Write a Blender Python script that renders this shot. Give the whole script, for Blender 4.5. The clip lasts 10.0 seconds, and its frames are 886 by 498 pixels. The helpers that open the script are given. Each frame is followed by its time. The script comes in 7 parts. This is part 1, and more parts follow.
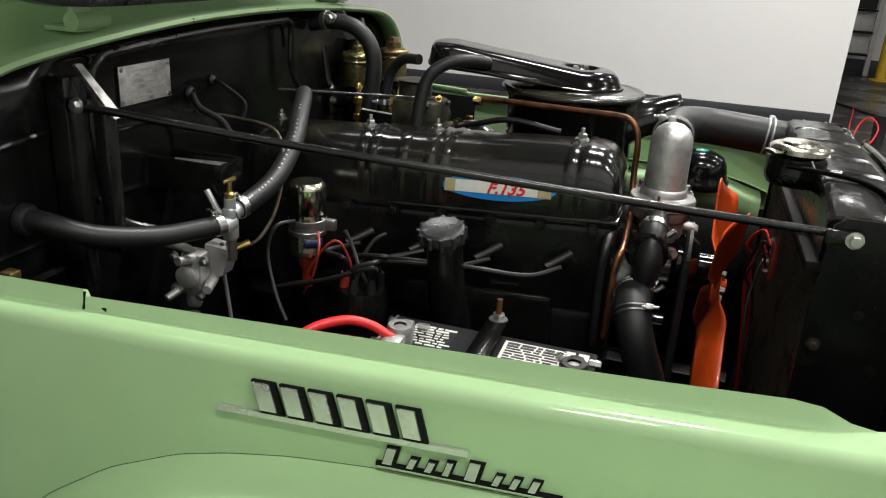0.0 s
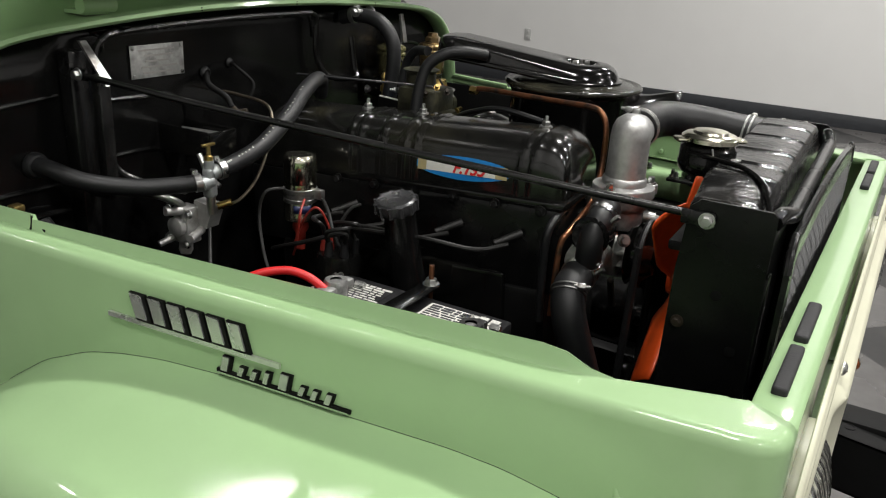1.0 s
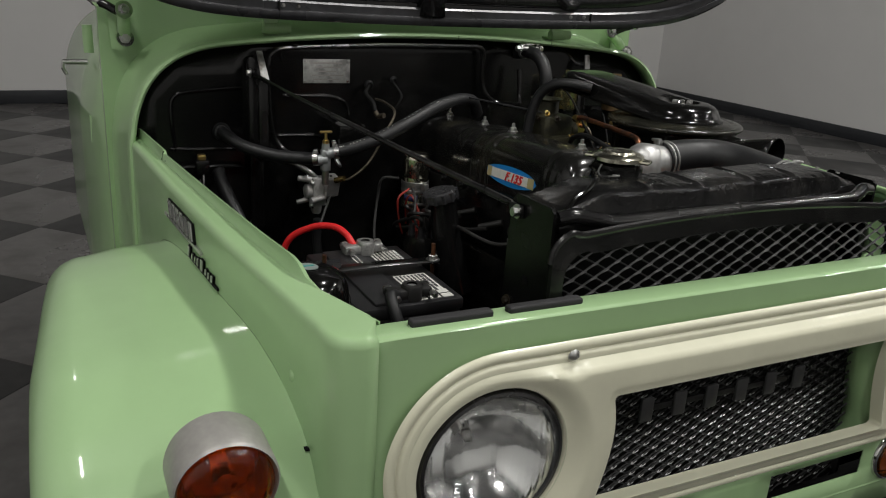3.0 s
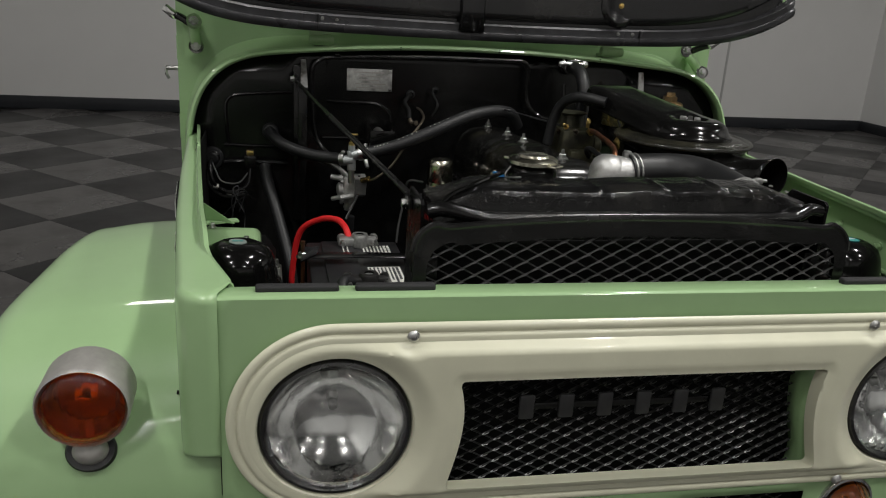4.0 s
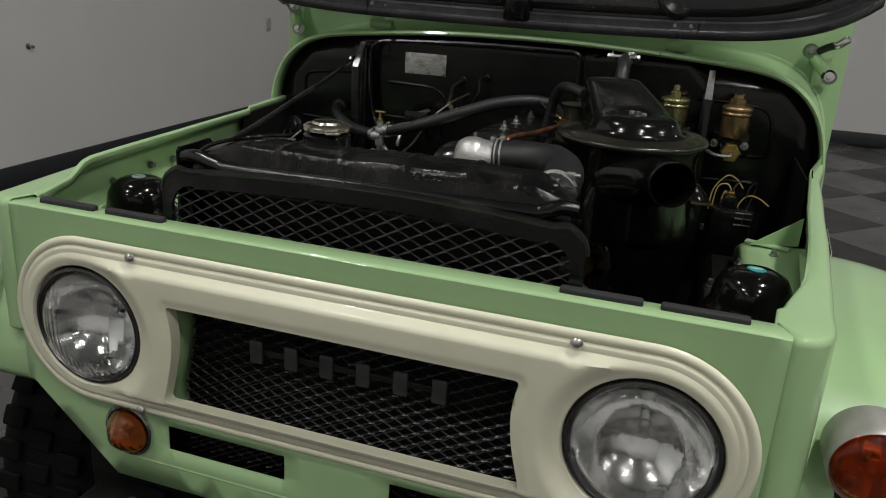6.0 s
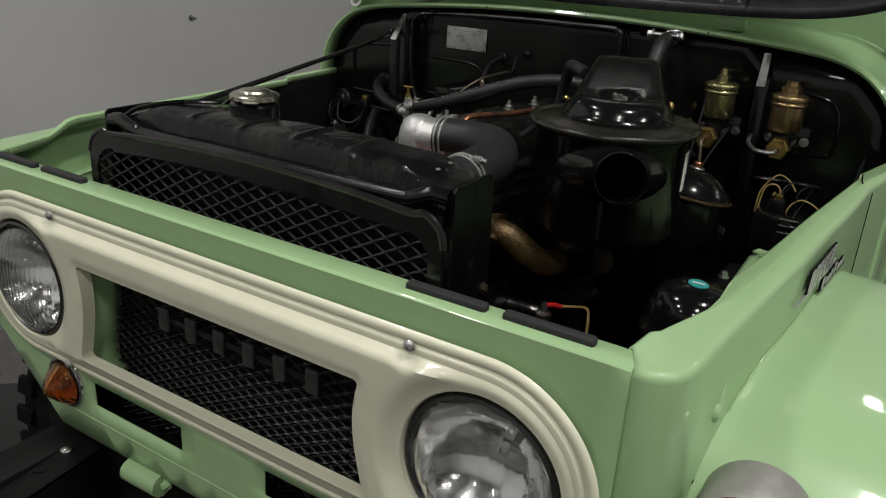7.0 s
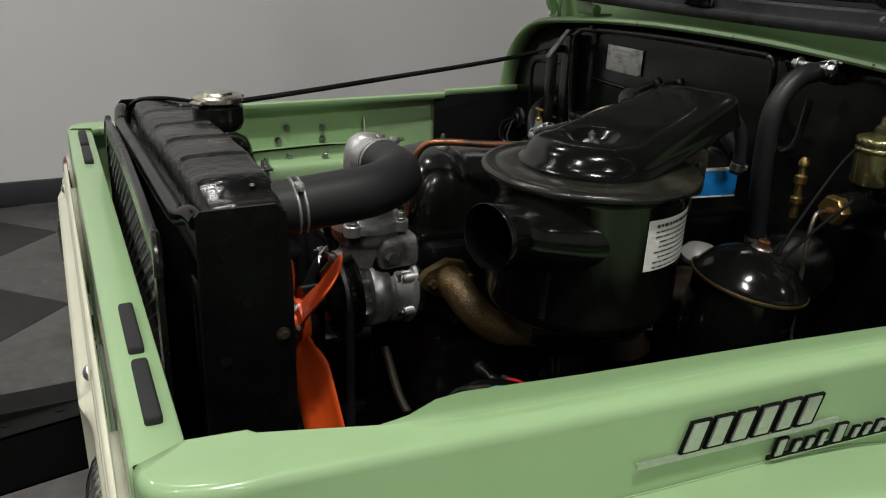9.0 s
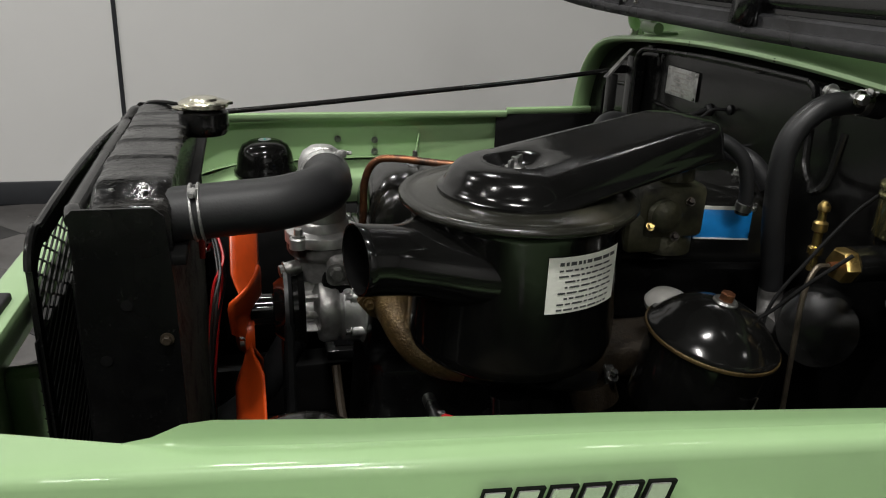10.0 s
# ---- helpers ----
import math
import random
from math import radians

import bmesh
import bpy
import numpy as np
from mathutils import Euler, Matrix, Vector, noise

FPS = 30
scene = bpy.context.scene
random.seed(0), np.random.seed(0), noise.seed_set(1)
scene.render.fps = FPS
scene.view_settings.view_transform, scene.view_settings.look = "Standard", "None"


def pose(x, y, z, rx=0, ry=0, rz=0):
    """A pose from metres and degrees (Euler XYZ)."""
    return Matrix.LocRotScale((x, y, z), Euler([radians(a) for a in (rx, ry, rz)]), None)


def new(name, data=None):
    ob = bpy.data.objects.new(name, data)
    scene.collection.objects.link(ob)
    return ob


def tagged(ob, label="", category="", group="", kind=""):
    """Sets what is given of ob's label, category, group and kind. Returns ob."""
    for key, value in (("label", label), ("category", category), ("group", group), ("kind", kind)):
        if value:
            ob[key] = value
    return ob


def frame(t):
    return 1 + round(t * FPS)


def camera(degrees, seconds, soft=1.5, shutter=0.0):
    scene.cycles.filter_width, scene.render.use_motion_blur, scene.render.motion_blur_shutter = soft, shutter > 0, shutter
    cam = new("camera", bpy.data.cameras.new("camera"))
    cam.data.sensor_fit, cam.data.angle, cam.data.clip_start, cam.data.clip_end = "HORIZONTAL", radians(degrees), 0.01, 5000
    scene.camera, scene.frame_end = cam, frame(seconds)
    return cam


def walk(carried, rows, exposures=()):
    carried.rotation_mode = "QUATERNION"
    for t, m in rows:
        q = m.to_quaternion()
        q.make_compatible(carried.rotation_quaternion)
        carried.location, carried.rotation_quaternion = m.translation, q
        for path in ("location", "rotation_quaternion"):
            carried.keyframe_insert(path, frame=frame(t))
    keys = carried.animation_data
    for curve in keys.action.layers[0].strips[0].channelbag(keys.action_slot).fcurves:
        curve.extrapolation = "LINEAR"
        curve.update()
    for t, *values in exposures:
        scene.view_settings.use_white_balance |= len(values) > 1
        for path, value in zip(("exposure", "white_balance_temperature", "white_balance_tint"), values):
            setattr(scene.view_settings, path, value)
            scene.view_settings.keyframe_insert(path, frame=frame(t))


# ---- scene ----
cam = camera(58.8, 10.0, 1.1)
METRES, EYE, TILT, LEAN, TURN = 3.6, 1.36, 0.0, 0.0, 16.3
ROWS = [
    (0.0, 0.0, 0.0, 0.0, 1.33, -20.57, -3.56),
    (0.5, 0.0403, -0.0118, 0.0007, 6.82, -20.65, -3.48),
    (1.0, 0.0856, -0.0206, 0.0011, 13.53, -20.78, -3.46),
    (1.5, 0.1346, -0.0241, 0.0016, 21.65, -20.88, -3.52),
    (2.0, 0.1842, -0.0211, 0.0019, 30.64, -20.81, -3.65),
    (3.5, 0.3201, 0.0439, 0.0045, 54.47, -17.94, -3.87),
    (4.0, 0.3576, 0.0851, 0.0048, 61.78, -17.97, -3.84),
    (4.5, 0.3905, 0.1359, 0.0055, 68.79, -18.21, -3.78),
    (5.0, 0.4144, 0.1906, 0.0066, 76.49, -18.35, -3.77),
    (6.5, 0.4136, 0.3576, 0.0076, 97.87, -20.3, -3.71),
    (7.0, 0.3903, 0.4017, 0.0073, 104.78, -21.49, -3.64),
    (7.5, 0.3611, 0.4453, 0.0075, 112.94, -22.08, -3.4),
    (8.0, 0.3297, 0.4798, 0.0078, 122.07, -22.27, -3.13),
    (8.5, 0.2982, 0.508, 0.0085, 128.68, -22.24, -2.9),
    (9.0, 0.264, 0.5328, 0.0088, 136.08, -21.8, -2.57),
    (9.5, 0.228, 0.5533, 0.0083, 143.71, -21.5, -2.48),
    (10.0, 0.19, 0.5703, 0.0083, 150.05, -21.06, -2.38),
]
walk(cam, [(t, pose(0, 0, 1, -0.45) @ pose(0.685, -1.118, EYE - 1, TILT, LEAN, TURN) @ pose(METRES * x, METRES * y, METRES * z, 90 + pitch, roll, yaw)) for t, x, y, z, yaw, pitch, roll in ROWS],
     [(0.0, 0.68), (1.0, 0.45), (2.2, 0.09), (3.5, -0.3), (5.0, -0.26), (6.5, -0.34), (7.5, -0.33), (9.0, -0.22), (10.0, 0.0)])

# ---------------------------------------------------------------- world and lamps
world = bpy.data.worlds.new("world")
scene.world = world
world.use_nodes = True
world.node_tree.nodes["Background"].inputs["Color"].default_value = (0.9, 0.95, 1.0, 1)
world.node_tree.nodes["Background"].inputs["Strength"].default_value = 0.02
scene.view_settings.exposure = 0.0

LAMPS = [(x, y) for x in (-4.4, 1.0, 3.4, 5.8) for y in (-1.9, 1.6, 5.2)]
LAMP_Z = 4.75
WATTS_X, WATTS_Y = {-4.4: 0.45, 1.0: 2.0, 3.4: 1.5, 5.8: 0.8}, {-1.9: 40.0, 1.6: 44.0, 5.2: 46.0}
for lx, ly in LAMPS:
    lamp_data = bpy.data.lights.new("tube_light", "AREA")
    lamp_data.shape, lamp_data.size, lamp_data.size_y = "RECTANGLE", 0.6, 0.2
    lamp_data.energy, lamp_data.color = WATTS_X[lx] * WATTS_Y[ly] * {(1.0, 1.6): 1.2, (1.0, -1.9): 0.55, (3.4, 5.2): 0.8, (5.8, 5.2): 0.75}.get((lx, ly), 1.0), (1.0, 0.98, 0.945)
    lamp_ob = new("tube_light", lamp_data)
    lamp_ob.matrix_world = pose(lx, ly, LAMP_Z - 0.012)

# ---------------------------------------------------------------- materials


def material(name, colour, rough=0.5, metal=0.0, coat=0.0, spread=0.12, scale=30.0, bump=0.0, bump_scale=200.0, dirt=None, dirt_at=0.62, rough_spread=0.1, random_tint=0.0, spec=0.5, specks=0.0):
    """A principled material with mottling at two scales, worn patches of another colour, and fine relief."""
    m = bpy.data.materials.new(name)
    m.use_nodes = True
    nt = m.node_tree
    n, link = nt.nodes, nt.links.new
    b = n["Principled BSDF"]
    b.inputs["Metallic"].default_value = metal
    b.inputs["Coat Weight"].default_value = coat
    b.inputs["Coat Roughness"].default_value = 0.06
    b.inputs["Specular IOR Level"].default_value = spec
    co = n.new("ShaderNodeTexCoord")
    big, small = n.new("ShaderNodeTexNoise"), n.new("ShaderNodeTexNoise")
    for node, s in ((big, scale * 0.25), (small, scale * 3.0)):
        node.inputs["Scale"].default_value = s
        node.inputs["Detail"].default_value = 5.0
        link(co.outputs["Object"], node.inputs["Vector"])
    both = n.new("ShaderNodeMath")
    both.operation = "ADD"
    link(big.outputs["Fac"], both.inputs[0])
    link(small.outputs["Fac"], both.inputs[1])
    ramp = n.new("ShaderNodeMapRange")
    ramp.inputs["From Min"].default_value, ramp.inputs["From Max"].default_value = 0.7, 1.3
    ramp.inputs["To Min"].default_value, ramp.inputs["To Max"].default_value = 1 - spread, 1 + spread
    link(both.outputs[0], ramp.inputs["Value"])
    tone = n.new("ShaderNodeVectorMath")
    tone.operation = "SCALE"
    tone.inputs[0].default_value = colour
    link(ramp.outputs[0], tone.inputs["Scale"])
    out = tone.outputs[0]
    if random_tint:
        info = n.new("ShaderNodeObjectInfo")
        r2 = n.new("ShaderNodeMapRange")
        r2.inputs["To Min"].default_value, r2.inputs["To Max"].default_value = 1 - random_tint, 1 + random_tint
        link(info.outputs["Random"], r2.inputs["Value"])
        t2 = n.new("ShaderNodeVectorMath")
        t2.operation = "SCALE"
        link(out, t2.inputs[0])
        link(r2.outputs[0], t2.inputs["Scale"])
        out = t2.outputs[0]
    if dirt:
        patch = n.new("ShaderNodeTexNoise")
        patch.inputs["Scale"].default_value, patch.inputs["Detail"].default_value = scale * 0.6, 8.0
        link(co.outputs["Object"], patch.inputs["Vector"])
        cut = n.new("ShaderNodeMapRange")
        cut.inputs["From Min"].default_value, cut.inputs["From Max"].default_value = dirt_at - 0.06, dirt_at + 0.1
        link(patch.outputs["Fac"], cut.inputs["Value"])
        mix = n.new("ShaderNodeMix")
        mix.data_type = "RGBA"
        link(cut.outputs[0], mix.inputs["Factor"])
        link(out, mix.inputs["A"])
        mix.inputs["B"].default_value = (*dirt, 1)
        out = mix.outputs["Result"]
    if specks:
        fleck = n.new("ShaderNodeTexNoise")
        fleck.inputs["Scale"].default_value, fleck.inputs["Detail"].default_value, fleck.inputs["Roughness"].default_value = 320.0, 4.0, 0.75
        link(co.outputs["Object"], fleck.inputs["Vector"])
        cut2 = n.new("ShaderNodeMapRange")
        cut2.inputs["From Min"].default_value, cut2.inputs["From Max"].default_value, cut2.inputs["To Max"].default_value = 0.6, 0.78, specks
        link(fleck.outputs["Fac"], cut2.inputs["Value"])
        add = n.new("ShaderNodeVectorMath")
        add.operation = "ADD"
        link(out, add.inputs[0])
        link(cut2.outputs[0], add.inputs[1])
        out = add.outputs[0]
    link(out, b.inputs["Base Color"])
    rr = n.new("ShaderNodeMapRange")
    rr.inputs["From Min"].default_value, rr.inputs["From Max"].default_value = 0.3, 0.7
    rr.inputs["To Min"].default_value, rr.inputs["To Max"].default_value = max(0.02, rough - rough_spread), min(1, rough + rough_spread)
    link(big.outputs["Fac"], rr.inputs["Value"])
    link(rr.outputs[0], b.inputs["Roughness"])
    if bump:
        grain = n.new("ShaderNodeTexNoise")
        grain.inputs["Scale"].default_value, grain.inputs["Detail"].default_value = bump_scale, 3.0
        link(co.outputs["Object"], grain.inputs["Vector"])
        bp = n.new("ShaderNodeBump")
        bp.inputs["Strength"].default_value, bp.inputs["Distance"].default_value = bump, 0.002
        link(grain.outputs["Fac"], bp.inputs["Height"])
        link(bp.outputs["Normal"], b.inputs["Normal"])
    return m


GREEN = material("green_paint", (0.312, 0.470, 0.243), 0.36, coat=0.7, spread=0.035, scale=6, bump=0.03, bump_scale=90, rough_spread=0.05, spec=0.2)
CREAM = material("cream_paint", (0.64, 0.635, 0.49), 0.36, coat=0.25, spread=0.04, scale=8, bump=0.05, bump_scale=120)
GLOSS = material("gloss_black", (0.0042, 0.0042, 0.004), 0.13, spread=0.3, scale=14, bump=0.1, bump_scale=32, dirt=(0.012, 0.011, 0.009), dirt_at=0.66, rough_spread=0.06, spec=0.38, specks=0.012)
SATIN = material("satin_black", (0.0048, 0.0048, 0.0048), 0.25, spread=0.3, scale=16, bump=0.08, bump_scale=140, dirt=(0.016, 0.0155, 0.015), dirt_at=0.6, rough_spread=0.14, spec=0.4, specks=0.03)
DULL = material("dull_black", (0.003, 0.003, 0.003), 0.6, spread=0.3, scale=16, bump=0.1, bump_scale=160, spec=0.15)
DUSTY = material("dusty_black", (0.0045, 0.0045, 0.0046), 0.15, spread=0.4, scale=24, bump=0.85, bump_scale=60, dirt=(0.014, 0.0135, 0.0125), dirt_at=0.6, rough_spread=0.14, spec=0.34, specks=0.04)
HOODBLACK = material("hood_underside_paint", (0.008, 0.008, 0.0085), 0.17, spread=0.3, scale=8, bump=0.1, bump_scale=70, dirt=(0.022, 0.021, 0.02), dirt_at=0.62, rough_spread=0.08, spec=0.5)
BANDGREY = material("worn_edge_band", (0.036, 0.036, 0.039), 0.28, metal=0.35, spread=0.3, scale=18, bump=0.15, bump_scale=80, dirt=(0.02, 0.02, 0.021), dirt_at=0.56, rough_spread=0.12)
PLATE_BLACK = material("flat_black_plate", (0.0035, 0.0035, 0.0036), 0.3, spread=0.35, scale=12, bump=0.12, bump_scale=130, dirt=(0.010, 0.0098, 0.0095), dirt_at=0.6, rough_spread=0.16, spec=0.22, specks=0.016)
RUBBER = material("rubber_hose", (0.0095, 0.0098, 0.0105), 0.46, spread=0.18, scale=25, bump=0.12, bump_scale=400, spec=0.4)
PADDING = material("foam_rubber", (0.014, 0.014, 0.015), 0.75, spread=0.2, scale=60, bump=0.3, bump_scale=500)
SILVER = material("cast_aluminium", (0.52, 0.52, 0.51), 0.4, metal=0.8, spread=0.2, scale=35, bump=0.22, bump_scale=240, dirt=(0.2, 0.19, 0.18), dirt_at=0.63)
# ring metal darkened to carry the shadow gap round the headlamp glass
RING_SHADE = material("shaded_ring", (0.09, 0.09, 0.09), 0.25, metal=0.9, spread=0.2, scale=60)
BADGE = material("badge_chrome", (0.6, 0.6, 0.585), 0.3, metal=0.75, spread=0.1, scale=60)
CHROME = material("chrome", (0.72, 0.72, 0.71), 0.09, metal=1.0, spread=0.05, scale=20, rough_spread=0.04)
ZINC = material("zinc_plated", (0.5, 0.5, 0.49), 0.3, metal=1.0, spread=0.12, scale=60)
STEEL = material("worn_steel", (0.3, 0.3, 0.29), 0.36, metal=0.9, spread=0.25, scale=50, dirt=(0.06, 0.05, 0.04), dirt_at=0.6)
BRASS = material("brass", (0.5, 0.36, 0.13), 0.3, metal=0.95, spread=0.15, scale=60)
COPPER = material("copper_pipe", (0.24, 0.1, 0.05), 0.36, metal=0.85, spread=0.25, scale=60, dirt=(0.07, 0.05, 0.04), dirt_at=0.56)
RUST = material("heat_scale", (0.085, 0.055, 0.022), 0.36, metal=0.6, spread=0.4, scale=50, bump=0.7, bump_scale=330, dirt=(0.16, 0.11, 0.045), dirt_at=0.56)
ORANGE = material("orange_fan_paint", (0.72, 0.085, 0.012), 0.36, coat=0.15, spread=0.12, scale=20, dirt=(0.3, 0.03, 0.01), dirt_at=0.68)
RED = material("red_cable", (0.62, 0.018, 0.02), 0.42, spread=0.08, scale=40)
BOOT = material("red_rubber", (0.3, 0.03, 0.02), 0.5, spread=0.15, scale=60)
WIRE_GREY = material("grey_cable", (0.026, 0.026, 0.0255), 0.5, spread=0.12, scale=60)
WIRE_YELLOW = material("yellow_wire", (0.45, 0.32, 0.11), 0.5, spread=0.15, scale=60)
OLIVE = material("olive_cast", (0.06, 0.058, 0.034), 0.45, metal=0.4, spread=0.3, scale=40, bump=0.4, bump_scale=200, dirt=(0.02, 0.02, 0.015), dirt_at=0.52)
DIRTY = material("sooty_iron", (0.024, 0.017, 0.010), 0.5, metal=0.3, spread=0.4, scale=50, bump=0.5, bump_scale=300, dirt=(0.06, 0.038, 0.018), dirt_at=0.62)
LABEL_WHITE = material("label_white", (0.68, 0.68, 0.63), 0.45, spread=0.08, scale=40)
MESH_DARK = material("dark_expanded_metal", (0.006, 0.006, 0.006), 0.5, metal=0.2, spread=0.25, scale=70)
# grille bonds far lighter than their strands: the glints are in the colour
BOND_GLINT = material("mesh_bond", (0.2, 0.2, 0.2), 0.36, metal=0.9, spread=0.3, scale=70)
FIREWALL = material("firewall_paint", (0.0032, 0.0032, 0.0032), 0.17, spread=0.3, scale=9, bump=0.06, bump_scale=120, dirt=(0.010, 0.0098, 0.0094), dirt_at=0.58, rough_spread=0.12, spec=0.36, specks=0.02)
COVER = material("worn_gloss_black", (0.0065, 0.0065, 0.006), 0.15, spread=0.3, scale=14, bump=0.05, bump_scale=60, dirt=(0.02, 0.019, 0.0125), dirt_at=0.6, rough_spread=0.08, spec=0.6)
CORE = material("radiator_core", (0.11, 0.1, 0.085), 0.5, metal=0.5, spread=0.4, scale=40, dirt=(0.025, 0.022, 0.02), dirt_at=0.58)
CAPGREY = material("worn_grey_cap", (0.034, 0.034, 0.036), 0.28, metal=0.3, spread=0.15, scale=60, dirt=(0.04, 0.04, 0.04), dirt_at=0.68)
GREENGOLD = material("green_gold_zinc", (0.33, 0.31, 0.15), 0.24, metal=0.9, spread=0.18, scale=40, dirt=(0.2, 0.18, 0.07), dirt_at=0.62)
COPPERGOLD = material("coppery_zinc", (0.31, 0.22, 0.11), 0.3, metal=0.9, spread=0.2, scale=40, dirt=(0.16, 0.09, 0.05), dirt_at=0.6)
CASTDARK = material("stained_casting", (0.21, 0.205, 0.2), 0.46, metal=0.6, spread=0.3, scale=40, bump=0.35, bump_scale=220, dirt=(0.035, 0.03, 0.026), dirt_at=0.52)
ALLOY = material("bright_alloy", (0.48, 0.475, 0.465), 0.42, metal=0.7, spread=0.15, scale=40, bump=0.2, bump_scale=300, dirt=(0.25, 0.24, 0.23), dirt_at=0.66)
NAVY = material("navy_label", (0.015, 0.022, 0.08), 0.35, spread=0.2, scale=60)
BOOTGREY = material("plug_boot", (0.0075, 0.007, 0.0065), 0.55, spread=0.2, scale=60)
VALVEGREY = material("grey_valve", (0.32, 0.34, 0.34), 0.42, metal=0.6, spread=0.15, scale=60)
CAP = material("cap_chrome", (0.62, 0.60, 0.49), 0.2, metal=1.0, spread=0.08, scale=30)
LIDDUST = material("dusty_lid", (0.012, 0.012, 0.009), 0.22, spread=0.3, scale=18, bump=0.08, bump_scale=90, dirt=(0.04, 0.037, 0.025), dirt_at=0.6, rough_spread=0.08)
LINE = material("fuel_line", (0.12, 0.1, 0.075), 0.36, metal=0.8, spread=0.25, scale=60, dirt=(0.06, 0.05, 0.04), dirt_at=0.56)
LABEL_BLUE = material("label_blue", (0.01, 0.2, 0.55), 0.35, spread=0.08, scale=40)
LABEL_DARK = material("label_print", (0.05, 0.05, 0.055), 0.5, spread=0.1, scale=60)
LABEL_GOLD = material("label_gold", (0.4, 0.34, 0.17), 0.4, spread=0.1, scale=40)
LABEL_GREEN = material("label_teal", (0.03, 0.25, 0.24), 0.4, spread=0.1, scale=40)
STICKER = material("worn_sticker", (0.2, 0.24, 0.22), 0.4, spread=0.25, scale=90)
PLATE = material("aluminium_plate", (0.42, 0.42, 0.41), 0.42, metal=0.5, spread=0.2, scale=60, dirt=(0.22, 0.22, 0.21), dirt_at=0.55)
LETTER = material("grey_letter", (0.055, 0.055, 0.058), 0.4, metal=0.3, spread=0.1, scale=60)
BATTERY = material("battery_plastic", (0.013, 0.013, 0.014), 0.4, spread=0.15, scale=40, bump=0.2, bump_scale=500)
LEAD = material("lead_clamp", (0.36, 0.36, 0.35), 0.42, metal=0.8, spread=0.2, scale=90, bump=0.4, bump_scale=300)
MESH = material("expanded_metal", (0.05, 0.05, 0.05), 0.46, metal=0.6, spread=0.25, scale=70)
GREY_LID = material("lamp_housing", (0.34, 0.33, 0.31), 0.45, metal=0.4, spread=0.1, scale=40)
REFLECTOR = material("lamp_reflector", (0.82, 0.82, 0.81), 0.09, metal=1.0, spread=0.1, scale=30, bump=0.45, bump_scale=45)
TYRE = material("tyre_rubber", (0.004, 0.004, 0.004), 0.8, spread=0.25, scale=20, bump=0.25, bump_scale=150, spec=0.12)
WALL = material("wall_paint", (0.68, 0.675, 0.665), 0.55, spread=0.02, scale=1.2, bump=0.05, bump_scale=120, rough_spread=0.05)
BASE = material("baseboard_rubber", (0.022, 0.024, 0.028), 0.5, spread=0.15, scale=6)
CEILING = material("ceiling_paint", (0.16, 0.16, 0.16), 0.8, spread=0.05, scale=2)
FLOOR_DARK = material("floor_vinyl_dark", (0.014, 0.0138, 0.014), 0.38, spread=0.35, scale=7, bump=0.06, bump_scale=40, dirt=(0.026, 0.0245, 0.0235), dirt_at=0.6, rough_spread=0.1, random_tint=0.12, spec=0.35)
FLOOR_LIGHT = material("floor_vinyl_grey", (0.08, 0.076, 0.074), 0.3, spread=0.25, scale=7, bump=0.06, bump_scale=40, dirt=(0.05, 0.046, 0.044), dirt_at=0.58, rough_spread=0.1, random_tint=0.1)
YELLOW = material("yellow_post", (0.55, 0.36, 0.02), 0.45, spread=0.1, scale=8)
RACK = material("rack_grey", (0.42, 0.42, 0.41), 0.5, spread=0.15, scale=6)


def glass(name, colour, rough, relief=0.0, relief_scale=80.0, stretch=(1, 1, 1)):
    m = bpy.data.materials.new(name)
    m.use_nodes = True
    n, link = m.node_tree.nodes, m.node_tree.links.new
    b = n["Principled BSDF"]
    b.inputs["Base Color"].default_value = (*colour, 1)
    b.inputs["Transmission Weight"].default_value = 1.0
    b.inputs["Roughness"].default_value = rough
    b.inputs["IOR"].default_value = 1.45
    if relief:
        co, sc = n.new("ShaderNodeTexCoord"), n.new("ShaderNodeMapping")
        sc.inputs["Scale"].default_value = stretch
        wv = n.new("ShaderNodeTexWave")
        wv.inputs["Scale"].default_value, wv.inputs["Distortion"].default_value = relief_scale, 0.6
        wv.bands_direction = "Y"
        bp = n.new("ShaderNodeBump")
        bp.inputs["Strength"].default_value, bp.inputs["Distance"].default_value = relief, 0.002
        link(co.outputs["Object"], sc.inputs["Vector"])
        link(sc.outputs[0], wv.inputs["Vector"])
        link(wv.outputs["Fac"], bp.inputs["Height"])
        link(bp.outputs["Normal"], b.inputs["Normal"])
    return m


LENS = glass("headlamp_glass", (0.97, 0.98, 0.98), 0.012, 0.125, 34.0)
AMBER = glass("amber_lens", (0.95, 0.28, 0.025), 0.12, 0.25, 40.0)
ORANGE_LENS = glass("orange_lens", (1.0, 0.42, 0.055), 0.07, 0.2, 40.0)
GLOW = bpy.data.materials.new("tube_glow")
GLOW.use_nodes = True
GLOW.node_tree.nodes["Principled BSDF"].inputs["Emission Color"].default_value = (1.0, 0.975, 0.93, 1)
GLOW.node_tree.nodes["Principled BSDF"].inputs["Emission Strength"].default_value = 3.0

# ---------------------------------------------------------------- mesh helpers
ORIGIN = {}


def thing(name, at, label, category, group="", kind=""):
    ob = new(name)
    ob.empty_display_size = 0.05
    ob.location = at
    ORIGIN[ob.name] = Vector(at)
    return tagged(ob, label, category, group, kind)


YAW, ROLL, RISE = 0.030, 0.004, 0.003


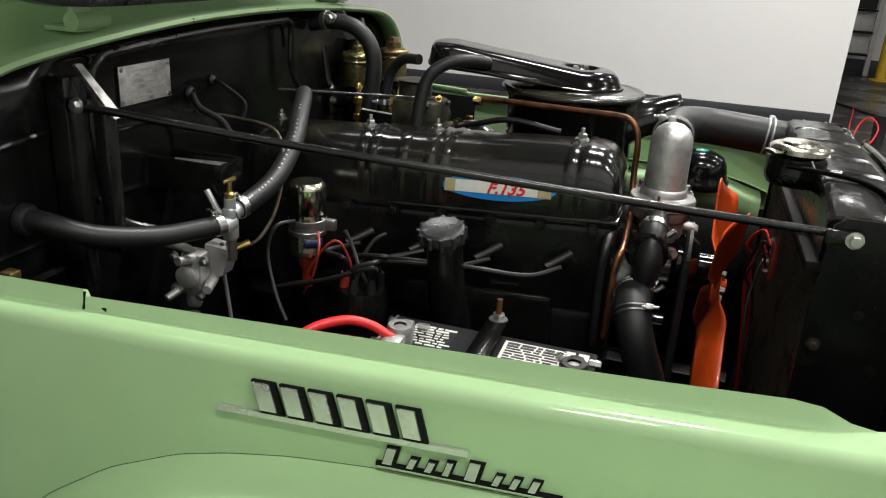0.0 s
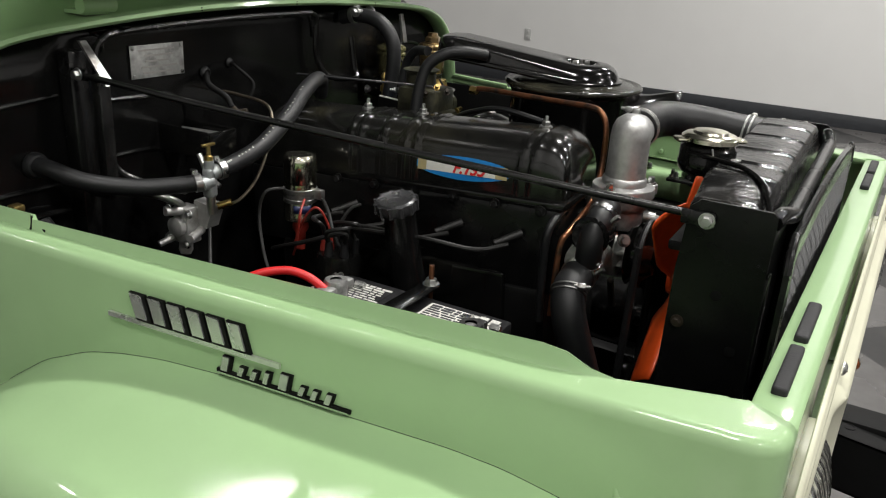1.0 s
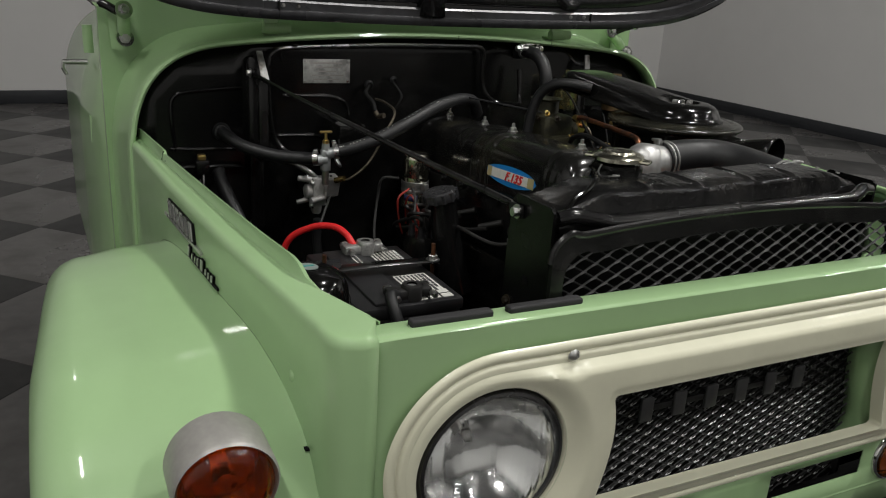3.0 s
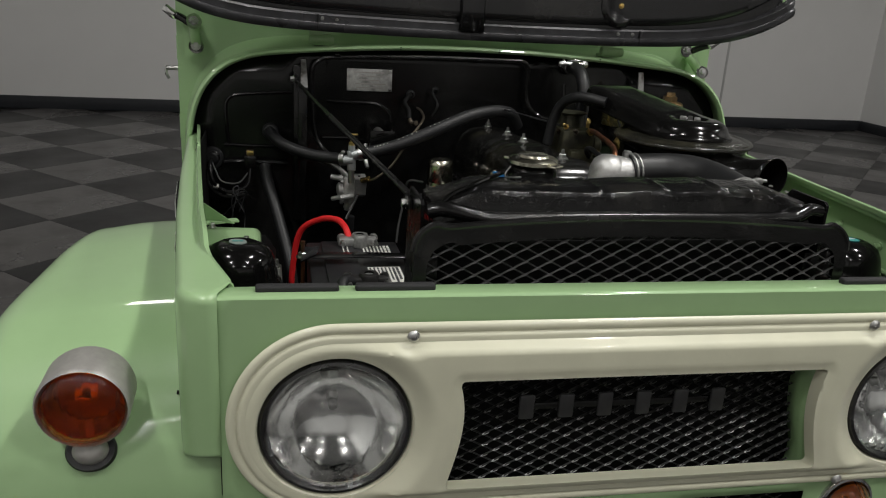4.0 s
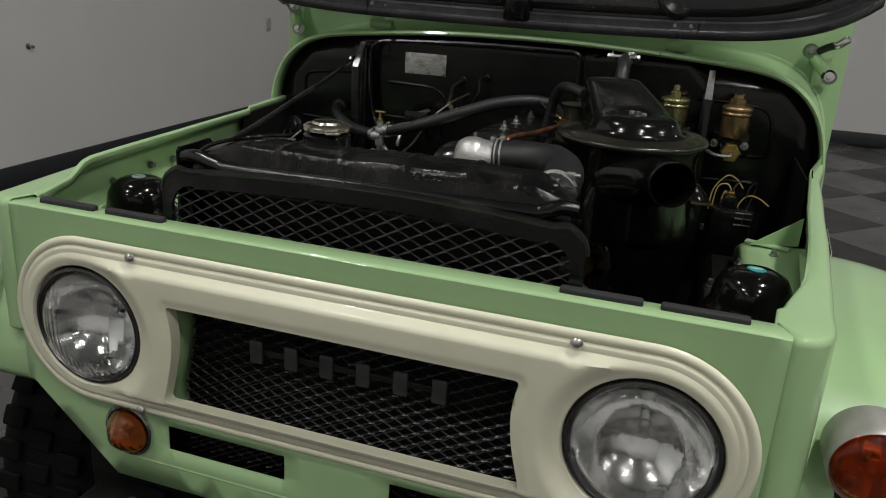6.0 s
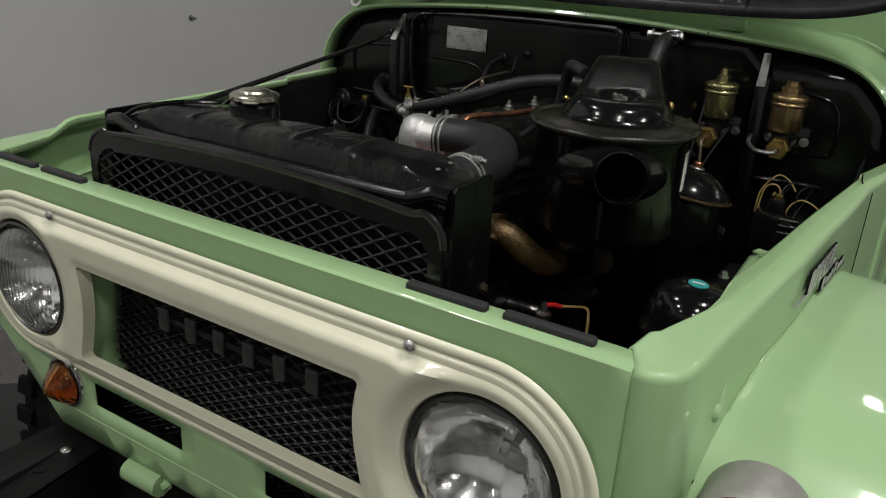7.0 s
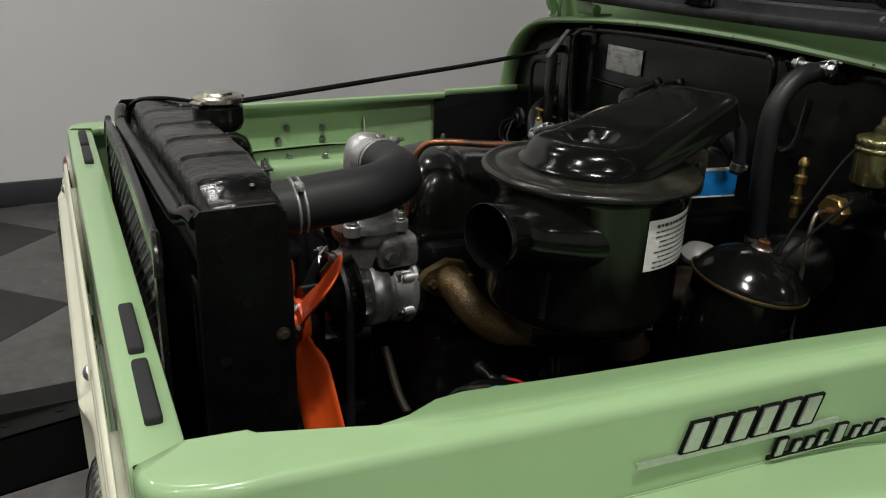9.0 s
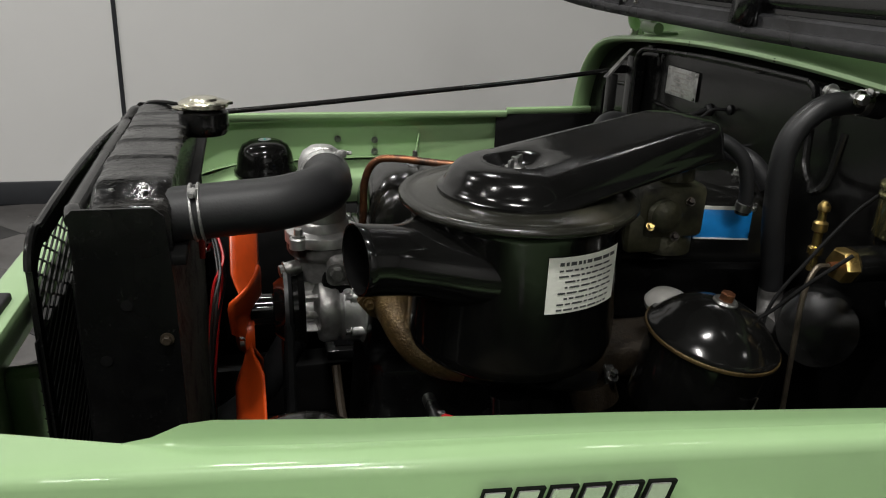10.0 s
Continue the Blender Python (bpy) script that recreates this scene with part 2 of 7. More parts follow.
def part(name, bm, mat, parent=None, label="", angle=38, thick=0.0, front=False):
    """Links a bmesh, given in world places, as one mesh object under a thing or a part. front: of the nose, which stands slightly askew."""
    mats = mat if isinstance(mat, (list, tuple)) else [mat]
    origin = ORIGIN.get(parent.name, Vector()) if parent else Vector()
    bmesh.ops.remove_doubles(bm, verts=bm.verts, dist=1e-6)
    bmesh.ops.recalc_face_normals(bm, faces=bm.faces)
    for v in bm.verts:
        if front:
            v.co.x += YAW * v.co.y
            v.co.z += RISE + ROLL * v.co.y
        v.co -= origin
    me = bpy.data.meshes.new(name)
    bm.to_mesh(me)
    bm.free()
    for m in mats:
        me.materials.append(m)
    for p in me.polygons:
        p.use_smooth = True
    me.set_sharp_from_angle(angle=radians(angle))
    ob = new(name, me)
    if parent:
        ob.parent = parent
        ORIGIN[ob.name] = origin
    if thick:
        so = ob.modifiers.new("thickness", "SOLIDIFY")
        so.thickness, so.offset = thick, 0.0
    return tagged(ob, label)


def frame_of(axis):
    z = Vector(axis).normalized()
    x = z.orthogonal().normalized()
    if abs(z.z) < 0.95:
        x = Vector((0, 0, 1)).cross(z).normalized()
    y = z.cross(x)
    return Matrix((x, y, z)).transposed()


def box(bm, c, s, bevel=0.0, segs=2, turn=None):
    r = bmesh.ops.create_cube(bm, size=1.0)
    vs = r["verts"]
    m = Matrix.Translation(c) @ (turn.to_4x4() if turn else Matrix()) @ Matrix.Diagonal((*s, 1))
    bmesh.ops.transform(bm, matrix=m, verts=vs)
    if bevel:
        es = list({e for v in vs for e in v.link_edges})
        bmesh.ops.bevel(bm, geom=es, offset=bevel, segments=segs, profile=0.5, affect="EDGES")
    return bm


def lathe(bm, profile, at, axis=(0, 0, 1), n=28, squash=(1, 1)):
    """Turns (radius, height) pairs round an axis."""
    f, at = frame_of(axis), Vector(at)
    rings = []
    for r, h in profile:
        if r < 1e-6:
            rings.append([bm.verts.new(at + f @ Vector((0, 0, h)))])
        else:
            rings.append([bm.verts.new(at + f @ Vector((r * squash[0] * math.cos(2 * math.pi * i / n), r * squash[1] * math.sin(2 * math.pi * i / n), h))) for i in range(n)])
    for a, b in zip(rings, rings[1:]):
        for i in range(n):
            j = (i + 1) % n
            if len(a) == 1 and len(b) > 1:
                bm.faces.new((a[0], b[i], b[j]))
            elif len(b) == 1 and len(a) > 1:
                bm.faces.new((a[i], b[0], a[j]))
            elif len(a) > 1:
                bm.faces.new((a[i], b[i], b[j], a[j]))
    return bm


def rod(bm, a, b, r, n=12, r2=None):
    a, b = Vector(a), Vector(b)
    d = (b - a).length
    r2 = r if r2 is None else r2
    return lathe(bm, [(0, 0), (r, 0), (r2, d), (0, d)], a, b - a, n)


def bolt(bm, at, axis, r=0.006, h=0.006, washer=True):
    if washer:
        lathe(bm, [(0, 0), (r * 1.45, 0), (r * 1.45, h * 0.22), (0, h * 0.22)], at, axis, 12)
    lathe(bm, [(0, h * 0.2), (r, h * 0.2), (r, h * 0.9), (r * 0.85, h), (0, h)], at, axis, 6)
    return bm


def spline(pts, per=8):
    p = [Vector(q) for q in pts]
    if len(p) == 2:
        return p
    p = [2 * p[0] - p[1], *p, 2 * p[-1] - p[-2]]
    out = []
    for a, b, c, d in zip(p, p[1:], p[2:], p[3:]):
        for i in range(per):
            t = i / per
            out.append(0.5 * (2 * b + (c - a) * t + (2 * a - 5 * b + 4 * c - d) * t * t + (3 * b - a - 3 * c + d) * t ** 3))
    out.append(p[-2])
    return out


def tube(bm, pts, r, n=10, per=8, radii=None, flat=1.0):
    """Sweeps a round section along a smooth curve through pts."""
    path = spline(pts, per)
    k = len(path)
    up = None
    rings = []
    for i, p in enumerate(path):
        t = (path[min(i + 1, k - 1)] - path[max(i - 1, 0)]).normalized()
        if up is None:
            up = t.orthogonal().normalized()
        up = (up - t * up.dot(t)).normalized()
        side = t.cross(up)
        rr = r if radii is None else radii[0] + (radii[1] - radii[0]) * i / (k - 1)
        rings.append([bm.verts.new(p + up * (rr * math.cos(2 * math.pi * j / n)) + side * (rr * flat * math.sin(2 * math.pi * j / n))) for j in range(n)])
    for a, b in zip(rings, rings[1:]):
        for j in range(n):
            bm.faces.new((a[j], a[(j + 1) % n], b[(j + 1) % n], b[j]))
    bm.faces.new(rings[0][::-1])
    bm.faces.new(rings[-1])
    return bm


def sheet(bm, rows, closed=False):
    vs = [[bm.verts.new(p) for p in row] for row in rows]
    for a, b in zip(vs, vs[1:]):
        m = len(a)
        for j in range(m if closed else m - 1):
            k = (j + 1) % m
            bm.faces.new((a[j], a[k], b[k], b[j]))
    return vs


def prism(bm, outline, place, depth):
    """A flat outline of (u, v) pairs, put in the world by place(u, v, w), from w = 0 to depth."""
    lo = [bm.verts.new(place(u, v, 0)) for u, v in outline]
    hi = [bm.verts.new(place(u, v, depth)) for u, v in outline]
    k = len(outline)
    bm.faces.new(lo[::-1])
    bm.faces.new(hi)
    for i in range(k):
        bm.faces.new((lo[i], lo[(i + 1) % k], hi[(i + 1) % k], hi[i]))
    return bm


def plate(bm, loops, inside, place, step, bounds):
    """A sheet with holes: boundary loops and a grid of inner points joined up, kept where inside(u, v) holds."""
    from mathutils import geometry
    vs, es = [], []
    for lp in loops:
        s = len(vs)
        vs += [Vector(p) for p in lp]
        es += [(s + i, s + (i + 1) % len(lp)) for i in range(len(lp))]
    u0, u1, v0, v1 = bounds
    edge = np.array([tuple(v) for v in vs])
    for u in np.arange(u0, u1 + 1e-9, step):
        for v in np.arange(v0, v1 + 1e-9, step):
            if inside(u, v) and np.min(np.hypot(edge[:, 0] - u, edge[:, 1] - v)) > step * 0.45:
                vs.append(Vector((float(u), float(v))))
    pts, _, faces, *_ = geometry.delaunay_2d_cdt(vs, es, [], 0, 1e-6)
    made = [bm.verts.new(place(p.x, p.y)) for p in pts]
    for f in faces:
        cu, cv = sum(pts[i].x for i in f) / len(f), sum(pts[i].y for i in f) / len(f)
        if inside(cu, cv):
            bm.faces.new([made[i] for i in f])
    for v in [v for v in bm.verts if not v.link_faces]:
        bm.verts.remove(v)
    return bm


def nose(name, bm, mat, parent=None, label="", angle=38, thick=0.0):
    return part(name, bm, mat, parent, label, angle, thick, True)


def smooth(a, b, x):
    t = min(1, max(0, (x - a) / (b - a)))
    return t * t * (3 - 2 * t)


def interp(x, xs, ys):
    return float(np.interp(x, xs, ys))


def fresh():
    return bmesh.new()

# ---------------------------------------------------------------- the room
X0, X1, Y0, Y1, HIGH = -7.0, 8.0, -3.5, 7.0, 4.9


def wall(name, lo, hi, label):
    bm = fresh()
    c = [(a + b) / 2 for a, b in zip(lo, hi)]
    box(bm, c, [b - a for a, b in zip(lo, hi)])
    return tagged(part(name, bm, WALL), label, "wall", kind="structure")


wall("wall_west", (X0 - 0.2, Y0 - 0.2, 0), (X0, Y1 + 0.2, HIGH), "plain light grey painted showroom wall")
wall("wall_south", (X0, Y0 - 0.2, 0), (X1, Y0, HIGH), "plain light grey painted showroom wall with panel joints")
wall("wall_north", (X0, Y1, 0), (2.02, Y1 + 0.15, HIGH), "plain light grey painted showroom wall that ends free")
wall("wall_east", (X1, Y0 - 0.2, 0), (X1 + 0.2, 12.2, HIGH), "plain light grey painted showroom wall")
wall("wall_back", (X0, 12.0, 0), (X1, 12.2, HIGH), "plain light grey wall behind the workshop bay")
bm = fresh()
box(bm, ((X0 + X1) / 2, 4.25, HIGH + 0.1), (X1 - X0 + 0.4, 15.9, 0.2))
tagged(part("ceiling", bm, CEILING), "dark grey painted ceiling with tube lights", "ceiling", kind="structure")
for nm, c, s in (("baseboard_1", (X0 + 0.01, (Y0 + Y1) / 2, 0.065), (0.02, Y1 - Y0, 0.13)),
                 ("baseboard_2", ((X0 + X1) / 2 + 0.02, Y0 + 0.01, 0.065), (X1 - X0 - 0.04, 0.02, 0.13)),
                 ("baseboard_3", ((X0 + 2.02) / 2, Y1 - 0.01, 0.065), (2.02 - X0 - 0.04, 0.02, 0.13)),
                 ("baseboard_4", ((X0 + X1) / 2, 11.99, 0.1), (X1 - X0, 0.02, 0.2))):
    bm = fresh()
    box(bm, c, s, 0.006)
    tagged(part(nm, bm, BASE), "black rubber baseboard along the wall", "baseboard", kind="structure")
# joint strips in the walls
for nm, c, s in (("trim_1", (X0 + 0.002, 4.96, 2.5), (0.006, 0.03, 4.7)), ("trim_2", (1.41, Y0 + 0.004, 2.5), (0.022, 0.012, 4.7))):
    bm = fresh()
    box(bm, c, s, 0.003)
    tagged(part(nm, bm, BASE if nm == "trim_2" else RACK), "dark joint strip between wall panels", "trim", kind="structure")

conduit = thing("wall_conduit", (-6.05, Y0, 0.4), "thin grey electrical conduit on the wall", "conduit")
bm = fresh()
rod(bm, (-6.05, Y0 + 0.022, 0.4), (-6.05, Y0 + 0.022, 4.8), 0.018)
part("pipe", bm, RACK, conduit)
bm = fresh()
box(bm, (-6.05, Y0 + 0.026, 0.38), (0.08, 0.05, 0.06), 0.006)
part("junction_box", bm, RACK, conduit)


def outlet(at, face, label):
    o = thing("wall_outlet", at, label, "outlet")
    f = frame_of(face)
    bm = fresh()
    box(bm, Vector(at) + f @ Vector((0, 0, 0.004)), (0.075, 0.12, 0.01), 0.003, turn=f)
    part("cover_plate", bm, RACK, o)
    for dv in (-0.026, 0.026):
        bm = fresh()
        box(bm, Vector(at) + f @ Vector((0, dv, 0.01)), (0.034, 0.03, 0.006), 0.004, turn=f)
        part("socket", bm, RACK, o)


outlet((-2.53, Y1, 0.52), (0, -1, 0), "small grey power outlet low on the wall")
outlet((-5.07, Y0, 0.85), (0, 1, 0), "small grey switch plate on the wall")
knob = thing("wall_hook", (-2.13, Y0, 0.83), "small grey metal hook on the wall", "hook")
bm = fresh()
lathe(bm, [(0, 0), (0.018, 0), (0.018, 0.004), (0.006, 0.007), (0.006, 0.03), (0.011, 0.034), (0.009, 0.045), (0, 0.047)], (-2.13, Y0, 0.83), (0, 1, 0), 14)
part("peg", bm, STEEL, knob)

# workshop bay past the free end of the wall
ladder = thing("storage_rack", (2.8, 11.7, 0), "grey metal rack with flat panels between dark rails", "rack")
for sx in (2.55, 3.08):
    bm = fresh()
    box(bm, (sx, 11.7, 0.9), (0.07, 0.05, 1.8), 0.006)
    part("upright", bm, RACK, ladder)
for sz in (0.29, 0.60, 0.90, 1.20, 1.50):
    bm = fresh()
    box(bm, (2.815, 11.7, sz), (0.46, 0.2, 0.022), 0.004)
    part("rail", bm, DULL, ladder)
    bm = fresh()
    box(bm, (2.815, 11.76, sz + 0.155), (0.45, 0.02, 0.28), 0.004)
    part("panel", bm, PADDING if 0.8 < sz < 1.0 else RACK, ladder)
post = thing("safety_post", (3.2, 11.25, 0), "yellow painted steel safety post on the workshop floor", "post")
bm = fresh()
lathe(bm, [(0, 0), (0.14, 0), (0.14, 0.02), (0.07, 0.025), (0.07, 2.4), (0.05, 2.45), (0, 2.46)], (3.2, 11.25, 0), n=20)
part("tube", bm, YELLOW, post)
cable = thing("floor_cable", (2.3, 8.3, 0), "black cable and a red cord lying on the floor", "cable")
bm = fresh()
tube(bm, [(2.0, 9.0, 0.012), (2.255, 8.67, 0.012), (2.42, 8.3, 0.012), (2.575, 7.97, 0.012), (2.9, 7.6, 0.012), (3.6, 7.3, 0.012)], 0.012)
part("lead", bm, RUBBER, cable)
bm = fresh()
tube(bm, [(2.107, 6.3, 0.014), (2.11, 6.32, 0.09), (2.15, 6.35, 0.19), (2.216, 6.3, 0.235), (2.27, 6.26, 0.15), (2.2, 6.2, 0.02), (2.12, 6.4, 0.014), (2.15, 6.8, 0.014), (2.42, 8.3, 0.028)], 0.007)
part("cord", bm, RED, cable)
bin_ = thing("waste_bin", (2.31, 6.4, 0), "small black plastic waste bin on the floor", "bin")
bm = fresh()
lathe(bm, [(0, 0), (0.05, 0), (0.062, 0.25), (0.066, 0.255), (0.063, 0.262), (0.058, 0.255), (0.046, 0.01), (0, 0.01)], (2.31, 6.4, 0), n=24)
part("shell", bm, PADDING, bin_)

# tube lights under the ceiling
fitting = None
for lx, ly in LAMPS:
    o = thing("tube_fixture", (lx, ly, LAMP_Z + 0.09), "white tube light fixture hung under the ceiling", "ceiling light", "ceiling lights")
    bm = fresh()
    box(bm, (lx, ly, LAMP_Z + 0.045), (0.66, 0.24, 0.07), 0.012)
    part("housing", bm, LABEL_WHITE, o)
    bm = fresh()
    box(bm, (lx, ly, LAMP_Z + 0.003), (0.6, 0.2, 0.012), 0.004)
    part("diffuser", bm, GLOW, o)
    for dx in (-0.26, 0.26):
        bm = fresh()
        rod(bm, (lx + dx, ly, LAMP_Z + 0.075), (lx + dx, ly, HIGH), 0.005, 6)
        part("hanger", bm, ZINC, o)

# ---------------------------------------------------------------- the vehicle's body
SIDE_Z = 1.048
car = thing("off_road_vehicle", (-0.4, 0, 0), "light green vintage off-road vehicle with its hood raised, cream front bezel", "vehicle")


def askew(x, s):
    """How far the body's left side stands out past its right side."""
    return interp(x, [-0.05, 0.05, 0.2, 0.5, 0.8, 0.93], [0.049, 0.045, 0.024, 0.013, 0.008, 0.006]) if s > 0 else 0.0


def side_y(x, s=-1):
    """Outer half width of the body at x."""
    return interp(x, [-0.1, 0.0, 0.35, 0.63, 0.88, 0.945], [0.642, 0.636, 0.618, 0.597, 0.572, 0.565]) + askew(x, s)


# the plan of the side panel: straight, then round the front corner
PLAN = [(x, side_y(x)) for x in sorted([*np.linspace(-0.02, 0.945, 47), 0.2055, 0.2085])]
for a in np.linspace(0, 90, 11)[1:]:
    PLAN.append((0.945 + 0.063 * math.sin(radians(a)) ** 0.7, side_y(0.945) - 0.047 * (1 - max(0.0, math.cos(radians(a))) ** 0.7)))
LAST = 48


def fender_top(x):
    return interp(x, [0.06, 0.11, 0.17, 0.236, 0.309, 0.36, 0.417, 0.5, 0.74, 0.79, 0.84, 0.88, 0.92, 0.95, 0.972, 0.985, 0.99],
                  [0.74, 0.81, 0.862, 0.906, 0.938, 0.951, 0.960, 0.966, 0.966, 0.962, 0.952, 0.938, 0.915, 0.885, 0.852, 0.808, 0.772])


def side_panel(s, label):
    bm = fresh()
    top_z = SIDE_Z + (0.0035 if s > 0 else 0.0)
    rows = []
    for i, (x, y) in enumerate(PLAN):
        f = smooth(0.862, 0.805, x)
        px = x
        y += askew(x, s) * (1 if i <= LAST else 1 - (i - LAST) / 10)
        lip_y = interp(x, [-0.02, 0.2, 0.45, 0.7, 0.845, 0.945], [0.618, 0.601, 0.580, 0.558, 0.541, 0.510]) + 1.25 * askew(x, s)
        nx, ny = 0.0, 1.0
        if i > LAST:
            a = radians(9 * (i - LAST))
            nx, ny = math.sin(a), math.cos(a)
            x = 0.945 + (x - 0.945) * (0.069 + YAW * s * 0.518) / 0.063
            px, lip_y = 0.945 + (0.032 + YAW * s * 0.518) * (i - LAST) / 10, 0.512 - 0.006 * (i - LAST) / 10
        low = interp(x, [0, 0.3, 0.9, 0.95, 0.97, 1.0], [0.62, 0.62, 0.70, 0.78, 0.838, 0.847])
        row = [(x, y, low), (x, y, max(low + 0.004, 0.8)), (x, y, 0.93), (x, y, top_z - 0.010)]
        for k in (20, 45, 70, 90):
            a = radians(k)
            row.append((x - nx * 0.008 * (1 - math.cos(a)), y - ny * 0.008 * (1 - math.cos(a)), top_z - 0.010 + 0.010 * math.sin(a)))
        bx, by, bz = row[-1]
        for k in (0.3, 0.6, 0.86):
            row.append((bx + (px - bx) * k, by + (lip_y - by) * k, bz + 0.001 * k))
        edge_z = bz + 0.001 + (interp(x, [0.2, 0.5, 0.8], [0.0115, 0.015, 0.0195]) + (0.0 if x > 0.207 else 0.0065)) * f
        row.append((bx + (px - bx) * 0.93, by + (lip_y - by) * 0.93, bz + 0.001 + 0.002 * f))
        row.append((bx + (px - bx) * 0.97, by + (lip_y - by) * 0.97, bz + 0.001 + 0.007 * f))
        row.append((px, lip_y, edge_z))
        row.append((px, lip_y - 0.003, edge_z - 0.002))
        row.append((px, lip_y - 0.0035, edge_z - 0.012))
        rows.append([(p[0], s * p[1], p[2]) for p in row])
    sheet(bm, rows)
    p = part("side_panel", bm, GREEN, car, label, thick=0.0022)
    p.modifiers["thickness"].offset = -1 if s > 0 else 1
    bm = fresh()
    tube(bm, [(0.197, s * (side_y(0.197, s) + 0.0008), z) for z in (0.66, 0.8, 0.95, 1.040)], 0.0009, 6, 3)
    part("panel_seam", bm, DULL, car)
    bm = fresh()
    lathe(bm, [(0.0125, -0.002), (0.0115, 0.001), (0.008, 0.004), (0.004, 0.0052), (0, 0.0055)], (0.89 if s < 0 else 0.905, s * (side_y(0.895, s) - 0.001), 0.965), (0, s, 0.15), 22, (0.8, 0.9))
    tube(bm, [(0.886 if s < 0 else 0.901, s * (side_y(0.895, s) + 0.0005), 0.968), (0.880 if s < 0 else 0.893, s * (side_y(0.895, s) - 0.0015), 0.985), (0.872 if s < 0 else 0.884, s * (side_y(0.895, s) - 0.004), 1.0)], 0.0042, 10)
    part("panel_boss", bm, GREEN, car)
    bm = fresh()
    k = 1.25 * askew(0.2075, s)
    tube(bm, [(0.2075, s * (0.6045 + k), top_z + 0.003), (0.2075, s * (0.6022 + k), top_z + 0.009), (0.2075, s * (0.6010 + k), top_z + 0.0185)], 0.0013, 6, 4)
    part("panel_seam", bm, DULL, car)
    # right-hand tube is dark in place of the crease's contact shadow; left is green
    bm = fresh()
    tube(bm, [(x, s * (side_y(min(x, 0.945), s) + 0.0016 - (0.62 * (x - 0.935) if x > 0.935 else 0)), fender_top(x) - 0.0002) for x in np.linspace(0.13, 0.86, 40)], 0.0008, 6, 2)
    part("crease_line", bm, PADDING if s < 0 else GREEN, car)
    return p


def fender(s):
    bm = fresh()
    xs = np.concatenate([np.linspace(0.06, 0.74, 26), np.linspace(0.76, 0.95, 14), np.linspace(0.957, 0.99, 10)])
    rows = []
    for x in xs:
        z = fender_top(x)
        yin = side_y(x, s) - (0.004 if x < 0.935 else 0.004 + 1.1 * (x - 0.935))
        out_y = interp(x, [0.06, 0.2, 0.4, 0.55, 0.7, 0.9, 0.99], [0.792, 0.803, 0.812, 0.822, 0.834, 0.838, 0.830])
        wide = (out_y - 0.064 - side_y(x)) / 0.72
        yin_flat = side_y(x, s) - 0.004
        row = [(x, yin - 0.02, z + 0.002), (x, yin + 0.006, z - 0.002)]
        for k in np.linspace(0.1, 0.72, 6):
            row.append((x, max(yin, yin_flat + wide * k) + 0.004, z - 0.004 - 0.026 * k * k))
        base = row[-1]
        for a in np.linspace(10, 80, 8):
            row.append((x, base[1] + 0.06 * math.sin(radians(a)), base[2] - 0.055 * (1 - math.cos(radians(a)))))
        last = row[-1]
        floor_z = max(0.60, min(0.755, last[2] - 0.03)) if x > 0.9 else interp(x, [0.06, 0.2, 0.3, 0.6, 0.8, 0.9], [0.64, 0.79, 0.83, 0.84, 0.81, 0.76])
        floor_z = min(floor_z, last[2] - 0.012)
        row.append((x, last[1] + 0.004, (last[2] + floor_z) / 2))
        row.append((x, last[1] + 0.004, floor_z))
        rows.append([(p[0], s * p[1], p[2]) for p in row])
    end = rows[-1]
    for k in (0.4, 1.0):
        rows.append([(0.99 - 0.012 * k, p[1], min(p[2], 0.762) - 0.012 * k) for p in end])
    sheet(bm, rows)
    part("front_fender", bm, GREEN, car, "light green front fender with a rounded crown", thick=0.002)
    # the wing stay inside the bay, with its gusset and bolts
    bm = fresh()
    rows = []
    start = 0.385 if s < 0 else 0.33
    for x in np.linspace(start, 0.86, 26):
        z = 0.958 - (0.07 if s < 0 else 0.02) * smooth(start + 0.06, start, x) - 0.02 * smooth(0.78, 0.86, x)
        inner = 0.477 if s < 0 else 0.508
        r = [(x, s * (side_y(x, s) - 0.006), z + 0.004), (x, s * (inner + 0.012), z)]
        for a in (30, 60, 90):
            r.append((x, s * (inner + 0.012 - 0.012 * math.sin(radians(a))), z - 0.012 * (1 - math.cos(radians(a)))))
        r.append((x, s * inner, z - 0.055))
        rows.append(r)
    sheet(bm, rows)
    part("inner_shelf", bm, GREEN, car, "light green shelf inside the fender", thick=0.002)
    gx = 0.40 if s < 0 else 0.38
    bm = fresh()
    prism(bm, [(0.607, 1.016), (0.607, 0.964), (0.522, 0.964)], lambda u, v, w: (gx + (0.607 - u) * 0.35 + w, s * u, v), 0.003)
    box(bm, (gx + 0.022, s * 0.553, 0.9645), (0.018, 0.075, 0.003), turn=Matrix.Rotation(radians(-19 * s), 3, "Z"))
    part("gusset", bm, GREEN, car)
    for bx, bz in ((0.50, 1.0), (0.50, 0.975), (0.58, 1.005), (0.60, 0.98), (0.70, 1.0)):
        bm = fresh()
        bolt(bm, (bx, s * (side_y(bx, s) - 0.003), bz), (0, -s, 0), 0.005, 0.012)
        part("fender_bolt", bm, STEEL if s < 0 else GREEN, car)
    for bx, by in ((0.60, 0.52), (0.45, 0.56), (0.53, 0.50)):
        bm = fresh()
        bolt(bm, (bx, s * by, 0.962), (0, 0, 1), 0.005, 0.009)
        part("fender_bolt", bm, ZINC, car)


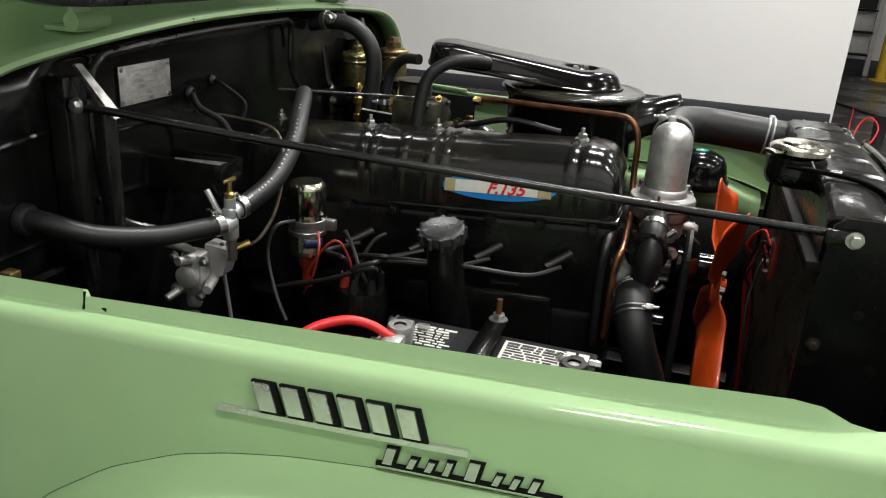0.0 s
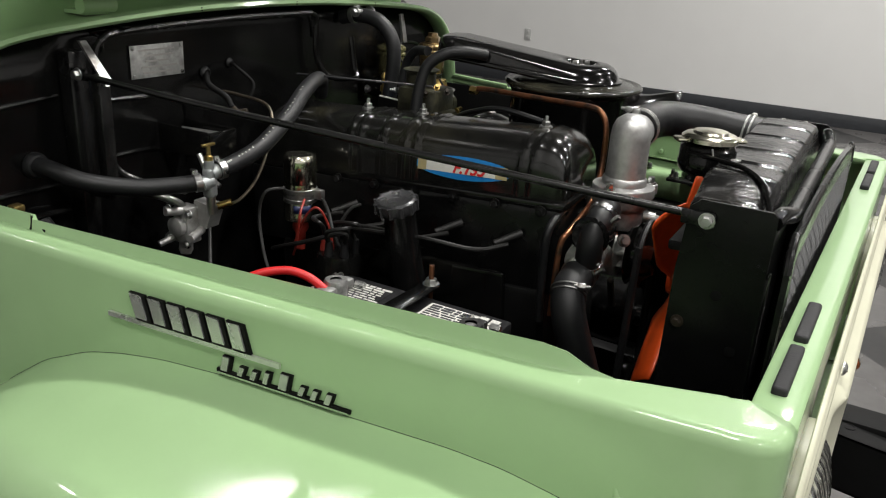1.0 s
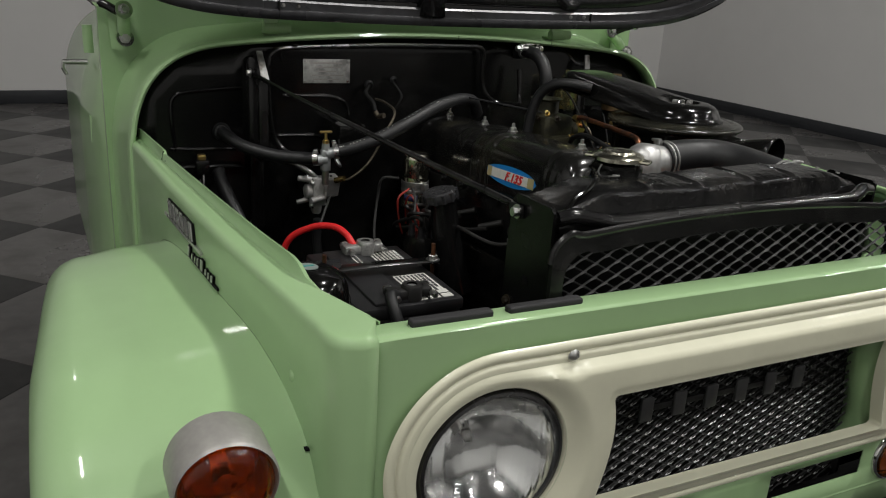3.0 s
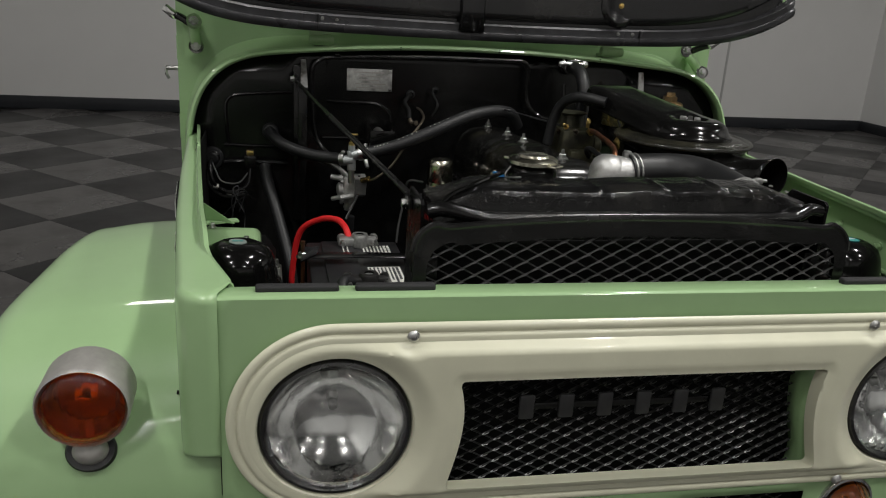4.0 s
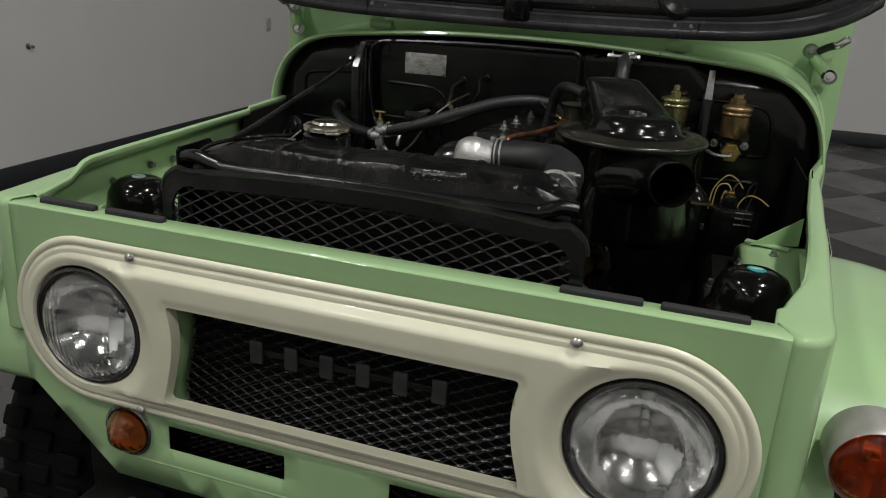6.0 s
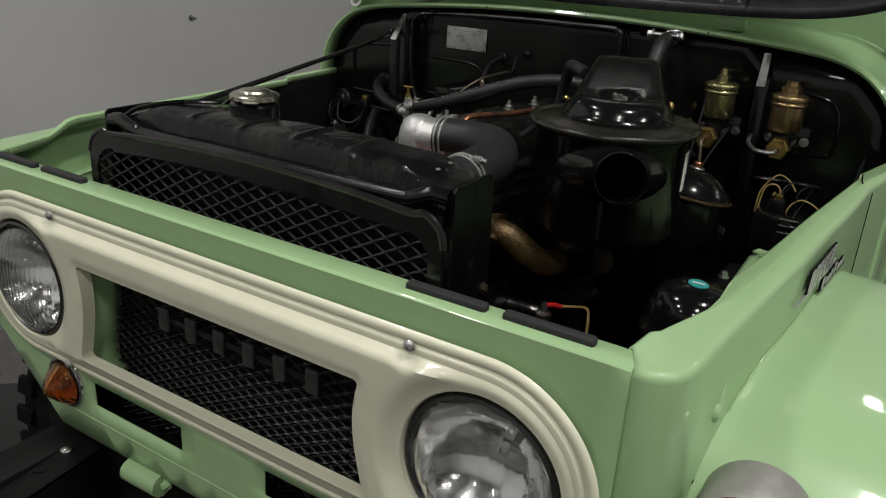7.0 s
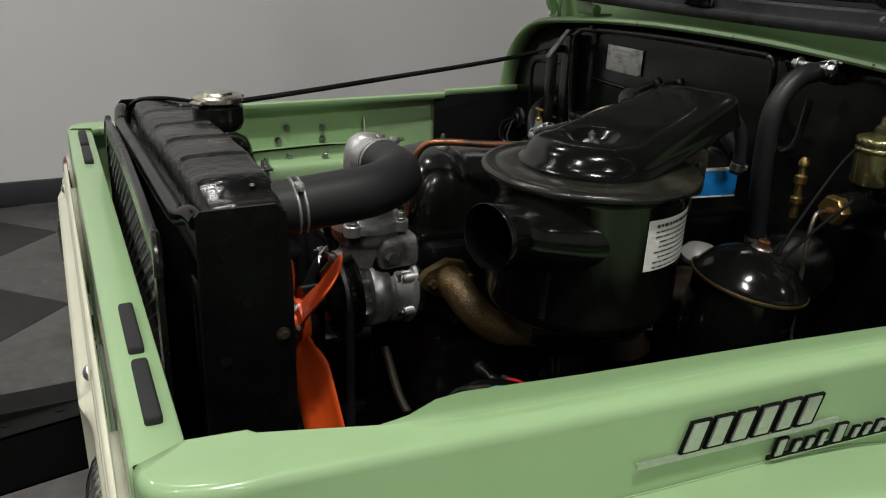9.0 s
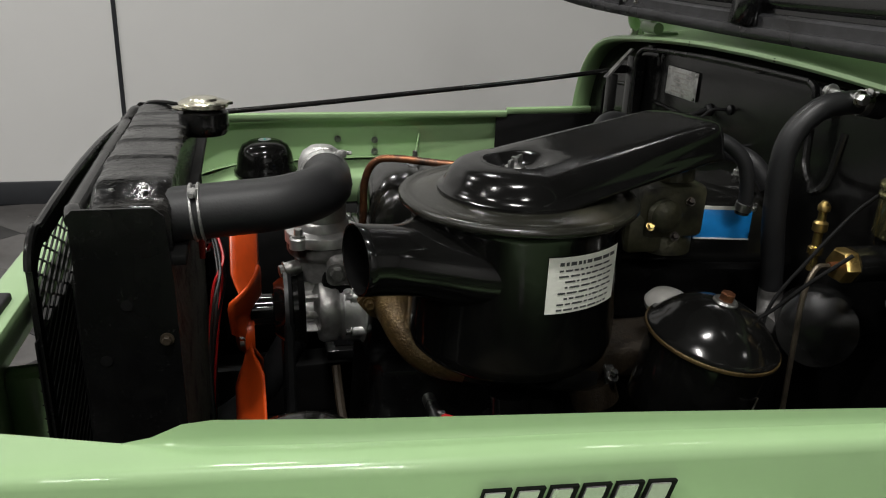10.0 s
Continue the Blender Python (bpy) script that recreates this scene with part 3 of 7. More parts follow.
for s in (-1, 1):
    side_panel(s, "light green hood-side panel with a rolled top lip")
    fender(s)

# front apron, with the opening for the grille and two slots
LAMP_Y, LAMP_H, LAMP_C, STAND = 0.386, 0.8905, 0.884, 0.008


EDGE = np.polyfit([0.070, 0.018, -0.046, -0.074], [0.2435, 0.2355, 0.246, 0.2535], 3)


def opening_half(z, grow=0.0):
    """Half width of the grille opening at height z: concave round the lamps."""
    side = float(np.polyval(EDGE, min(max(z, 0.80), 0.948) - 0.876))
    lo, hi, r = (0.757, 0.953, 0.02) if grow else (0.799, 0.946, 0.008)
    d = max(0.0, r - max(0.0, min(z - lo, hi - z)))
    return side + grow - (r - math.sqrt(max(0.0, r * r - d * d)))


def opening_loop(z0, z1, grow=0.0, n=24):
    right = [(opening_half(z, grow), z) for z in [(z0 + z1) / 2 - (z1 - z0) / 2 * math.cos(math.pi * i / (n - 1)) for i in range(n)]]
    top = [(u, z1) for u in np.linspace(right[-1][0], -right[-1][0], n)][1:-1]
    left = [(-u, z) for u, z in right[::-1]]
    bot = [(u, z0) for u in np.linspace(-right[0][0], right[0][0], n)][1:-1]
    return right + top + left + bot


BEND = 1.0432
APRON = [(-0.518, BEND), (-0.518, 0.775), (-0.365, 0.638), (0.365, 0.638), (0.518, 0.775), (0.518, BEND)]


def dense(loop, step=0.02):
    out = []
    for (a, b), (c, d) in zip(loop, loop[1:] + loop[:1]):
        k = max(1, int(math.hypot(c - a, d - b) / step))
        out += [(a + (c - a) * i / k, b + (d - b) * i / k) for i in range(k)]
    return out


def in_apron(u, v):
    if not 0.638 < v < BEND or abs(u) > 0.518 or abs(u) > 0.365 + (v - 0.638) * (0.153 / 0.137):
        return False
    if 0.757 < v < 0.953 and abs(u) < opening_half(v, 0.012):
        return False
    if 0.705 < v < 0.744 and 0.078 < abs(u) < 0.268:
        return False
    if (abs(u) - LAMP_Y) ** 2 + (v - LAMP_C) ** 2 < 0.090 ** 2:
        return False
    return True


circle = lambda cy, cz, r, n=40: [(cy + r * math.cos(2 * math.pi * i / n), cz + r * math.sin(2 * math.pi * i / n)) for i in range(n)]
bm = fresh()
slots = [dense([(s * 0.078, 0.705), (s * 0.268, 0.705), (s * 0.268, 0.744), (s * 0.078, 0.744)], 0.012) for s in (-1, 1)]
plate(bm, [dense(APRON), opening_loop(0.757, 0.953, 0.012)] + slots + [circle(s * LAMP_Y, LAMP_C, 0.090) for s in (-1, 1)],
      in_apron, lambda u, v: (1.014 + 0.004 * (1.036 - v), u, v), 0.03, (-0.5, 0.5, 0.65, 1.03))
# rolled top edge and flange of the apron
rows = []
for u, v in [q for q in dense(APRON) if q[1] > BEND - 1e-6] + [(-0.518, BEND)]:
    row = [(1.014 + 0.004 * (1.036 - v), u, v), (1.0132, u, 1.0441), (1.0118, u, 1.0449), (1.010, u, 1.0454), (1.0075, u, 1.0457), (0.980, u, 1.0448), (0.9778, u, 1.0438), (0.977, u, 1.041), (0.976, u, 1.02)]
    rows.append(row)
sheet(bm, rows)
# inward return of the grille opening
loop = opening_loop(0.757, 0.953, 0.012)
for edge in (loop[:24], loop[46:70]):
    sheet(bm, [[(1.0145, u, v) for u, v in edge], [(0.992, u * 0.99, v) for u, v in edge], [(0.972, u * 0.985, v) for u, v in edge]])
edge = loop[69:] + loop[:1]
sheet(bm, [[(1.0145, u, v) for u, v in edge], [(0.99, u, v + 0.002) for u, v in edge], [(0.983, u, v + 0.003) for u, v in edge], [(0.983, u, v - 0.012) for u, v in edge]])
nose("front_apron", bm, GREEN, car, "light green front panel behind the bezel", angle=24, thick=0.002)
for s in (-1, 1):
    bm = fresh()
    tube(bm, [(1.0105, s * 0.5185, 1.036), (1.011, s * 0.5185, 0.9), (1.0115, s * 0.5185, 0.79)], 0.0011, 6, 3)
    nose("panel_seam", bm, DULL, car)
    for y0, y1 in ((0.270, 0.364), (0.383, 0.477)):
        bm = fresh()
        box(bm, (0.9935, s * (y0 + y1) / 2, 1.0478), (0.013, y1 - y0, 0.011), 0.003, 3)
        nose("rubber_pad", bm, PADDING, car, "black rubber hood pad")
bm = fresh()
tube(bm, [(1.0142, u, 0.676) for u in (-0.33, -0.1, 0.1, 0.33)], 0.0032, 8, 6)
nose("swage_line", bm, GREEN, car)
for hy in (0.252, -0.15):
    bm = fresh()
    lathe(bm, [(0, 0), (0.0075, 0), (0.0075, 0.0012), (0.0, 0.0012)], (1.0005, hy, 1.0448), n=16, squash=(1.0, 1.35))
    nose("pad_hole", bm, DULL, car)

# cream bezel
bezel_r = 0.1265


def rim_distance(u, v):
    """Distance inside the bezel's outer outline."""
    du = max(0, abs(u) - LAMP_Y)
    return bezel_r - math.hypot(du, v - LAMP_H)


def stadium(inset, n=36):
    r, out = bezel_r - inset, []
    for i in range(n + 1):
        a = -math.pi / 2 + math.pi * i / n
        out.append((LAMP_Y + r * math.cos(a), LAMP_H + r * math.sin(a)))
    out += [(u, LAMP_H + r) for u in np.linspace(LAMP_Y, -LAMP_Y, 40)[1:-1]]
    out += [(-u, v) for u, v in out[:n + 1][::-1]]
    out += [(u, LAMP_H - r) for u in np.linspace(-LAMP_Y, LAMP_Y, 40)[1:-1]]
    return out


def in_bezel(u, v):
    if rim_distance(u, v) < 0.022:
        return False
    if (abs(u) - LAMP_Y) ** 2 + (v - LAMP_C) ** 2 < 0.093 ** 2:
        return False
    return not (0.799 < v < 0.946 and abs(u) < opening_half(v))


def bezel_x(u, v):
    d = rim_distance(u, v)
    lamp = math.hypot(abs(u) - LAMP_Y, v - LAMP_C) - 0.093
    scr = min(math.hypot(abs(u) - 0.300, v - (LAMP_H + 0.112)), math.hypot(abs(u) - 0.300, v - (LAMP_H - 0.119)))
    h = 0.013 * smooth(0.021, 0.034, d) * smooth(-0.004, 0.030, lamp)
    h *= 0.3 + 0.7 * smooth(0.008, 0.025, scr)
    edge = math.hypot(max(0.0, abs(u) - opening_half(min(max(v, 0.80), 0.945))), max(0.0, v - 0.946, 0.799 - v))
    h -= 0.0035 * (1 - smooth(0.0, 0.014, edge))
    return 1.023 + STAND + h


bm = fresh()
plate(bm, [stadium(0.022), opening_loop(0.799, 0.946)] + [circle(s * LAMP_Y, LAMP_C, 0.093, 64) for s in (-1, 1)],
      in_bezel, lambda u, v: (bezel_x(u, v), u, v), 0.0042, (-0.49, 0.49, 0.77, 1.02))
rings = [(0.004, 1.0155), (0.001, 1.0155), (0.0, 1.0165), (0.001, 1.0187), (0.003, 1.0208), (0.006, 1.0215), (0.0095, 1.0213), (0.011, 1.0195), (0.0125, 1.0195), (0.014, 1.0222), (0.017, 1.023), (0.022, 1.023)]
sheet(bm, [[(x + STAND, u, v) for u, v in stadium(d)] for d, x in rings], closed=True)
lp = opening_loop(0.799, 0.946)
sheet(bm, [[(bezel_x(u, v), u, v) for u, v in lp], [(1.030, u * 0.995, v) for u, v in lp], [(1.022, u * 0.995, v) for u, v in lp]], closed=True)
for s in (-1, 1):
    sheet(bm, [[(x, s * LAMP_Y + r * math.cos(2 * math.pi * i / 64), LAMP_C + r * math.sin(2 * math.pi * i / 64)) for i in range(64)] for r, x in ((0.093, 1.031), (0.0915, 1.0295), (0.0905, 1.024), (0.090, 1.010))], closed=True)
bezel = nose("bezel", bm, CREAM, car, "cream painted pressed-steel headlamp and grille bezel", angle=50)
for sy, sz in ((-0.300, 0.112), (0.300, 0.112), (-0.300, -0.119), (0.300, -0.119)):
    bm = fresh()
    lathe(bm, [(0, 0), (0.0075, 0), (0.0075, 0.001), (0.0055, 0.003), (0.003, 0.0042), (0, 0.0045)], (1.0245 + STAND, sy, LAMP_H + sz), (1, 0, 0), 14)
    box(bm, (1.0288 + STAND, sy, LAMP_H + sz), (0.001, 0.008, 0.0014))
    nose("screw", bm, ZINC, bezel, "zinc screw")

# headlamps
for s in (-1, 1):
    c = (0.018, s * LAMP_Y, LAMP_C)
    small = lambda prof: [(0.945 * r, h) for r, h in prof]
    bm = fresh()
    lathe(bm, small([(0.0, 0.945), (0.02, 0.946), (0.045, 0.955), (0.065, 0.971), (0.078, 0.99), (0.0845, 1.004)]), c, (1, 0, 0), 48)
    lamp = nose("headlamp", bm, REFLECTOR, car, "round headlamp with a clear fluted glass lens")
    bm = fresh()
    lathe(bm, small([(0.0845, 1.000), (0.0855, 1.010), (0.0885, 1.0135), (0.0925, 1.0125), (0.095, 1.006), (0.095, 0.998)]), c, (1, 0, 0), 48)
    nose("lamp_ring", bm, RING_SHADE, lamp, "thin metal retaining ring coloured as dark as its shadow gap")
    bm = fresh()
    prof = [(0.0, 1.034), (0.03, 1.0325), (0.055, 1.028), (0.072, 1.0215), (0.081, 1.015), (0.0848, 1.0085)]
    lathe(bm, small(prof + [(r * 0.965, h - 0.003) for r, h in prof[::-1]]), c, (1, 0, 0), 48)
    lens = nose("lens", bm, LENS, lamp)
    lens.visible_shadow = False
    bm = fresh()
    lathe(bm, small([(0, 0.947), (0.006, 0.947), (0.006, 0.955), (0.004, 0.958), (0.0, 0.959)]), c, (1, 0, 0), 20)
    nose("bulb", bm, STEEL, lamp)

# amber indicators on the apron under the bezel
for s in (-1, 1):
    c = (0.015, s * 0.336, 0.722)
    bm = fresh()
    lathe(bm, [(0, 0.990), (0.042, 0.990), (0.043, 1.001), (0.041, 1.006), (0.037, 1.007), (0.036, 1.002), (0, 1.0)], c, (1, 0, 0), 32)
    ind = nose("indicator", bm, CHROME, car, "small round amber indicator with a chrome rim")
    bm = fresh()
    prof = [(0, 1.041), (0.005, 1.040), (0.013, 1.0345), (0.023, 1.0255), (0.031, 1.0155), (0.0345, 1.009), (0.036, 1.004)]
    lathe(bm, prof + [(r * 0.9, h - 0.003) for r, h in prof[::-1]], c, (1, 0, 0), 32)
    nose("lens", bm, ORANGE_LENS, ind)
    bm = fresh()
    lathe(bm, [(0.033, 1.009), (0.028, 1.0045), (0.018, 1.0025), (0.009, 1.002), (0.008, 1.016), (0, 1.02)], c, (1, 0, 0), 24)
    nose("bulb", bm, GREY_LID, ind)

# side marker lamps standing on the fenders
def marker(bm, profile, at, axis, n):
    lathe(bm, [(1.14 * q, 1.14 * h) for q, h in profile], at, axis, n)


for s in (-1, 1):
    at = Vector((0.938, -0.666 if s < 0 else 0.634, 0.921 if s < 0 else 0.904))
    bm = fresh()
    ax = Vector((1, 0, -0.06))
    marker(bm, [(0, 0), (0.037, 0.0005), (0.0425, 0.003), (0.0442, 0.008), (0.0445, 0.052), (0.0425, 0.055), (0.041, 0.052), (0.039, 0.03), (0, 0.028)], at, ax, 36)
    mk = part("marker_lamp", bm, GREY_LID, car, "round amber marker lamp in a grey housing")
    bm = fresh()
    prof = [(0, 0.064), (0.015, 0.0635), (0.03, 0.061), (0.037, 0.058), (0.0395, 0.054), (0.0395, 0.05)]
    marker(bm, prof + [(r * 0.93, h - 0.004) for r, h in prof[::-1]], at, ax, 36)
    part("lens", bm, AMBER, mk)
    bm = fresh()
    marker(bm, [(0, 0.03), (0.038, 0.031), (0.03, 0.034), (0.012, 0.032), (0.01, 0.046), (0, 0.049)], at, ax, 20)
    part("reflector", bm, REFLECTOR, mk)
    # low chrome foot in an oval rubber pad on the sloping front of the fender
    foot, lean = Vector((0.972, at.y, 0.848)), Vector((0.83, 0, 0.56))
    bm = fresh()
    lathe(bm, [(0, -0.012), (0.0255, -0.012), (0.026, 0.003), (0.024, 0.006), (0, 0.006)], foot, lean, 28, (1.1, 0.95))
    part("gasket", bm, RUBBER, mk)
    bm = fresh()
    lathe(bm, [(0.0185, 0.004), (0.018, 0.010), (0.0145, 0.017), (0.009, 0.021), (0, 0.0225)], foot, lean, 28, (1.1, 0.9))
    tube(bm, [foot + lean * 0.012, foot + Vector((0.0, 0, 0.03)), at + Vector((0.03, 0, -0.04))], 0.011, 12)
    part("foot", bm, GREY_LID, mk)

# grille of expanded metal, with the maker's letters as plain blocks


def mesh_screen(bm, y0, y1, z0, z1, place, pitch_y, pitch_z, wire=0.0016):
    """Diamond strands crossing, each a flat bar, kept inside the rectangle."""
    def strand(slope):
        span = (z1 - z0)
        run = span / pitch_z * pitch_y
        start = y0 - run if slope > 0 else y0
        k = int((y1 - y0 + run) / pitch_y) + 1
        for i in range(k + 1):
            ya = start + i * pitch_y
            yb = ya + slope * run if slope > 0 else ya - run
            a, b = Vector((ya, z0)), Vector((yb, z1))
            d = b - a
            ts = [0.0, 1.0]
            for lim in (y0, y1):
                if abs(d.x) > 1e-9:
                    t = (lim - a.x) / d.x
                    if 0 < t < 1:
                        ts.append(t)
            ts.sort()
            for t0, t1 in zip(ts, ts[1:]):
                mid = a + d * (t0 + t1) / 2
                if not y0 < mid.x < y1:
                    continue
                m = max(2, int(d.length * (t1 - t0) / 0.03))
                q = [a + d * (t0 + (t1 - t0) * j / m) for j in range(m + 1)]
                nrm = Vector((-d.y, d.x)).normalized() * wire
                lift = 0.0015 * slope
                vs = []
                for p in q:
                    vs.append([bm.verts.new(place(p.x + nrm.x, p.y + nrm.y, lift - 0.001)), bm.verts.new(place(p.x, p.y, lift + 0.0012)), bm.verts.new(place(p.x - nrm.x, p.y - nrm.y, lift - 0.001))])
                for e, f in zip(vs, vs[1:]):
                    for j in range(3):
                        g = (j + 1) % 3
                        bm.faces.new((e[j], e[g], f[g], f[j]))
    strand(1)
    strand(-1)


def mesh_bonds(bm, y0, y1, z0, z1, place, pitch_y, pitch_z):
    """The short flat bonds where the strands meet, tipped towards the sky."""
    run = (z1 - z0) / pitch_z * pitch_y
    for j in range(int((z1 - z0) / pitch_z * 2)):
        z = z0 + pitch_z / 2 * j
        first = y0 - run + pitch_y * (z - z0) / pitch_z
        i0 = math.ceil((y0 - first) / pitch_y)
        for i in range(i0, i0 + int((y1 - y0) / pitch_y)):
            y = first + i * pitch_y
            k = 0.0040
            q = [(y - 1.3 * k, z - 0.0016, 0.0020), (y - k * 0.8, z - 0.0001, 0.0012), (y + k, z + 0.0021, 0.0012), (y + 1.3 * k, z + 0.0016, 0.0020), (y + k * 0.8, z + 0.0001, 0.0031), (y - k, z - 0.0021, 0.0031)]
            bm.faces.new([bm.verts.new(place(*p)) for p in q])


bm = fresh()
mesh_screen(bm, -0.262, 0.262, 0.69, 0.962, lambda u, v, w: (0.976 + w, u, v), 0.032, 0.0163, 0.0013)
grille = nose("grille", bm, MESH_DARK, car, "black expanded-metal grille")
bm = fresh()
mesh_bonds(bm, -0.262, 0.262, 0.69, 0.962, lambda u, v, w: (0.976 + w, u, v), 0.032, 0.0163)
tagged(nose("mesh_bond", bm, BOND_GLINT, grille), kind="stuff")
# added black sheet, stands in for the dark depth behind the mesh
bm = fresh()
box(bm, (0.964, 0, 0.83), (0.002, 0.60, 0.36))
nose("grille_dark_sheet", bm, DULL, grille)
bm = fresh()
box(bm, (0.980, 0, 0.876), (0.004, 0.262, 0.009), 0.001)
nose("letter_bar", bm, SATIN, grille)
for i in range(6):
    y = -0.138 + 0.0268 * 2 * i
    bm = fresh()
    box(bm, (0.983, y, 0.876), (0.006, 0.021, 0.035), 0.0035, 2)
    nose("emblem_block", bm, LETTER, grille, "grey raised emblem block")

# cowl: the arched rim round the firewall and the scuttle behind it
ARCH = [(0.632, 0.62), (0.632, 0.8), (0.631, 1.0), (0.626, 1.06), (0.615, 1.11), (0.594, 1.155), (0.560, 1.192), (0.515, 1.216), (0.45, 1.230), (0.3, 1.244), (0.15, 1.2525), (0.0, 1.255)]


def arch(n=9):
    half = spline([(0, y, z) for y, z in ARCH], n)
    pts = [(p.y, p.z) for p in half]
    return [(y + 0.042 * smooth(0.1, 0.5, y), z) for y, z in pts] + [(-y, z) for y, z in pts[::-1][1:]]


def offset(loop, d):
    out = []
    for i, (y, z) in enumerate(loop):
        a, b = loop[max(0, i - 1)], loop[min(len(loop) - 1, i + 1)]
        ty, tz = b[0] - a[0], b[1] - a[1]
        k = math.hypot(ty, tz)
        out.append((y + tz / k * d, z - ty / k * d))
    return out


ARC = arch()
RIM = [(0.0, -0.002), (0.0, 0.030), (0.0015, 0.036), (0.005, 0.039), (0.009, 0.037), (0.011, 0.030), (0.0115, 0.012), (0.0125, -0.02), (0.015, -0.05), (0.020, -0.09), (0.026, -0.13), (0.030, -0.16)]
bm = fresh()
sheet(bm, [[(x, y, z) for y, z in offset(ARC, d)] for d, x in RIM])
part("cowl", bm, GREEN, car, "light green arched cowl round the firewall", thick=0.0018)
for py in (-0.17, 0.06, 0.31):
    bm = fresh()
    z = min(ARC, key=lambda p: abs(p[0] - py))[1]
    lathe(bm, [(0, 0), (0.003, 0), (0.003, 0.001), (0, 0.0015)], (0.038, py, z + 0.005), (1, 0, 0), 10)
    part("cowl_hole", bm, DULL, car)
# scuttle top, body side and windscreen foot behind the hood
bm = fresh()
outer = offset(ARC, 0.030)
swell = lambda y, k: y * (k if y < 0 else 1.008)
sheet(bm, [[(-0.16, y, z) for y, z in outer], [(-0.165, y * 1.005, z + 0.005) for y, z in outer], [(-0.3, swell(y, 1.035), z) for y, z in outer], [(-0.45, swell(y, 1.055), z) for y, z in outer], [(-1.15, swell(y, 1.06), z) for y, z in outer]])
part("body_tub", bm, GREEN, car, "light green body side behind the cowl", thick=0.002)
bm = fresh()
for py in (-0.635, 0.675):
    box(bm, (-0.21, py, 1.45), (0.045, 0.05, 0.62), 0.01)
box(bm, (-0.21, 0.02, 1.80), (0.045, 1.36, 0.06), 0.01)
prism(bm, [(-0.128, -0.667), (-0.168, 0.712), (-0.20, 0.712), (-0.165, -0.667)], lambda u, v, w: (u, v, 0.62 + w), 0.87)
part("windscreen_frame", bm, GREEN, car)
for s in (-1, 1):
    bm = fresh()
    rod(bm, (-0.31, s * 0.677, 0.98), (-0.31, s * 0.677, 1.04), 0.011)
    rod(bm, (-0.31, s * 0.677, 1.18), (-0.31, s * 0.677, 1.24), 0.011)
    part("door_hinge", bm, GREEN, car)
    bm = fresh()
    rod(bm, (-0.42, s * 0.675, 1.147), (-0.42, s * 0.728, 1.147), 0.006)
    tube(bm, [(-0.42, s * 0.726, 1.150), (-0.42, s * 0.729, 1.135), (-0.42, s * 0.722, 1.118)], 0.004)
    part("door_handle", bm, ZINC, car)
    # windscreen hold-down: eyes joined by a green link, a second eye on a bracket
    eye = [Vector(q) for q in (((-0.155, 0.630, 1.270), (-0.108, 0.684, 1.292), (-0.138, 0.676, 1.217)) if s > 0 else ((-0.080, -0.623, 1.286), (-0.10, -0.675, 1.300), (-0.102, -0.622, 1.230)))]
    bm = fresh()
    prism(bm, [(-0.016, -0.05), (0.016, -0.05), (0.02, 0.03), (0.0, 0.06), (-0.02, 0.03)], lambda u, v, w: eye[0].lerp(eye[2], 0.5) + Vector((-0.018 + w, u + 0.008 * s, v)), 0.004)
    clampb = part("windscreen_clamp", bm, GREEN, car, "green and zinc windscreen hold-down bracket")
    bm = fresh()
    tube(bm, [eye[0].lerp(eye[2], 0.12), eye[0].lerp(eye[2], 0.5) + Vector((0.006, 0, 0)), eye[0].lerp(eye[2], 0.88)], 0.0125, 12)
    part("link", bm, GREEN, clampb)
    for q in (eye[0], eye[2]):
        bm = fresh()
        lathe(bm, [(0.0062, 0), (0.0165, 0), (0.0172, 0.003), (0.0165, 0.008), (0.0062, 0.008)], q + Vector((0.006, 0, 0)), (1, -0.1 * s, 0.25), 22)
        part("eye_plate", bm, CHROME, clampb)
        bm = fresh()
        bolt(bm, q + Vector((0.012, 0, 0.002)), (1, -0.1 * s, 0.25), 0.0075, 0.011)
        part("bolt", bm, ZINC, clampb)
    bm = fresh()
    tube(bm, [eye[0] + Vector((0.004, 0.012 * s, -0.002)), eye[0].lerp(eye[1], 0.6), eye[1]], 0.0085, 10)
    part("arm", bm, DUSTY, clampb)
    bm = fresh()
    box(bm, eye[1] + Vector((0.004, 0, 0.004)), (0.014, 0.034, 0.018), 0.004, turn=Matrix.Rotation(radians(38 * s), 3, "X"))
    part("bracket", bm, CHROME, clampb)
    # hood hinge
    bm = fresh()
    hz = min(ARC, key=lambda p: abs(p[0] - 0.345 * s))[1] + 0.021
    rod(bm, (0.018, s * 0.345 - 0.027, hz + 0.006), (0.018, s * 0.345 + 0.027, hz + 0.006), 0.0105, 14)
    box(bm, (-0.005, s * 0.345, hz - 0.004), (0.045, 0.04, 0.006), 0.0015)
    box(bm, (0.018, s * 0.345 - 0.012, hz + 0.02), (0.007, 0.03, 0.03), 0.0015)
    part("hood_hinge", bm, GREEN, car, "small green hood hinge")

# raised hood: outer skin, black lined underside, edge band and ribs


def hood_x(y, z):
    return 0.035 + 0.15 * (abs(y) / 0.69) ** 2.4 - 0.10 * (z - 1.29)


def hood_low(y):
    return 1.292 + 0.014 * (abs(y) / 0.6) ** 2 + 0.075 * (abs(y) / 0.69) ** 8


def hood_rows(dx, lo, hi, n=20, reach=0.69):
    return [[(hood_x(y, hood_low(y) + lo + (hi - lo) * k / n) + dx, y, hood_low(y) + lo + (hi - lo) * k / n) for y in np.linspace(-reach, reach, 61)] for k in range(n + 1)]


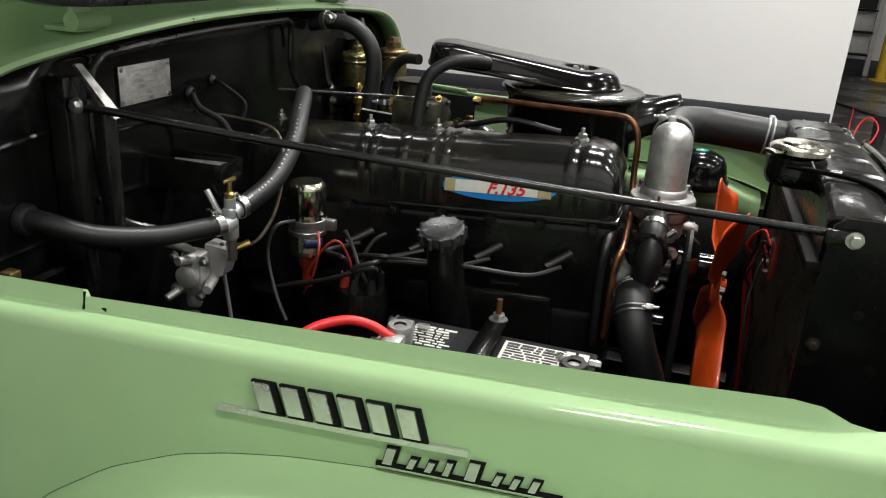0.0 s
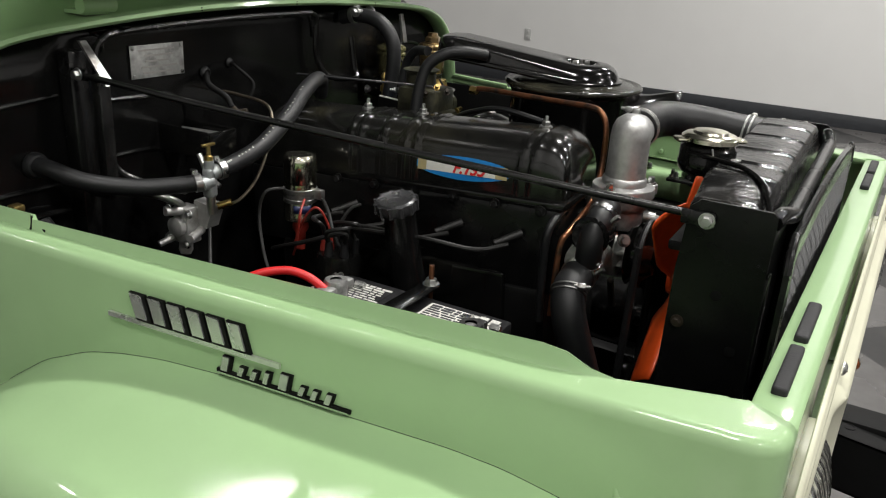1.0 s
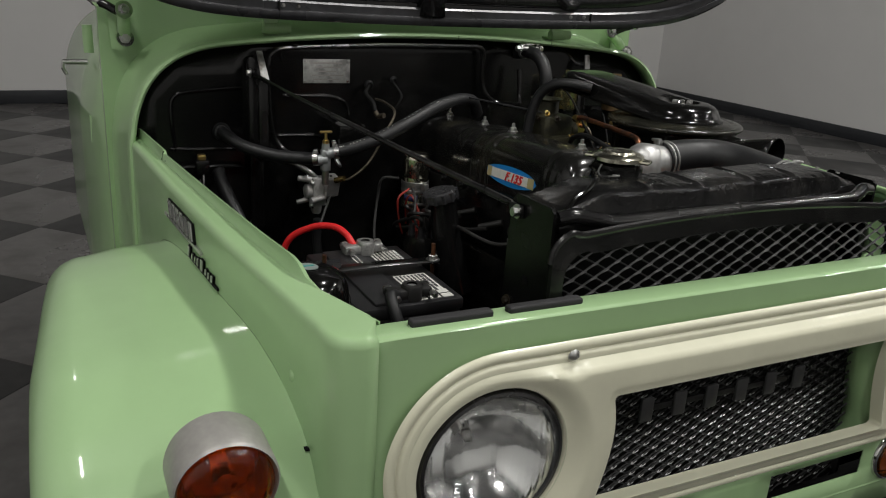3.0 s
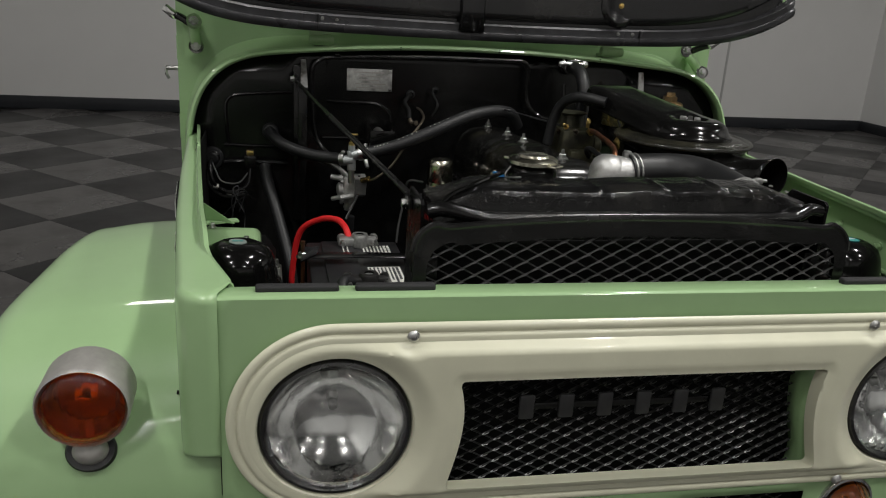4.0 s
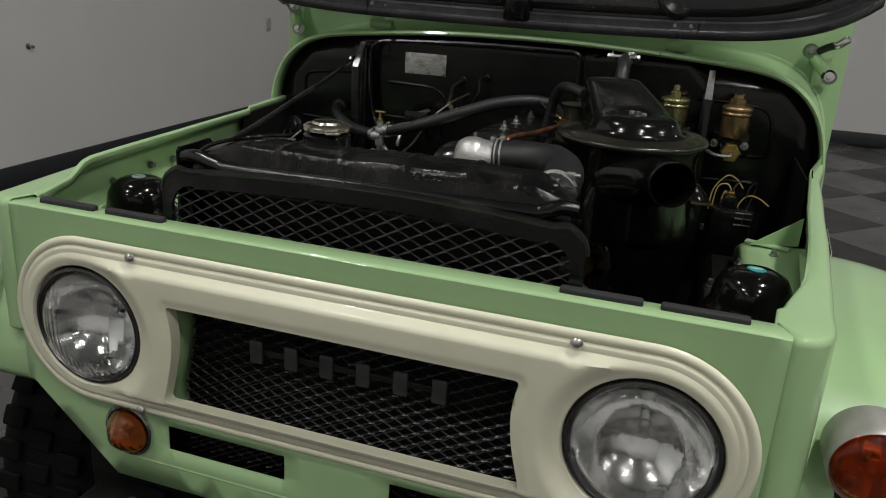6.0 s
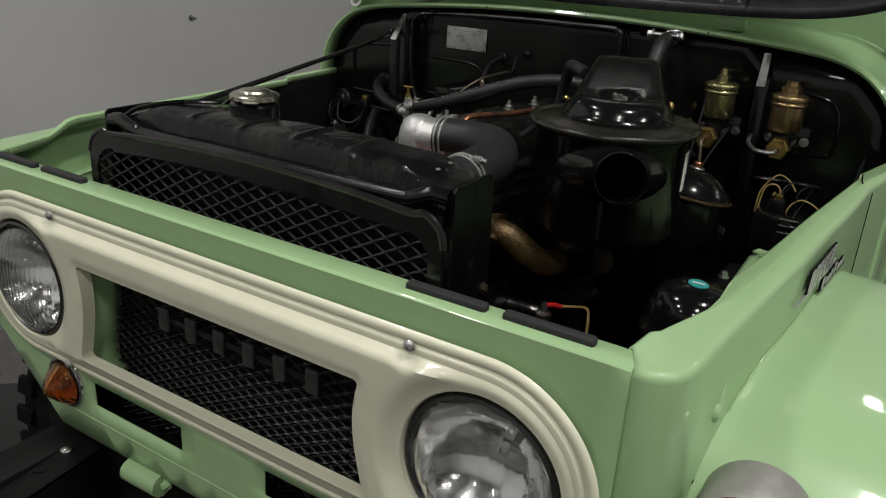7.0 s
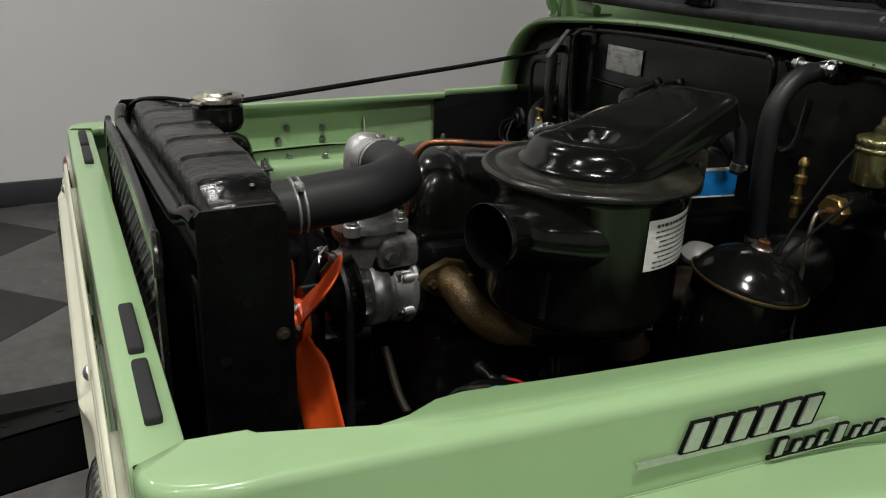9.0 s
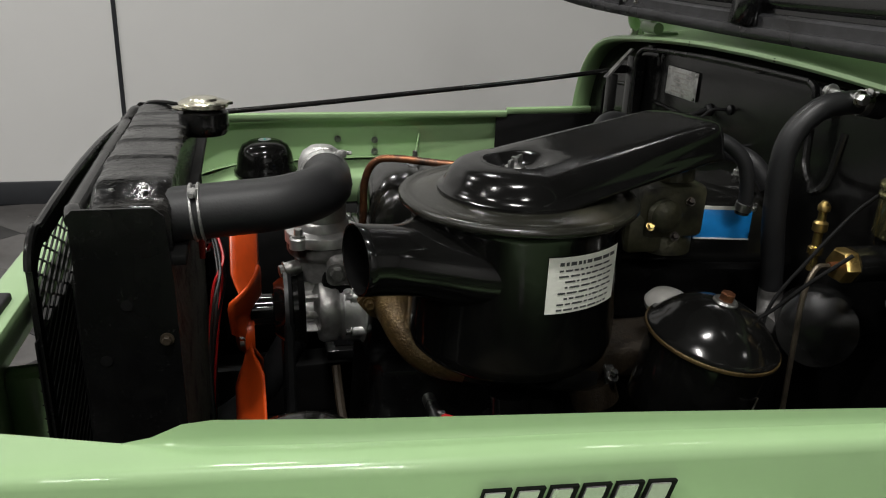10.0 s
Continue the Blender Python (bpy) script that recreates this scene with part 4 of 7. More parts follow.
hood = thing("hood", (0.0, 0, 1.29), "raised green hood with a black painted underside", "hood")
bm = fresh()
sheet(bm, hood_rows(-0.012, 0.0, 0.92))
part("outer_skin", bm, GREEN, hood, thick=0.002)
bm = fresh()
sheet(bm, hood_rows(0.006, 0.0, 0.9, 24, 0.675))
part("underside", bm, HOODBLACK, hood, "black underside panel", thick=0.002)
bm = fresh()
ys = np.linspace(-0.69, 0.69, 81)
prof = [(-0.014, 0.004), (-0.012, -0.006), (0.0, -0.010), (0.014, -0.009), (0.018, -0.004), (0.0185, 0.005), (0.0175, 0.0075), (0.0125, 0.0085), (0.012, 0.011), (0.013, 0.023), (0.010, 0.0265), (0.0, 0.0275), (-0.004, 0.031)]
sheet(bm, [[(hood_x(y, 1.3) + dx, y, hood_low(y) + dz) for y in ys] for dx, dz in prof])
part("edge_band", bm, BANDGREY, hood, "dull black metal edge band", thick=0.002)
bm = fresh()
prof = [(-0.003, 0.033), (0.009, 0.0365), (0.0135, 0.042), (0.015, 0.055), (0.015, 0.12), (0.013, 0.3), (0.012, 0.6), (0.006, 0.7)]
sheet(bm, [[(hood_x(y, hood_low(y) + dz) + dx, y, hood_low(y) + dz + 0.02 * (abs(y) / 0.66) ** 6) for y in np.linspace(-0.66, 0.66, 81)] for dx, dz in prof])
part("inner_panel", bm, HOODBLACK, hood, "gloss black pressed inner panel", thick=0.002)
for ry in (-0.012,):
    bm = fresh()
    w = 0.034
    rows = []
    for k in range(16):
        z = hood_low(ry) + 0.010 + 0.8 * k / 15
        rows.append([(hood_x(ry, z) + dx, ry + dy, z) for dx, dy in ((0.004, -w), (0.026, -w * 0.7), (0.030, 0), (0.026, w * 0.7), (0.004, w))])
    sheet(bm, rows)
    part("rib", bm, HOODBLACK, hood, thick=0.002)
for by in (-0.348, -0.316, 0.332, 0.3645):
    bm = fresh()
    bolt(bm, (hood_x(by, 1.3) + 0.013, by, hood_low(by) + 0.017), (1, 0, 0), 0.003, 0.005)
    part("bolt", bm, STEEL, hood)
for by in (-0.357, 0.379):
    bm = fresh()
    box(bm, (hood_x(by, 1.3) + 0.0165, by, hood_low(by) + 0.008), (0.006, 0.0022, 0.034), 0.0005)
    part("band_joint", bm, DULL, hood)
bm = fresh()
lathe(bm, [(0.046, -0.004), (0.042, 0.002), (0.037, 0.0055), (0.033, 0.0055), (0.028, 0.003), (0.012, 0.002), (0, 0.002)], (hood_x(0.333, 1.375) + 0.0145, 0.333, 1.378), (1, 0, 0.1), 28, (1.0, 1.15))
part("pressed_dish", bm, HOODBLACK, hood)
bm = fresh()
bolt(bm, (hood_x(0.333, 1.375) + 0.017, 0.333, 1.376), (1, 0, 0.1), 0.0045, 0.006)
part("bolt", bm, BRASS, hood)

# firewall, with pressed beads
wall_edge = offset(ARC, 0.004)
bm = fresh()


def in_wall(u, v):
    if v < 0.62:
        return False
    return rim_inside(u, v)


def rim_inside(u, v):
    hit = 0
    for (a, b), (c, d) in zip(wall_edge, wall_edge[1:] + wall_edge[:1]):
        if (b > v) != (d > v) and u < a + (v - b) * (c - a) / (d - b):
            hit += 1
    return hit % 2 == 1


plate(bm, [wall_edge], in_wall, lambda u, v: (0.0, u, v), 0.05, (-0.63, 0.63, 0.62, 1.26))
part("firewall", bm, FIREWALL, car, "black painted firewall with pressed beads", thick=0.002)


def bead(pts, r=0.004):
    bm = fresh()
    tube(bm, [(0.0015, y, z) for y, z in pts], r, 8, 5)
    part("bead", bm, FIREWALL, car)


bead([(-0.55, 1.02), (-0.555, 1.1), (-0.548, 1.128), (-0.52, 1.138), (-0.42, 1.146), (-0.41, 1.146)])
bead([(-0.56, 1.025), (-0.5, 1.022), (-0.42, 1.022)])
bead([(-0.33, 1.13), (-0.27, 1.128), (-0.22, 1.126), (-0.19, 1.112), (-0.18, 1.085), (-0.18, 1.02)])
bead([(-0.34, 1.045), (-0.26, 1.043), (-0.23, 1.03), (-0.22, 1.0)])
bead([(0.4, 1.16), (0.52, 1.155), (0.56, 1.13), (0.565, 1.06), (0.54, 1.045), (0.42, 1.05)])
bead([(-0.33, 1.2), (-0.33, 1.22), (-0.31, 1.232), (0.10, 1.238), (0.14, 1.226), (0.15, 1.19)], 0.003)
# upright brace with its bright upper tab
bm = fresh()
box(bm, (0.016, -0.392, 1.03), (0.028, 0.03, 0.36), 0.005)
box(bm, (0.066, -0.388, 1.09), (0.018, 0.02, 0.17), 0.004)
box(bm, (0.038, -0.388, 1.015), (0.05, 0.02, 0.02), 0.004)
brace = part("firewall_brace", bm, SATIN, car)
bm = fresh()
prism(bm, [(-0.014, 0), (0.014, 0), (0.010, 0.075), (-0.010, 0.075)], lambda u, v, w: (0.078 + w - 0.049 * v / 0.075, -0.385 + u * 0.55, 1.168 + v * 0.73), 0.005)
part("brace_tab", bm, STEEL, brace, "worn bright steel tab")
# dark inner panels, floor of the bay and chassis
for s in (-1, 1):
    bm = fresh()
    box(bm, (0.115, s * (0.600 if s < 0 else 0.622), 0.84), (0.23, 0.004, 0.43), 0.001)
    part("bay_panel", bm, DULL, car)
    bm = fresh()
    rows = []
    for x in np.linspace(0.0, 0.94, 20):
        rows.append([(x, s * (0.61 - 0.04 * x), 0.90 - 0.2 * smooth(0.3, 0.0, x)), (x, s * 0.47, 0.90 - 0.2 * smooth(0.3, 0.0, x)), (x, s * 0.45, 0.87 - 0.2 * smooth(0.3, 0.0, x)), (x, s * 0.44, 0.5)])
    sheet(bm, rows)
    part("wheel_housing", bm, DULL, car, thick=0.002)
    bm = fresh()
    box(bm, (0.2, s * 0.37, 0.56), (2.3, 0.07, 0.11), 0.006)
    part("chassis_rail", bm, DULL, car)
bm = fresh()
box(bm, (0.47, 0, 0.50), (1.04, 0.96, 0.01))
box(bm, (0.975, 0, 0.585), (0.03, 0.86, 0.17), 0.006)
part("undertray", bm, DULL, car)
bm = fresh()
box(bm, (-0.025, 0, 0.60), (0.012, 1.16, 0.32), 0.003)
part("toe_board", bm, DULL, car)
# open channel ends of the chassis in front of the apron
for s in (-1, 1):
    bm = fresh()
    drop = lambda u: 0.612 - 0.10 * max(0.0, u - 1.0)
    for v0, v1, w0, w1 in ((0.0, 0.004, 0.285, 0.365), (-0.105, -0.101, 0.285, 0.365), (-0.105, 0.004, 0.285, 0.289)):
        prism(bm, [(0.93, v0), (1.0, v0), (1.28, v0), (1.28, v1), (1.0, v1), (0.93, v1)], lambda u, v, w: (u, s * (w0 + w * (w1 - w0)), drop(u) + v), 1.0)
    rail = part("chassis_horn", bm, DULL, car, "black steel channel end of the chassis")
    for bx in (1.03, 1.075, 1.16, 1.22):
        bm = fresh()
        lathe(bm, [(0, 0.0042), (0.0085, 0.0042), (0.0085, 0.0052), (0.011, 0.0052), (0.011, 0.0042)] if bx > 1.05 else [(0, 0.0), (0.009, 0.0), (0.009, 0.008), (0.005, 0.011), (0, 0.011)], (bx, s * 0.325, drop(bx)), n=14)
        part("hole" if bx > 1.05 else "bolt", bm, DULL if bx > 1.05 else ZINC, rail)
bm = fresh()
rod(bm, (1.012, -0.20, 0.625), (1.012, -0.13, 0.625), 0.018)
bolt(bm, (1.01, -0.12, 0.632), (1, 0, 0), 0.006, 0.01)
part("apron_bracket", bm, GREEN, car)

# front wheels
for s in (-1, 1):
    c = Vector((0.47, s * 0.70, 0.375))
    bm = fresh()
    w = 0.115
    lathe(bm, [(0.2, -w * 0.8), (0.25, -w), (0.32, -w * 1.02), (0.35, -w * 0.92), (0.365, -w * 0.7), (0.37, 0), (0.365, w * 0.7), (0.35, w * 0.92), (0.32, w * 1.02), (0.25, w), (0.2, w * 0.8)], c, (0, s, 0), 48)
    wheel = part("wheel", bm, TYRE, car, "black off-road tyre with chunky tread")
    for row in (-1, 0, 1):
        bm = fresh()
        for i in range(36):
            a = 2 * math.pi * (i + 0.5 * (row % 2)) / 36
            rot = Matrix.Rotation(a, 3, "Y")
            box(bm, c + rot @ Vector((0, row * 0.068, 0.371)), (0.038, 0.05, 0.014), 0.003, 1, turn=rot)
        tagged(part("tread", bm, TYRE, wheel), kind="stuff")
    bm = fresh()
    lathe(bm, [(0, 0.02), (0.06, 0.03), (0.09, 0.01), (0.16, 0.03), (0.19, 0.06), (0.205, 0.09), (0.2, 0.095), (0.19, 0.08)], c, (0, s, 0), 32)
    part("rim", bm, GLOSS, wheel)

# script badges on both side panels, as plain slanted bars
for s in (-1, 1):
    bm = fresh()
    f = 1 if s < 0 else -1
    x0 = 0.352 if s < 0 else 0.664
    def along(d, h, out):
        x = x0 + f * d
        return Vector((x, s * (side_y(x, s) + 0.003 + out), 0.997 + h))
    def slab(d0, d1, h0, h1, skew, out):
        vs = [along(d0 + skew * 0, h0, 0), along(d1, h0, 0), along(d1 + skew, h1, 0), along(d0 + skew, h1, 0)]
        vt = [v + Vector((0, s * out, 0)) for v in vs]
        lo, hi = [bm.verts.new(v) for v in vs], [bm.verts.new(v) for v in vt]
        bm.faces.new(lo)
        bm.faces.new(hi[::-1])
        for i in range(4):
            bm.faces.new((lo[i], lo[(i + 1) % 4], hi[(i + 1) % 4], hi[i]))
    slab(0.0, 0.215, -0.002, 0.0030, 0.0, 0.003)
    badge = part("script_badge", bm, BADGE, car, "chrome and black script badge drawn as plain bars")
    lean = -0.008 if s < 0 else 0.008
    for i in range(6):
        d = 0.040 + 0.0245 * i
        bm = fresh()
        slab(d, d + 0.0205, 0.0035, 0.033, lean, 0.0032)
        part("emblem_bar", bm, DULL, badge)
        bm = fresh()
        slab(d + 0.0012 + lean * 0.1, d + 0.0155 + lean * 0.1, 0.0065, 0.0318, lean * 0.85, 0.0048)
        part("bar_face", bm, BADGE, badge)
    bm = fresh()
    slab(0.140, 0.292, -0.0265, -0.0225, 0.0, 0.0025)
    part("lower_band", bm, DULL, badge)
    for i, (d, w, h) in enumerate(((0.146, 0.014, 0.018), (0.166, 0.01, 0.012), (0.181, 0.01, 0.012), (0.196, 0.009, 0.015), (0.214, 0.016, 0.019), (0.236, 0.009, 0.012), (0.250, 0.009, 0.012), (0.265, 0.010, 0.013))):
        bm = fresh()
        slab(d - 0.001, d + w * 0.75, -0.024, -0.024 + h, 0.004, 0.003)
        part("emblem_bar", bm, DULL, badge)
        bm = fresh()
        slab(d, d + w * 0.55, -0.0225, -0.025 + h, 0.0036, 0.0042)
        part("bar_face", bm, BADGE, badge)
    bm = fresh()
    slab(0.142, 0.29, -0.0265, -0.0252, 0.0, 0.0035)
    part("emblem_line", bm, CHROME, badge)

# ---------------------------------------------------------------- radiator
rad = thing("radiator", (0.88, 0, 0.55), "black painted radiator with a worn top tank and chrome cap", "radiator")
bm = fresh()
rows = []
for y in np.linspace(-0.264, 0.264, 121):
    e = smooth(0.272, 0.262, abs(y)) * (0.62 + 0.38 * smooth(0.262, 0.185 if y < 0 else 0.2, abs(y)))
    dent = 0.0013 * math.sin(y * 21) + 0.0008 * math.sin(y * 57 + 1)
    wave = sum(0.0022 * smooth(0.007, 0.001, abs(y - c)) for c in (-0.13, -0.045, 0.045, 0.13))
    top = 1.110 + 0.043 * e + (dent + wave) * e
    x0, x1 = 0.842 + 0.004 * (1 - e), 0.928 - 0.004 * (1 - e)
    low = 1.102 + 0.004 * math.sin(y * 34)
    rows.append([(x0, y, 1.08), (x0, y, top - 0.008), (x0 + 0.002, y, top - 0.003), (x0 + 0.007, y, top), (0.88, y, top + 0.001 * e), (x1 - 0.018, y, top), (x1 - 0.010, y, top - 0.003), (x1 - 0.006, y, top - 0.009), (x1 - 0.001, y, low + 0.006), (x1, y, low), (x1, y, 1.08)])
sheet(bm, rows)
bm.faces.new([bm.verts.new(p) for p in rows[0]])
bm.faces.new([bm.verts.new(p) for p in rows[-1]])
tank = part("top_tank", bm, DUSTY, rad, "dusty black top tank with pressed ribs", angle=28)
for by in (0.205, 0.235, 0.21, 0.238):
    bm = fresh()
    bx = 0.868 if by in (0.205, 0.235) else 0.9
    lathe(bm, [(0, 0), (0.0032, 0), (0.0025, 0.0018), (0, 0.002)], (bx, by, 1.147), n=10)
    part("rivet", bm, STEEL, tank)
bm = fresh()
box(bm, (0.88, 0, 0.83), (0.052, 0.53, 0.49), 0.004)
part("core", bm, DULL, rad)
bm = fresh()
box(bm, (0.88, 0, 1.083), (0.10, 0.552, 0.012), 0.003)
part("header_plate", bm, DULL, rad)
bm = fresh()
box(bm, (0.88, 0, 0.57), (0.09, 0.53, 0.05), 0.012)
part("bottom_tank", bm, DULL, rad)
bm = fresh()
for k in range(60):
    box(bm, (0.850, 0, 0.60 + 0.0079 * k), (0.008, 0.54, 0.0016))
tagged(part("core_grid", bm, CORE, rad), kind="stuff")
for s in (-1, 1):
    bm = fresh()
    prism(bm, [(0.84, 0.56), (0.935, 0.56), (0.935, 1.136), (0.93, 1.141), (0.858, 1.141), (0.848, 1.132), (0.843, 1.06)], lambda u, v, w: (u, s * 0.278 + s * w, v), 0.004)
    box(bm, (0.936, s * 0.27, 0.82), (0.004, 0.024, 0.5), 0.001)
    sp = part("side_plate", bm, PLATE_BLACK, rad)
    for bx, bz in ((0.89, 1.04), (0.915, 0.98), (0.90, 0.87)):
        bm = fresh()
        lathe(bm, [(0, 0.0002), (0.006, 0.0002), (0.006, 0.001), (0, 0.0012)], (bx, s * 0.282, bz), (0, s, 0), 14)
        part("hole", bm, DULL, sp)
    bm = fresh()
    bolt(bm, (0.855, s * 0.282, 1.0), (0, s, 0), 0.005, 0.006)
    part("bolt", bm, DIRTY, sp)
bm = fresh()
lathe(bm, [(0, 1.128), (0.030, 1.128), (0.033, 1.132), (0.035, 1.140), (0.034, 1.144), (0.034, 1.159), (0.03, 1.163), (0, 1.164)], (0.824, -0.107, 0), n=32)
box(bm, (0.848, -0.107, 1.135), (0.05, 0.05, 0.018), 0.006)
part("filler_neck", bm, GLOSS, rad)
bm = fresh()
lathe(bm, [(0, 1.165), (0.031, 1.165), (0.034, 1.167), (0.034, 1.172), (0.030, 1.175), (0.022, 1.176), (0.02, 1.179), (0.009, 1.181), (0, 1.181)], (0.824, -0.107, 0), n=40)
for a in (35, 215):
    d = Vector((math.cos(radians(a)), math.sin(radians(a)), 0))
    box(bm, Vector((0.824, -0.107, 1.168)) + d * 0.037, (0.014, 0.020, 0.005), 0.002, turn=Matrix.Rotation(radians(a), 3, "Z"))
cap = part("radiator_cap", bm, CAP, rad, "chrome pressure cap with two ears")
bm = fresh()
tube(bm, [(0.835, -0.142, 1.164), (0.840, -0.150, 1.156), (0.850, -0.152, 1.152), (0.862, -0.150, 1.155)], 0.0012, 6)
tube(bm, [(0.862, -0.150, 1.155), (0.868, -0.143, 1.156), (0.866, -0.137, 1.156), (0.858, -0.141, 1.155)], 0.0012, 6)
part("cap_chain", bm, STEEL, cap)
bm = fresh()
tube(bm, [(0.81, -0.14, 1.155), (0.84, -0.155, 1.156), (0.88, -0.185, 1.158), (0.905, -0.215, 1.153), (0.915, -0.24, 1.145), (0.925, -0.26, 1.13)], 0.003, 8)
part("overflow_pipe", bm, GLOSS, rad)
bm = fresh()
tube(bm, [(0.930, -0.272, 1.128), (0.934, -0.25, 1.131), (0.939, -0.215, 1.124), (0.941, -0.18, 1.120), (0.942, 0.0, 1.121), (0.941, 0.2, 1.120), (0.939, 0.232, 1.123), (0.934, 0.252, 1.130), (0.930, 0.272, 1.128)], 0.0095, 12)
part("seal_roll", bm, SATIN, rad, "black rubber sealing roll")
# screen in front of the core
bm = fresh()


def screen_x(z):
    return 0.961 - 0.06 * max(0.0, z - 1.06)


edge = []
for a in range(0, 100, 10):
    edge.append((0.258 + 0.034 * math.cos(radians(a)), 1.080 + 0.034 * math.sin(radians(a))))
edge = [(0.292, 0.64)] + edge
outline = edge + [(u, 1.110 + 0.012 * (1 - (u / 0.255) ** 2)) for u in np.linspace(0.25, -0.25, 21)] + [(-u, v) for u, v in edge[::-1]]
inner = [(u * 0.945, 0.64 + (v - 0.64) * 0.957) for u, v in outline]
for w0 in (0.0, 0.006):
    sheet(bm, [[(screen_x(v) + w0, u, v) for u, v in outline], [(screen_x(v) + w0, u, v) for u, v in inner]])
sheet(bm, [[(screen_x(v), u, v) for u, v in outline], [(screen_x(v) + 0.006, u, v) for u, v in outline]])
screen = thing("radiator_screen", (0.957, 0, 0.64), "black framed expanded-metal screen before the radiator", "screen")
nose("frame", bm, SATIN, screen)
bm = fresh()
tube(bm, [(screen_x(v) + 0.003, u, v + 0.002) for u, v in outline[1::2]], 0.0045, 8, 3)
nose("edge_trim", bm, SATIN, screen)
bm = fresh()
mesh_screen(bm, -0.279, 0.279, 0.66, 1.103, lambda u, v, w: (screen_x(v) + 0.003 + w, u, v), 0.032, 0.017, 0.0013)
strands = nose("mesh", bm, MESH, screen)
bm = fresh()
mesh_bonds(bm, -0.279, 0.279, 0.66, 1.103, lambda u, v, w: (screen_x(v) + 0.003 + w, u, v), 0.032, 0.017)
tagged(nose("mesh_bond", bm, MESH, strands), kind="stuff")

# ---------------------------------------------------------------- engine
EY = 0.042
eng = thing("engine", (0.38, 0.05, 0.5), "black painted straight-six engine with a silver thermostat housing", "engine")


def cover_top(x):
    return 1.094 + 0.058 * (x - 0.2)


bm = fresh()
rows = []
xs = np.concatenate([np.linspace(0.028, 0.05, 6), np.linspace(0.06, 0.575, 86), np.linspace(0.58, 0.618, 12)])
for x in xs:
    e = 1.0
    if x > 0.575:
        e = math.sqrt(max(0.0, 1 - ((x - 0.575) / 0.044) ** 2)) * 0.55 + 0.45
    if x < 0.05:
        e = 0.8 + 0.2 * (x - 0.028) / 0.022
    rib = 0.0
    for rx in (0.045, 0.062, 0.223, 0.243, 0.290, 0.335, 0.355, 0.545, 0.565):
        rib = max(rib, 0.0028 * smooth(0.006, 0.002, abs(x - rx)))
    top = cover_top(x)
    base = top - 0.095
    row = [(x, EY - (0.074 + rib) , base)]
    h, w = 0.095 * e + rib, 0.074 * (0.7 + 0.3 * e) + rib
    for a in np.linspace(0, 180, 33):
        c, sn = math.cos(radians(a)), math.sin(radians(a))
        row.append((x, EY - w * math.copysign(abs(c) ** 0.55, c), base + h * abs(sn) ** 0.62))
    rows.append(row[1:])
sheet(bm, rows)
bm.faces.new([bm.verts.new(p) for p in rows[-1]])
bm.faces.new([bm.verts.new(p) for p in rows[0]])
cover = part("valve_cover", bm, COVER, eng, "gloss black valve cover with pressed ribs", angle=60)
for nx in (0.053, 0.212, 0.325, 0.549):
    bm = fresh()
    z = cover_top(nx)
    lathe(bm, [(0, 0), (0.011, 0), (0.011, 0.002), (0, 0.002)], (nx, EY, z), n=14)
    bolt(bm, (nx, EY, z + 0.002), (0, 0, 1), 0.007, 0.009)
    lathe(bm, [(0, 0.01), (0.0035, 0.01), (0.003, 0.019), (0, 0.02)], (nx, EY, z), n=8)
    part("cover_nut", bm, ZINC, cover)
# oval sticker
bm = fresh()
bmb = fresh()


def cover_point(x, a, out):
    top = cover_top(x)
    c, sn = math.cos(radians(a)), math.sin(radians(a))
    return Vector((x, EY - (0.074 + out) * math.copysign(abs(c) ** 0.55, c), top - 0.095 + (0.095 + out) * abs(sn) ** 0.62))


def sticker(bm, outline, out):
    """A patch on the cover's side; outline in (x, part of the height)."""
    vs = [bm.verts.new(cover_point(x, 1 + 16 * h, out)) for x, h in outline]
    bm.faces.new(vs)


def patch(bm, x0, x1, lo, hi, out, n=24):
    rows = []
    for i in range(n + 1):
        x = x0 + (x1 - x0) * i / n
        a0, a1 = lo(i / n), hi(i / n)
        rows.append([cover_point(x, a0 + (a1 - a0) * k / 4, out) for k in range(5)])
    sheet(bm, rows)


patch(bm, 0.358, 0.530, lambda t: 9 - 7.5 * (1 - (2 * t - 1) ** 2) ** 0.5 * 0.9, lambda t: 10 + 12 * (1 - (2 * t - 1) ** 2) ** 0.5 * 0.9, 0.0006)
part("sticker", bm, LABEL_BLUE, cover, "blue, white and gold oval engine sticker")
bm.free() if bm.is_valid else None
bm = fresh()
patch(bm, 0.366, 0.522, lambda t: 5.6, lambda t: 14.6, 0.0011)
part("sticker_band", bm, LABEL_WHITE, cover)
for xa, xb in ((0.364, 0.380), (0.504, 0.524)):
    bm = fresh()
    patch(bm, xa, xb, lambda t: 5.4, lambda t: 14.9, 0.0014, 4)
    part("sticker_end", bm, LABEL_GOLD, cover)
bmb.free()


def lettering(text, size, place, parent, mat, depth=0.0006, shear=0.0, name="lettering"):
    """Raised writing from the built-in font; place maps the flat (u, v, w) into the world."""
    cu = bpy.data.curves.new("writing", "FONT")
    cu.body, cu.size, cu.extrude, cu.shear, cu.offset = text, size, depth, shear, size * 0.025
    tmp = new("writing", cu)
    me = bpy.data.meshes.new_from_object(tmp.evaluated_get(bpy.context.evaluated_depsgraph_get()))
    bm = fresh()
    bm.from_mesh(me)
    bpy.data.objects.remove(tmp)
    bpy.data.curves.remove(cu)
    bpy.data.meshes.remove(me)
    for v in bm.verts:
        v.co = place(v.co.x, v.co.y, v.co.z)
    return part(name, bm, mat, parent)


